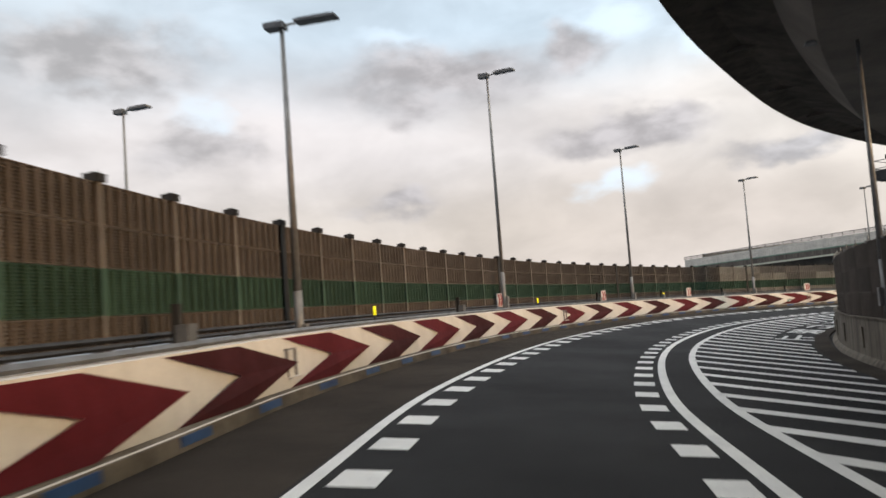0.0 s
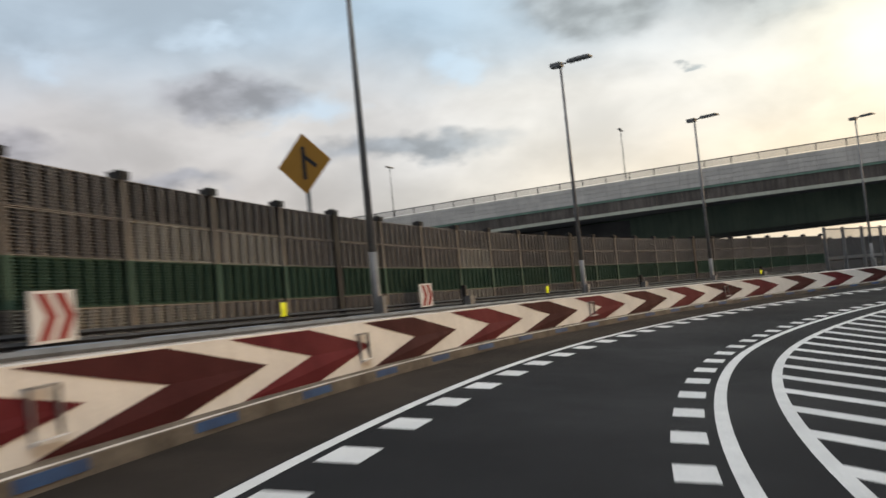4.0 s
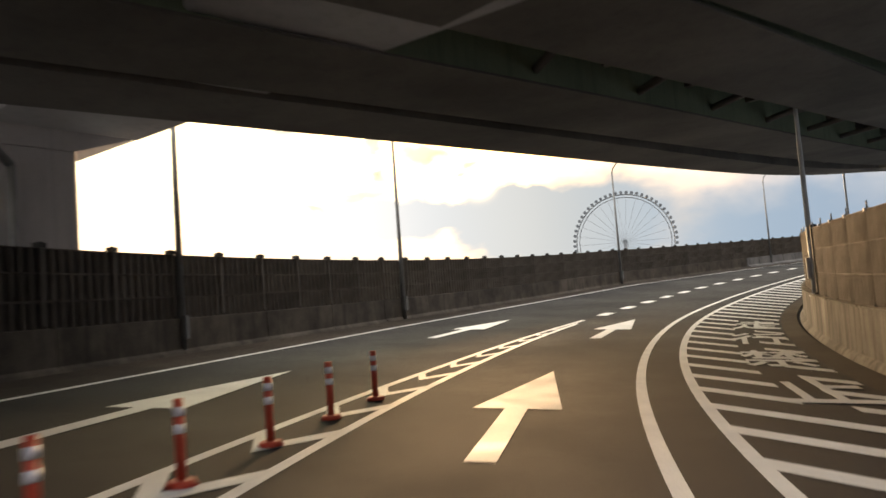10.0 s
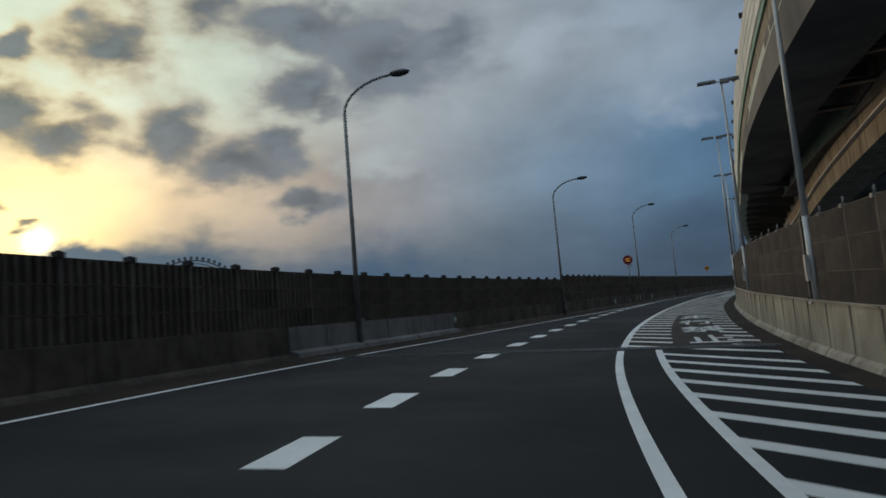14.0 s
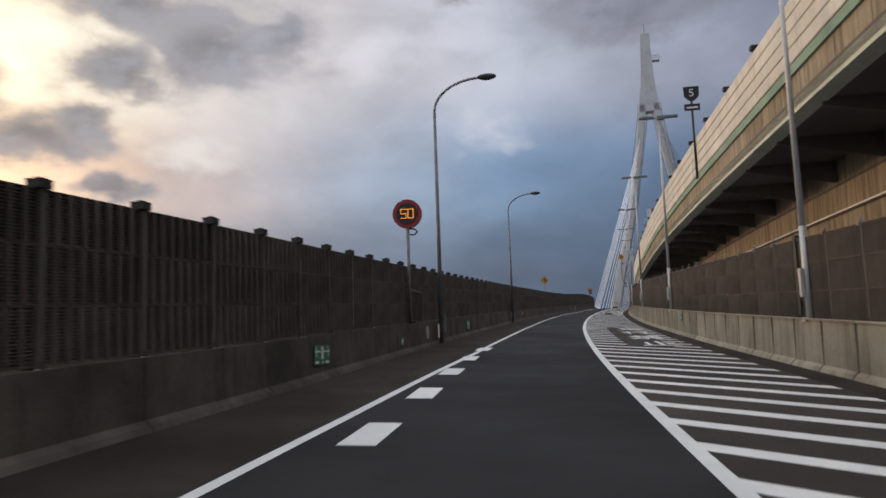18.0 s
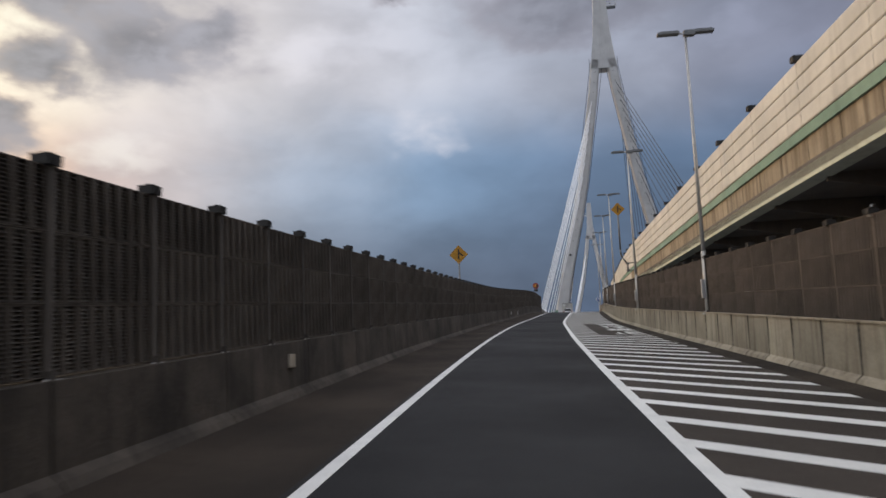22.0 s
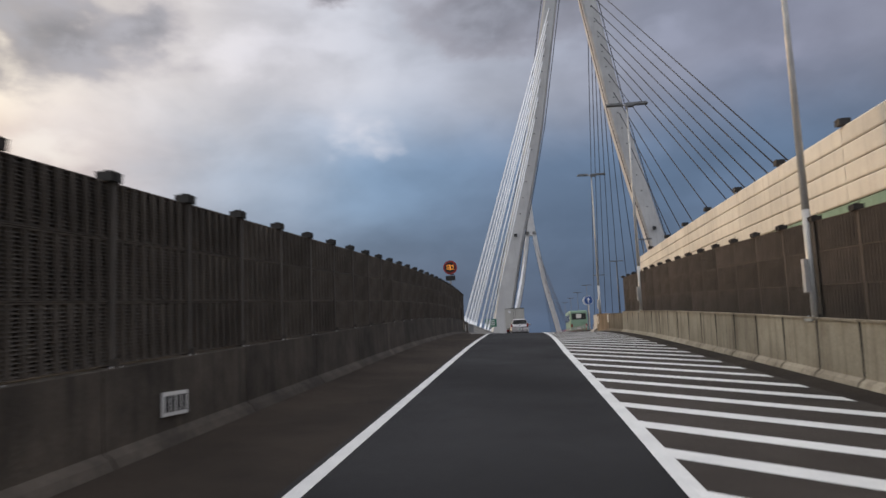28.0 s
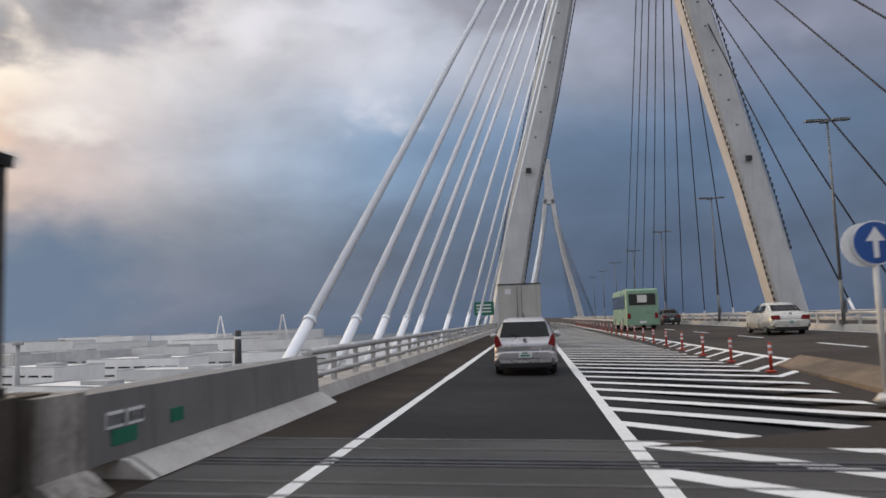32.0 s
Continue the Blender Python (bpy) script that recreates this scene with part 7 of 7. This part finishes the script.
# ---- vehicles ----
def wheel(name, parent, x, y, r, w):
    """A wheel whose axle runs along y."""
    bm = bmesh.new()
    rod(bm, (x, y - w / 2, r), (x, y + w / 2, r), r, r, 24)
    bmesh.ops.bevel(bm, geom=[e for e in bm.edges if len(e.link_faces) == 2 and abs(e.verts[0].co.y - e.verts[1].co.y) < 1e-5], offset=0.03, segments=2, affect="EDGES")
    tyre = part("wheel", bm, RUBBER, parent)
    bm = bmesh.new()
    rod(bm, (x, y - w / 2 - 0.012, r), (x, y + w / 2 + 0.012, r), r * 0.62, r * 0.62, 18)
    part("rim", bm, DULL_ZINC, tyre)


def loft(rings, bm=None, mat=0, smooth=True):
    bm = bm or bmesh.new()
    rows = [[bm.verts.new(c) for c in ring] for ring in rings]
    k = len(rows[0])
    for a, b in zip(rows, rows[1:]):
        for j in range(k):
            f = bm.faces.new((a[j], a[(j + 1) % k], b[(j + 1) % k], b[j]))
            f.smooth, f.material_index = smooth, mat
    bm.faces.new(rows[0]).material_index = mat
    bm.faces.new(rows[-1][::-1]).material_index = mat
    return bm


def car_ring(x, w, z0, zb, wt, zt):
    """One cross-section of a car at x: half width w from z0 up to the belt zb, then in to half width wt at the roof zt."""
    pts = [(-w * 0.9, z0), (-w, z0 + 0.12), (-w * 1.0, (z0 + zb) / 2), (-w * 0.97, zb), (-wt, zt - 0.06), (-wt * 0.86, zt), (wt * 0.86, zt), (wt, zt - 0.06), (w * 0.97, zb), (w, (z0 + zb) / 2), (w, z0 + 0.12), (w * 0.9, z0)]
    return [(x, y, z) for y, z in pts]


def car_paint(name, c, metal=0.6):
    return material(name, c, tuple(v * 0.9 for v in c), 0.28, metal, scale=0.8, fine=60, bump=0.0, speck=0.04)


def build_car(name, label, paint, m, length=3.75, width=1.66, height=1.5, hatch=True):
    """A car that looks along +x; its rear end is at x = 0."""
    root = thing(name, label, "car", at=m)
    w = width / 2
    L, H = length, height
    if hatch:
        prof = [(0.02, 0.86, 0.62, 0.95, 0.80, 0.97), (0.10, 0.95, 0.34, 0.94, 0.78, 1.0), (0.32, 0.99, 0.28, 1.0, 0.70, 1.38), (0.62, 1.0, 0.24, 1.0, 0.68, H), (1.5, 1.0, 0.2, 0.98, 0.68, H + 0.01), (2.2, 1.0, 0.2, 0.96, 0.66, H - 0.06), (2.85, 0.99, 0.2, 0.94, 0.72, 1.0), (3.45, 0.93, 0.24, 0.8, 0.76, 0.84), (L, 0.72, 0.36, 0.6, 0.6, 0.66)]
    else:
        prof = [(0.02, 0.86, 0.5, 0.82, 0.8, 0.86), (0.12, 0.95, 0.3, 0.9, 0.82, 0.98), (0.75, 0.99, 0.24, 0.92, 0.74, 1.02), (1.35, 1.0, 0.22, 0.94, 0.66, H - 0.03), (2.2, 1.0, 0.2, 0.93, 0.66, H), (2.75, 1.0, 0.2, 0.92, 0.68, H - 0.12), (3.45, 0.99, 0.2, 0.9, 0.76, 0.95), (4.1, 0.93, 0.24, 0.78, 0.76, 0.82), (L, 0.74, 0.36, 0.6, 0.6, 0.64)]
    rings = [car_ring(x, w * a, z0, zb, w * t, zt) for x, a, z0, zb, t, zt in prof]
    bm = loft(rings)
    bm.normal_update()
    bmesh.ops.bevel(bm, geom=[e for e in bm.edges if len(e.link_faces) == 2 and e.calc_face_angle(0.0) > 0.35], offset=0.035, segments=3, affect="EDGES", clamp_overlap=True)
    for f in bm.faces:
        f.smooth = True
    part("body", bm, paint, root)
    # rear window, side windows
    if hatch:
        back = [(0.09, 0.79, 1.0), (0.30, 0.67, 1.395)]
    else:
        back = [(0.74, 0.66, 1.03), (1.28, 0.58, H - 0.09)]
    (x0, k0, z0), (x1, k1, z1) = back
    bm = bmesh.new()
    e = 0.022
    v = [(x0 - e, -w * k0, z0), (x0 - e, w * k0, z0), (x1 - e, w * k1, z1), (x1 - e, -w * k1, z1)]
    bm.faces.new([bm.verts.new(c) for c in v])
    bmesh.ops.solidify(bm, geom=bm.faces[:], thickness=0.015)
    rear = part("rear_window", bm, GLASS, root)
    bm = bmesh.new()
    rod(bm, (x0 - 0.06, -0.02, z0 + 0.03), (x0 - 0.02, 0.35, z0 + 0.09), 0.012, 0.008, 6)
    part("wiper", bm, BLACK, rear)
    for sgn in (-1, 1):
        for a, b in (((0.62, 1.42), (1.5, 2.55)) if hatch else ((1.15, 1.95), (2.03, 3.0))):
            bm = bmesh.new()
            v = [(a, sgn * (w * 0.985), 1.0), (b, sgn * (w * 0.985), 0.98), (b - (0.42 if b > 2.2 else 0.05), sgn * (w * 0.74), H - 0.13), (a + 0.14, sgn * (w * 0.74), H - 0.12)]
            bm.faces.new([bm.verts.new(c) for c in v])
            bmesh.ops.solidify(bm, geom=bm.faces[:], thickness=0.02)
            part("side_window", bm, GLASS, root)
        bm = bmesh.new()
        if hatch:
            plate(bm, [(sgn * w * 0.72, 0.8), (sgn * w * 0.93, 0.74), (sgn * w * 0.96, 0.93), (sgn * w * 0.9, 1.08), (sgn * w * 0.82, 1.02)], -0.06, 0.02, m=Matrix.Translation((0.07, 0, 0)) @ Matrix.Rotation(-math.pi / 2, 4, "Z") @ Matrix.Diagonal((-1, 1, 1, 1)))
        else:
            plate(bm, [(sgn * w * 0.5, 0.66), (sgn * w * 0.93, 0.66), (sgn * w * 0.95, 0.84), (sgn * w * 0.55, 0.84)], -0.06, 0.02, m=Matrix.Translation((0.05, 0, 0)) @ Matrix.Rotation(-math.pi / 2, 4, "Z") @ Matrix.Diagonal((-1, 1, 1, 1)))
        part("tail_light", bm, TAIL_RED, root, "dark red tail light")
        bm = bmesh.new()
        bmesh.ops.create_uvsphere(bm, u_segments=10, v_segments=6, radius=0.1)
        bmesh.ops.scale(bm, vec=(0.7, 1.1, 0.75), verts=bm.verts)
        bmesh.ops.translate(bm, vec=(2.5 if hatch else 3.0, sgn * (w + 0.1), 1.0), verts=bm.verts)
        part("wing_mirror", bm, paint, root)
        for x in ((0.68, L - 0.72) if hatch else (0.95, L - 0.85)):
            wheel("wheel", root, x, sgn * (w - 0.11), 0.29, 0.17)
    bm = bmesh.new()
    rings = [car_ring(x, w * a, z0, z1 - 0.1, w * a * 0.98, z1) for x, a, z0, z1 in ((-0.06, 0.86, 0.34, 0.60), (0.02, 0.97, 0.27, 0.64), (0.22, 1.01, 0.25, 0.62))]
    bumper = part("bumper", loft(rings), paint, root)
    bm = bmesh.new()
    box(bm, -0.05, 0.1, -w * 0.8, w * 0.8, 0.22, 0.335)
    part("bumper_skirt", bm, BLACK, bumper, "dark lower edge of the bumper")
    if hatch:
        for q in (-1, 1):
            bm = bmesh.new()
            rod(bm, (0.03, q * w * 0.7, 0.66), (0.1, q * w * 0.7, 0.99), 0.007, 0.007, 5)
            part("tailgate_seam", bm, BLACK, root)
    bm = bmesh.new()
    box(bm, -0.075, -0.055, -0.165, 0.165, 0.47, 0.62)
    plate_ob = part("number_plate", bm, SIGN_WHITE, root, "white number plate")
    bm = bmesh.new()
    box(bm, -0.08, -0.0755, -0.12, 0.12, 0.50, 0.545)
    box(bm, -0.08, -0.0755, -0.06, 0.08, 0.57, 0.6)
    part("bar", bm, SIGN_GREEN, plate_ob)
    bm = bmesh.new()
    rod(bm, (0.02, 0, 0.92), (0.0, 0, 0.92), 0.045, 0.045, 12)
    part("badge", bm, DULL_ZINC, root)
    bm = bmesh.new()
    box(bm, 0.1, L - 0.3, -w * 0.86, w * 0.86, 0.16, 0.3)
    part("underbody", bm, BLACK, root)
    if hatch:
        bm = bmesh.new()
        rod(bm, (0.75, 0, H), (0.6, 0, H + 0.12), 0.012, 0.006, 6)
        part("aerial", bm, BLACK, root)
    return root


def build_truck(m):
    root = thing("box_truck", "pale grey box truck with a closed two-leaf rear door", "truck", at=m)
    bm = bmesh.new()
    box(bm, 0.0, 5.4, -1.08, 1.08, 0.95, 3.2)
    bmesh.ops.bevel(bm, geom=bm.edges[:], offset=0.04, segments=2, affect="EDGES")
    part("box_body", bm, TRUCK_GREY, root)
    for y in (-1.03, 0.01):
        bm = bmesh.new()
        box(bm, -0.03, -0.002, y, y + 1.02, 1.0, 3.12)
        leaf = part("rear_door", bm, TRUCK_GREY, root)
        bm = bmesh.new()
        x = y + (0.92 if y < 0 else 0.1)
        rod(bm, (-0.05, x, 1.0), (-0.05, x, 3.1), 0.018, 0.018, 8)
        part("lock_rod", bm, DULL_ZINC, leaf)
    bm = bmesh.new()
    box(bm, -0.036, -0.031, 0.42, 0.72, 2.72, 2.98)
    part("notice", bm, SIGN_WHITE, root)
    bm = bmesh.new()
    box(bm, -0.05, 5.45, -1.1, 1.1, 3.2, 3.24)
    part("roof_edge", bm, DARK_STEEL, root)
    bm = bmesh.new()
    box(bm, 0.1, 7.0, -0.45, 0.45, 0.6, 0.95)
    part("chassis", bm, BLACK, root)
    bm = bmesh.new()
    box(bm, 0.0, 0.12, -1.0, 1.0, 0.45, 0.62)
    part("bumper", bm, DARK_STEEL, root)
    for y in (-0.85, 0.85):
        bm = bmesh.new()
        box(bm, -0.02, 0.02, y - 0.16, y + 0.16, 0.68, 0.82)
        part("tail_light", bm, TAIL_RED, root)
        for x in (1.3, 6.1):
            wheel("wheel", root, x, y, 0.42, 0.28)
    bm = bmesh.new()
    rings = [[(x, -w, 0.6), (x, w, 0.6), (x, w, z), (x, w * 0.95, z + 0.12), (x, -w * 0.95, z + 0.12), (x, -w, z)] for x, w, z in ((5.6, 0.98, 2.2), (6.6, 1.0, 2.2), (7.1, 0.98, 1.5), (7.2, 0.95, 1.0))]
    part("cab", loft(rings, smooth=False), TRUCK_GREY, root)


def build_bus(m):
    root = thing("coach", "pale green coach with dark windows", "bus", at=m)
    rings = []
    for x, k, zt in ((0.0, 0.94, 2.95), (0.12, 1.0, 3.08), (9.2, 1.0, 3.08), (9.4, 0.95, 2.9)):
        w = 1.22 * k
        rings.append([(x, -w, 0.35), (x, w, 0.35), (x, w, 2.75), (x, w * 0.93, zt), (x, -w * 0.93, zt), (x, -w, 2.75)])
    part("body", loft(rings, smooth=False), BUS_GREEN, root)
    bm = bmesh.new()
    box(bm, -0.02, 0.05, -0.98, 0.98, 1.85, 2.7)
    pane = part("rear_window", bm, GLASS, root)
    bm = bmesh.new()
    box(bm, -0.03, -0.0205, -0.35, 0.35, 2.05, 2.6)
    part("blind", bm, CREAM, pane)
    for y in (-1.235, 1.235):
        for i in range(6):
            bm = bmesh.new()
            box(bm, 0.5 + i * 1.45, 1.85 + i * 1.45, y - 0.012, y + 0.012, 1.6, 2.6)
            part("side_window", bm, GLASS, root)
    for y in (-1.0, 1.0):
        bm = bmesh.new()
        box(bm, -0.03, 0.02, y - 0.12, y + 0.12, 0.85, 1.25)
        part("tail_light", bm, TAIL_RED, root)
        for x in (2.2, 7.6):
            wheel("wheel", root, x, y * 1.08, 0.48, 0.28)
    bm = bmesh.new()
    box(bm, -0.06, 0.1, -1.18, 1.18, 0.38, 0.75)
    part("bumper", bm, BUS_GREEN, root)
    bm = bmesh.new()
    box(bm, -0.065, -0.0605, -0.25, 0.25, 0.5, 0.66)
    part("number_plate", bm, SIGN_WHITE, root)


TAIL_RED = material("tail_light_red", (0.22, 0.012, 0.012), (0.16, 0.01, 0.01), 0.2, bump=0.0)
SHEET_GREY = material("weathered_sheet", (0.2, 0.2, 0.205), (0.13, 0.13, 0.135), 0.6, 0.2, scale=0.8, fine=20, bump=0.1, streaks=0.7, speck=0.15, vary=0.2)
TRUCK_GREY = material("truck_sheet", (0.5, 0.49, 0.46), (0.42, 0.41, 0.385), 0.5, 0.2, scale=0.8, bump=0.03, streaks=0.25)
BUS_GREEN = material("coach_paint", (0.24, 0.37, 0.27), (0.21, 0.33, 0.24), 0.3, 0.1, scale=0.5, bump=0.0, speck=0.04)


def add_vehicles():
    silver = car_paint("silver_paint", (0.46, 0.45, 0.465))
    build_car("hatchback", "silver hatchback with dark rear window driving up the ramp", silver, upright(445.9, -0.26, 0.0))
    build_truck(upright(464.6, -0.68, 0.0))
    lift = lambda lat: bridge_rise(lat) + 0.01
    build_bus(upright(484.0, 8.1, lift(8.1)))
    build_car("saloon", "silver-white saloon car on the main carriageway", car_paint("pearl_paint", (0.62, 0.6, 0.56), 0.3), upright(460.5, 11.1, lift(11.1)), 4.5, 1.7, 1.42, False)
    build_car("saloon", "dark grey car on the main carriageway", car_paint("dark_paint", (0.05, 0.05, 0.055), 0.3), upright(496.0, 12.3, lift(12.3)), 4.4, 1.7, 1.45, False)
    build_car("saloon", "white car far ahead on the bridge", car_paint("white_paint", (0.7, 0.7, 0.7), 0.0), upright(540.0, -0.4, 0.0), 4.4, 1.7, 1.5, False)


# ---- distance ----
def build_wheel():
    c = Vector((621, -547, 50))
    view = (Vector((109.4, 35.5, 0)) - Vector((c.x, c.y, 0))).normalized()
    m = Matrix.Translation(c) @ Matrix.Rotation(math.atan2(view.y, view.x) - math.pi / 2, 4, "Z")
    root = thing("ferris_wheel", "large ferris wheel far across the harbour, coloured as a hazy silhouette", "ferris wheel", at=m)
    R = 48.0
    n = 60
    ring = [(R * math.cos(2 * math.pi * i / n), R * math.sin(2 * math.pi * i / n)) for i in range(n)]
    for k, y in ((1.0, 1.5), (1.0, -1.5), (0.94, 0.0)):
        bm = bmesh.new()
        pipe(bm, [(x * k, y, z * k) for x, z in ring + ring[:1]], 0.45, 6)
        part("rim", bm, HAZE_BLUE, root)
    bm = bmesh.new()
    for x, z in ring[::2]:
        rod(bm, (0, 0, 0), (x * 0.94, 0, z * 0.94), 0.12, 0.12, 4, caps=False)
    part("spokes", bm, HAZE_BLUE, root)
    bm = bmesh.new()
    rod(bm, (0, -3, 0), (0, 3, 0), 2.2, 2.2, 16)
    part("hub", bm, HAZE_BLUE, root)
    for i, (x, z) in enumerate(ring):
        bm = bmesh.new()
        rod(bm, (x * 1.045, -1.2, z * 1.045), (x * 1.045, 1.2, z * 1.045), 1.6, 1.6, 8)
        part("gondola", bm, HAZE_BLUE, root)
    for x in (-20, 20):
        for y in (-6, 6):
            bm = bmesh.new()
            rod(bm, (x, y, -100), (0, y * 0.4, 0), 1.0, 0.8, 8)
            part("leg", bm, HAZE_BLUE, root)


def city_block(x, y, w, d, h, turn, mat, floors, windows):
    root = thing("warehouse", "pale flat-roofed harbour warehouse", "building", "harbour buildings", at=Matrix.Translation((x, y, -50)) @ Matrix.Rotation(turn, 4, "Z"))
    bm = bmesh.new()
    box(bm, -w / 2, w / 2, -d / 2, d / 2, 0, h)
    part("wall", bm, mat, root)
    bm = bmesh.new()
    for x0, x1, y0, y1 in ((-w / 2, w / 2, -d / 2, -d / 2 + 0.5), (-w / 2, w / 2, d / 2 - 0.5, d / 2), (-w / 2, -w / 2 + 0.5, -d / 2, d / 2), (w / 2 - 0.5, w / 2, -d / 2, d / 2)):
        box(bm, x0, x1, y0, y1, h, h + 1.0)
    box(bm, -w * 0.2, w * 0.05, -d * 0.15, d * 0.15, h, h + 3.2)
    part("roof", bm, CITY_GREY, root)
    for f in range(floors):
        z = 2.0 + f * (h - 3) / max(1, floors)
        for i in range(windows):
            x = -w / 2 + w * (i + 0.5) / windows
            bm = bmesh.new()
            box(bm, x - w / windows * 0.38, x + w / windows * 0.38, d / 2 + 0.01, d / 2 + 0.2, z, z + 1.8)
            part("window", bm, GLASS, root)


def build_city():
    eye = Vector((133, -232, 0))
    rng = random.Random(5)

    def spot(ang, dist):
        return eye.x + math.sin(ang) * dist, eye.y - math.cos(ang) * dist
    quay = thing("quay", "grey reclaimed quay land in the harbour", "land", kind="structure")
    bm = bmesh.new()
    for k, (x, y, w, d) in enumerate(((380, -650, 520, 700), (560, -1100, 900, 600), (900, -2100, 2000, 1400))):
        box(bm, x - w / 2, x + w / 2, y - d / 2, y + d / 2, -51, -49.4 - 0.2 * k)
    part("sheet", bm, CITY_GREY, quay)
    for ang, dist, w, d, h, fl, wi in ((0.50, 330, 70, 40, 15, 2, 4), (0.42, 390, 60, 46, 16, 2, 4), (0.36, 470, 80, 40, 18, 2, 5), (0.30, 520, 60, 40, 21, 2, 4), (0.25, 600, 90, 40, 17, 1, 6), (0.55, 520, 60, 50, 25, 3, 4), (0.45, 640, 120, 50, 22, 2, 6), (0.33, 760, 150, 50, 24, 2, 7), (0.22, 820, 110, 50, 22, 2, 6), (0.60, 420, 80, 50, 17, 2, 5), (0.39, 950, 120, 60, 30, 3, 6), (0.27, 1100, 160, 60, 27, 2, 7), (0.5, 900, 100, 60, 28, 3, 5), (0.17, 700, 70, 40, 18, 2, 4), (0.47, 480, 46, 30, 22, 3, 3), (0.40, 560, 50, 34, 24, 3, 3), (0.31, 640, 44, 34, 26, 3, 3), (0.24, 980, 90, 40, 30, 2, 4), (0.53, 1150, 120, 50, 36, 2, 4), (0.47, 1300, 160, 60, 34, 2, 4), (0.42, 1450, 140, 60, 42, 2, 4), (0.36, 1250, 120, 60, 36, 2, 4), (0.31, 1500, 180, 60, 40, 2, 4), (0.26, 1650, 160, 60, 44, 2, 4), (0.20, 1400, 150, 60, 36, 2, 4), (0.58, 1500, 160, 60, 44, 2, 4), (0.5, 1750, 190, 60, 46, 2, 4), (0.34, 1900, 200, 60, 48, 2, 4), (0.44, 2000, 220, 60, 50, 2, 4), (0.23, 2100, 220, 60, 50, 2, 4)):
        x, y = spot(ang, dist)
        city_block(x, y, w, d, h, -ang + rng.uniform(-0.3, 0.3) + math.pi * 0.0, CITY_WHITE if rng.random() < 0.7 else CITY_GREY, fl, wi)
    root = thing("chimney", "dark banded chimney far across the harbour", "chimney", at=Matrix.Translation((*spot(0.284, 900), -50)))
    bm = bmesh.new()
    rod(bm, (0, 0, 0), (0, 0, 58), 4.2, 3.6, 16)
    part("shaft", bm, DARK_STEEL, root)
    bm = bmesh.new()
    rod(bm, (0, 0, 48), (0, 0, 51), 3.95, 3.9, 16)
    part("band", bm, CITY_WHITE, root)
    x, y = spot(0.53, 800)
    root = thing("observation_tower", "slim tower with a wide head far across the harbour", "tower", at=Matrix.Translation((x, y, -50)))
    bm = bmesh.new()
    rod(bm, (0, 0, 0), (0, 0, 52), 2.2, 1.8, 12)
    part("shaft", bm, CITY_GREY, root)
    bm = bmesh.new()
    rod(bm, (0, 0, 52), (0, 0, 56), 4.5, 5.5, 16)
    part("head", bm, CITY_GREY, root)
    for ang in (0.305, 0.228):
        x, y = spot(ang, 1500)
        root = thing("far_bridge_tower", "small white A-shaped bridge tower far away", "bridge tower", at=Matrix.Translation((x, y, -50)))
        for sgn in (-1, 1):
            bm = bmesh.new()
            rod(bm, (sgn * 16, 0, 0), (sgn * 1.0, 0, 84), 2.0, 1.4, 8)
            part("leg", bm, CITY_WHITE, root)
        bm = bmesh.new()
        box(bm, -60, 60, -5, 5, 8, 10.5)
        part("deck", bm, CITY_GREY, root)


build_overpass()
build_portal()
build_upper_ramp()
build_camera_platform()
add_cables(*build_tower())
build_bridge_edges()
add_posts()
add_delineators()
add_signs()
add_vehicles()
build_wheel()
build_city()

add_markings()
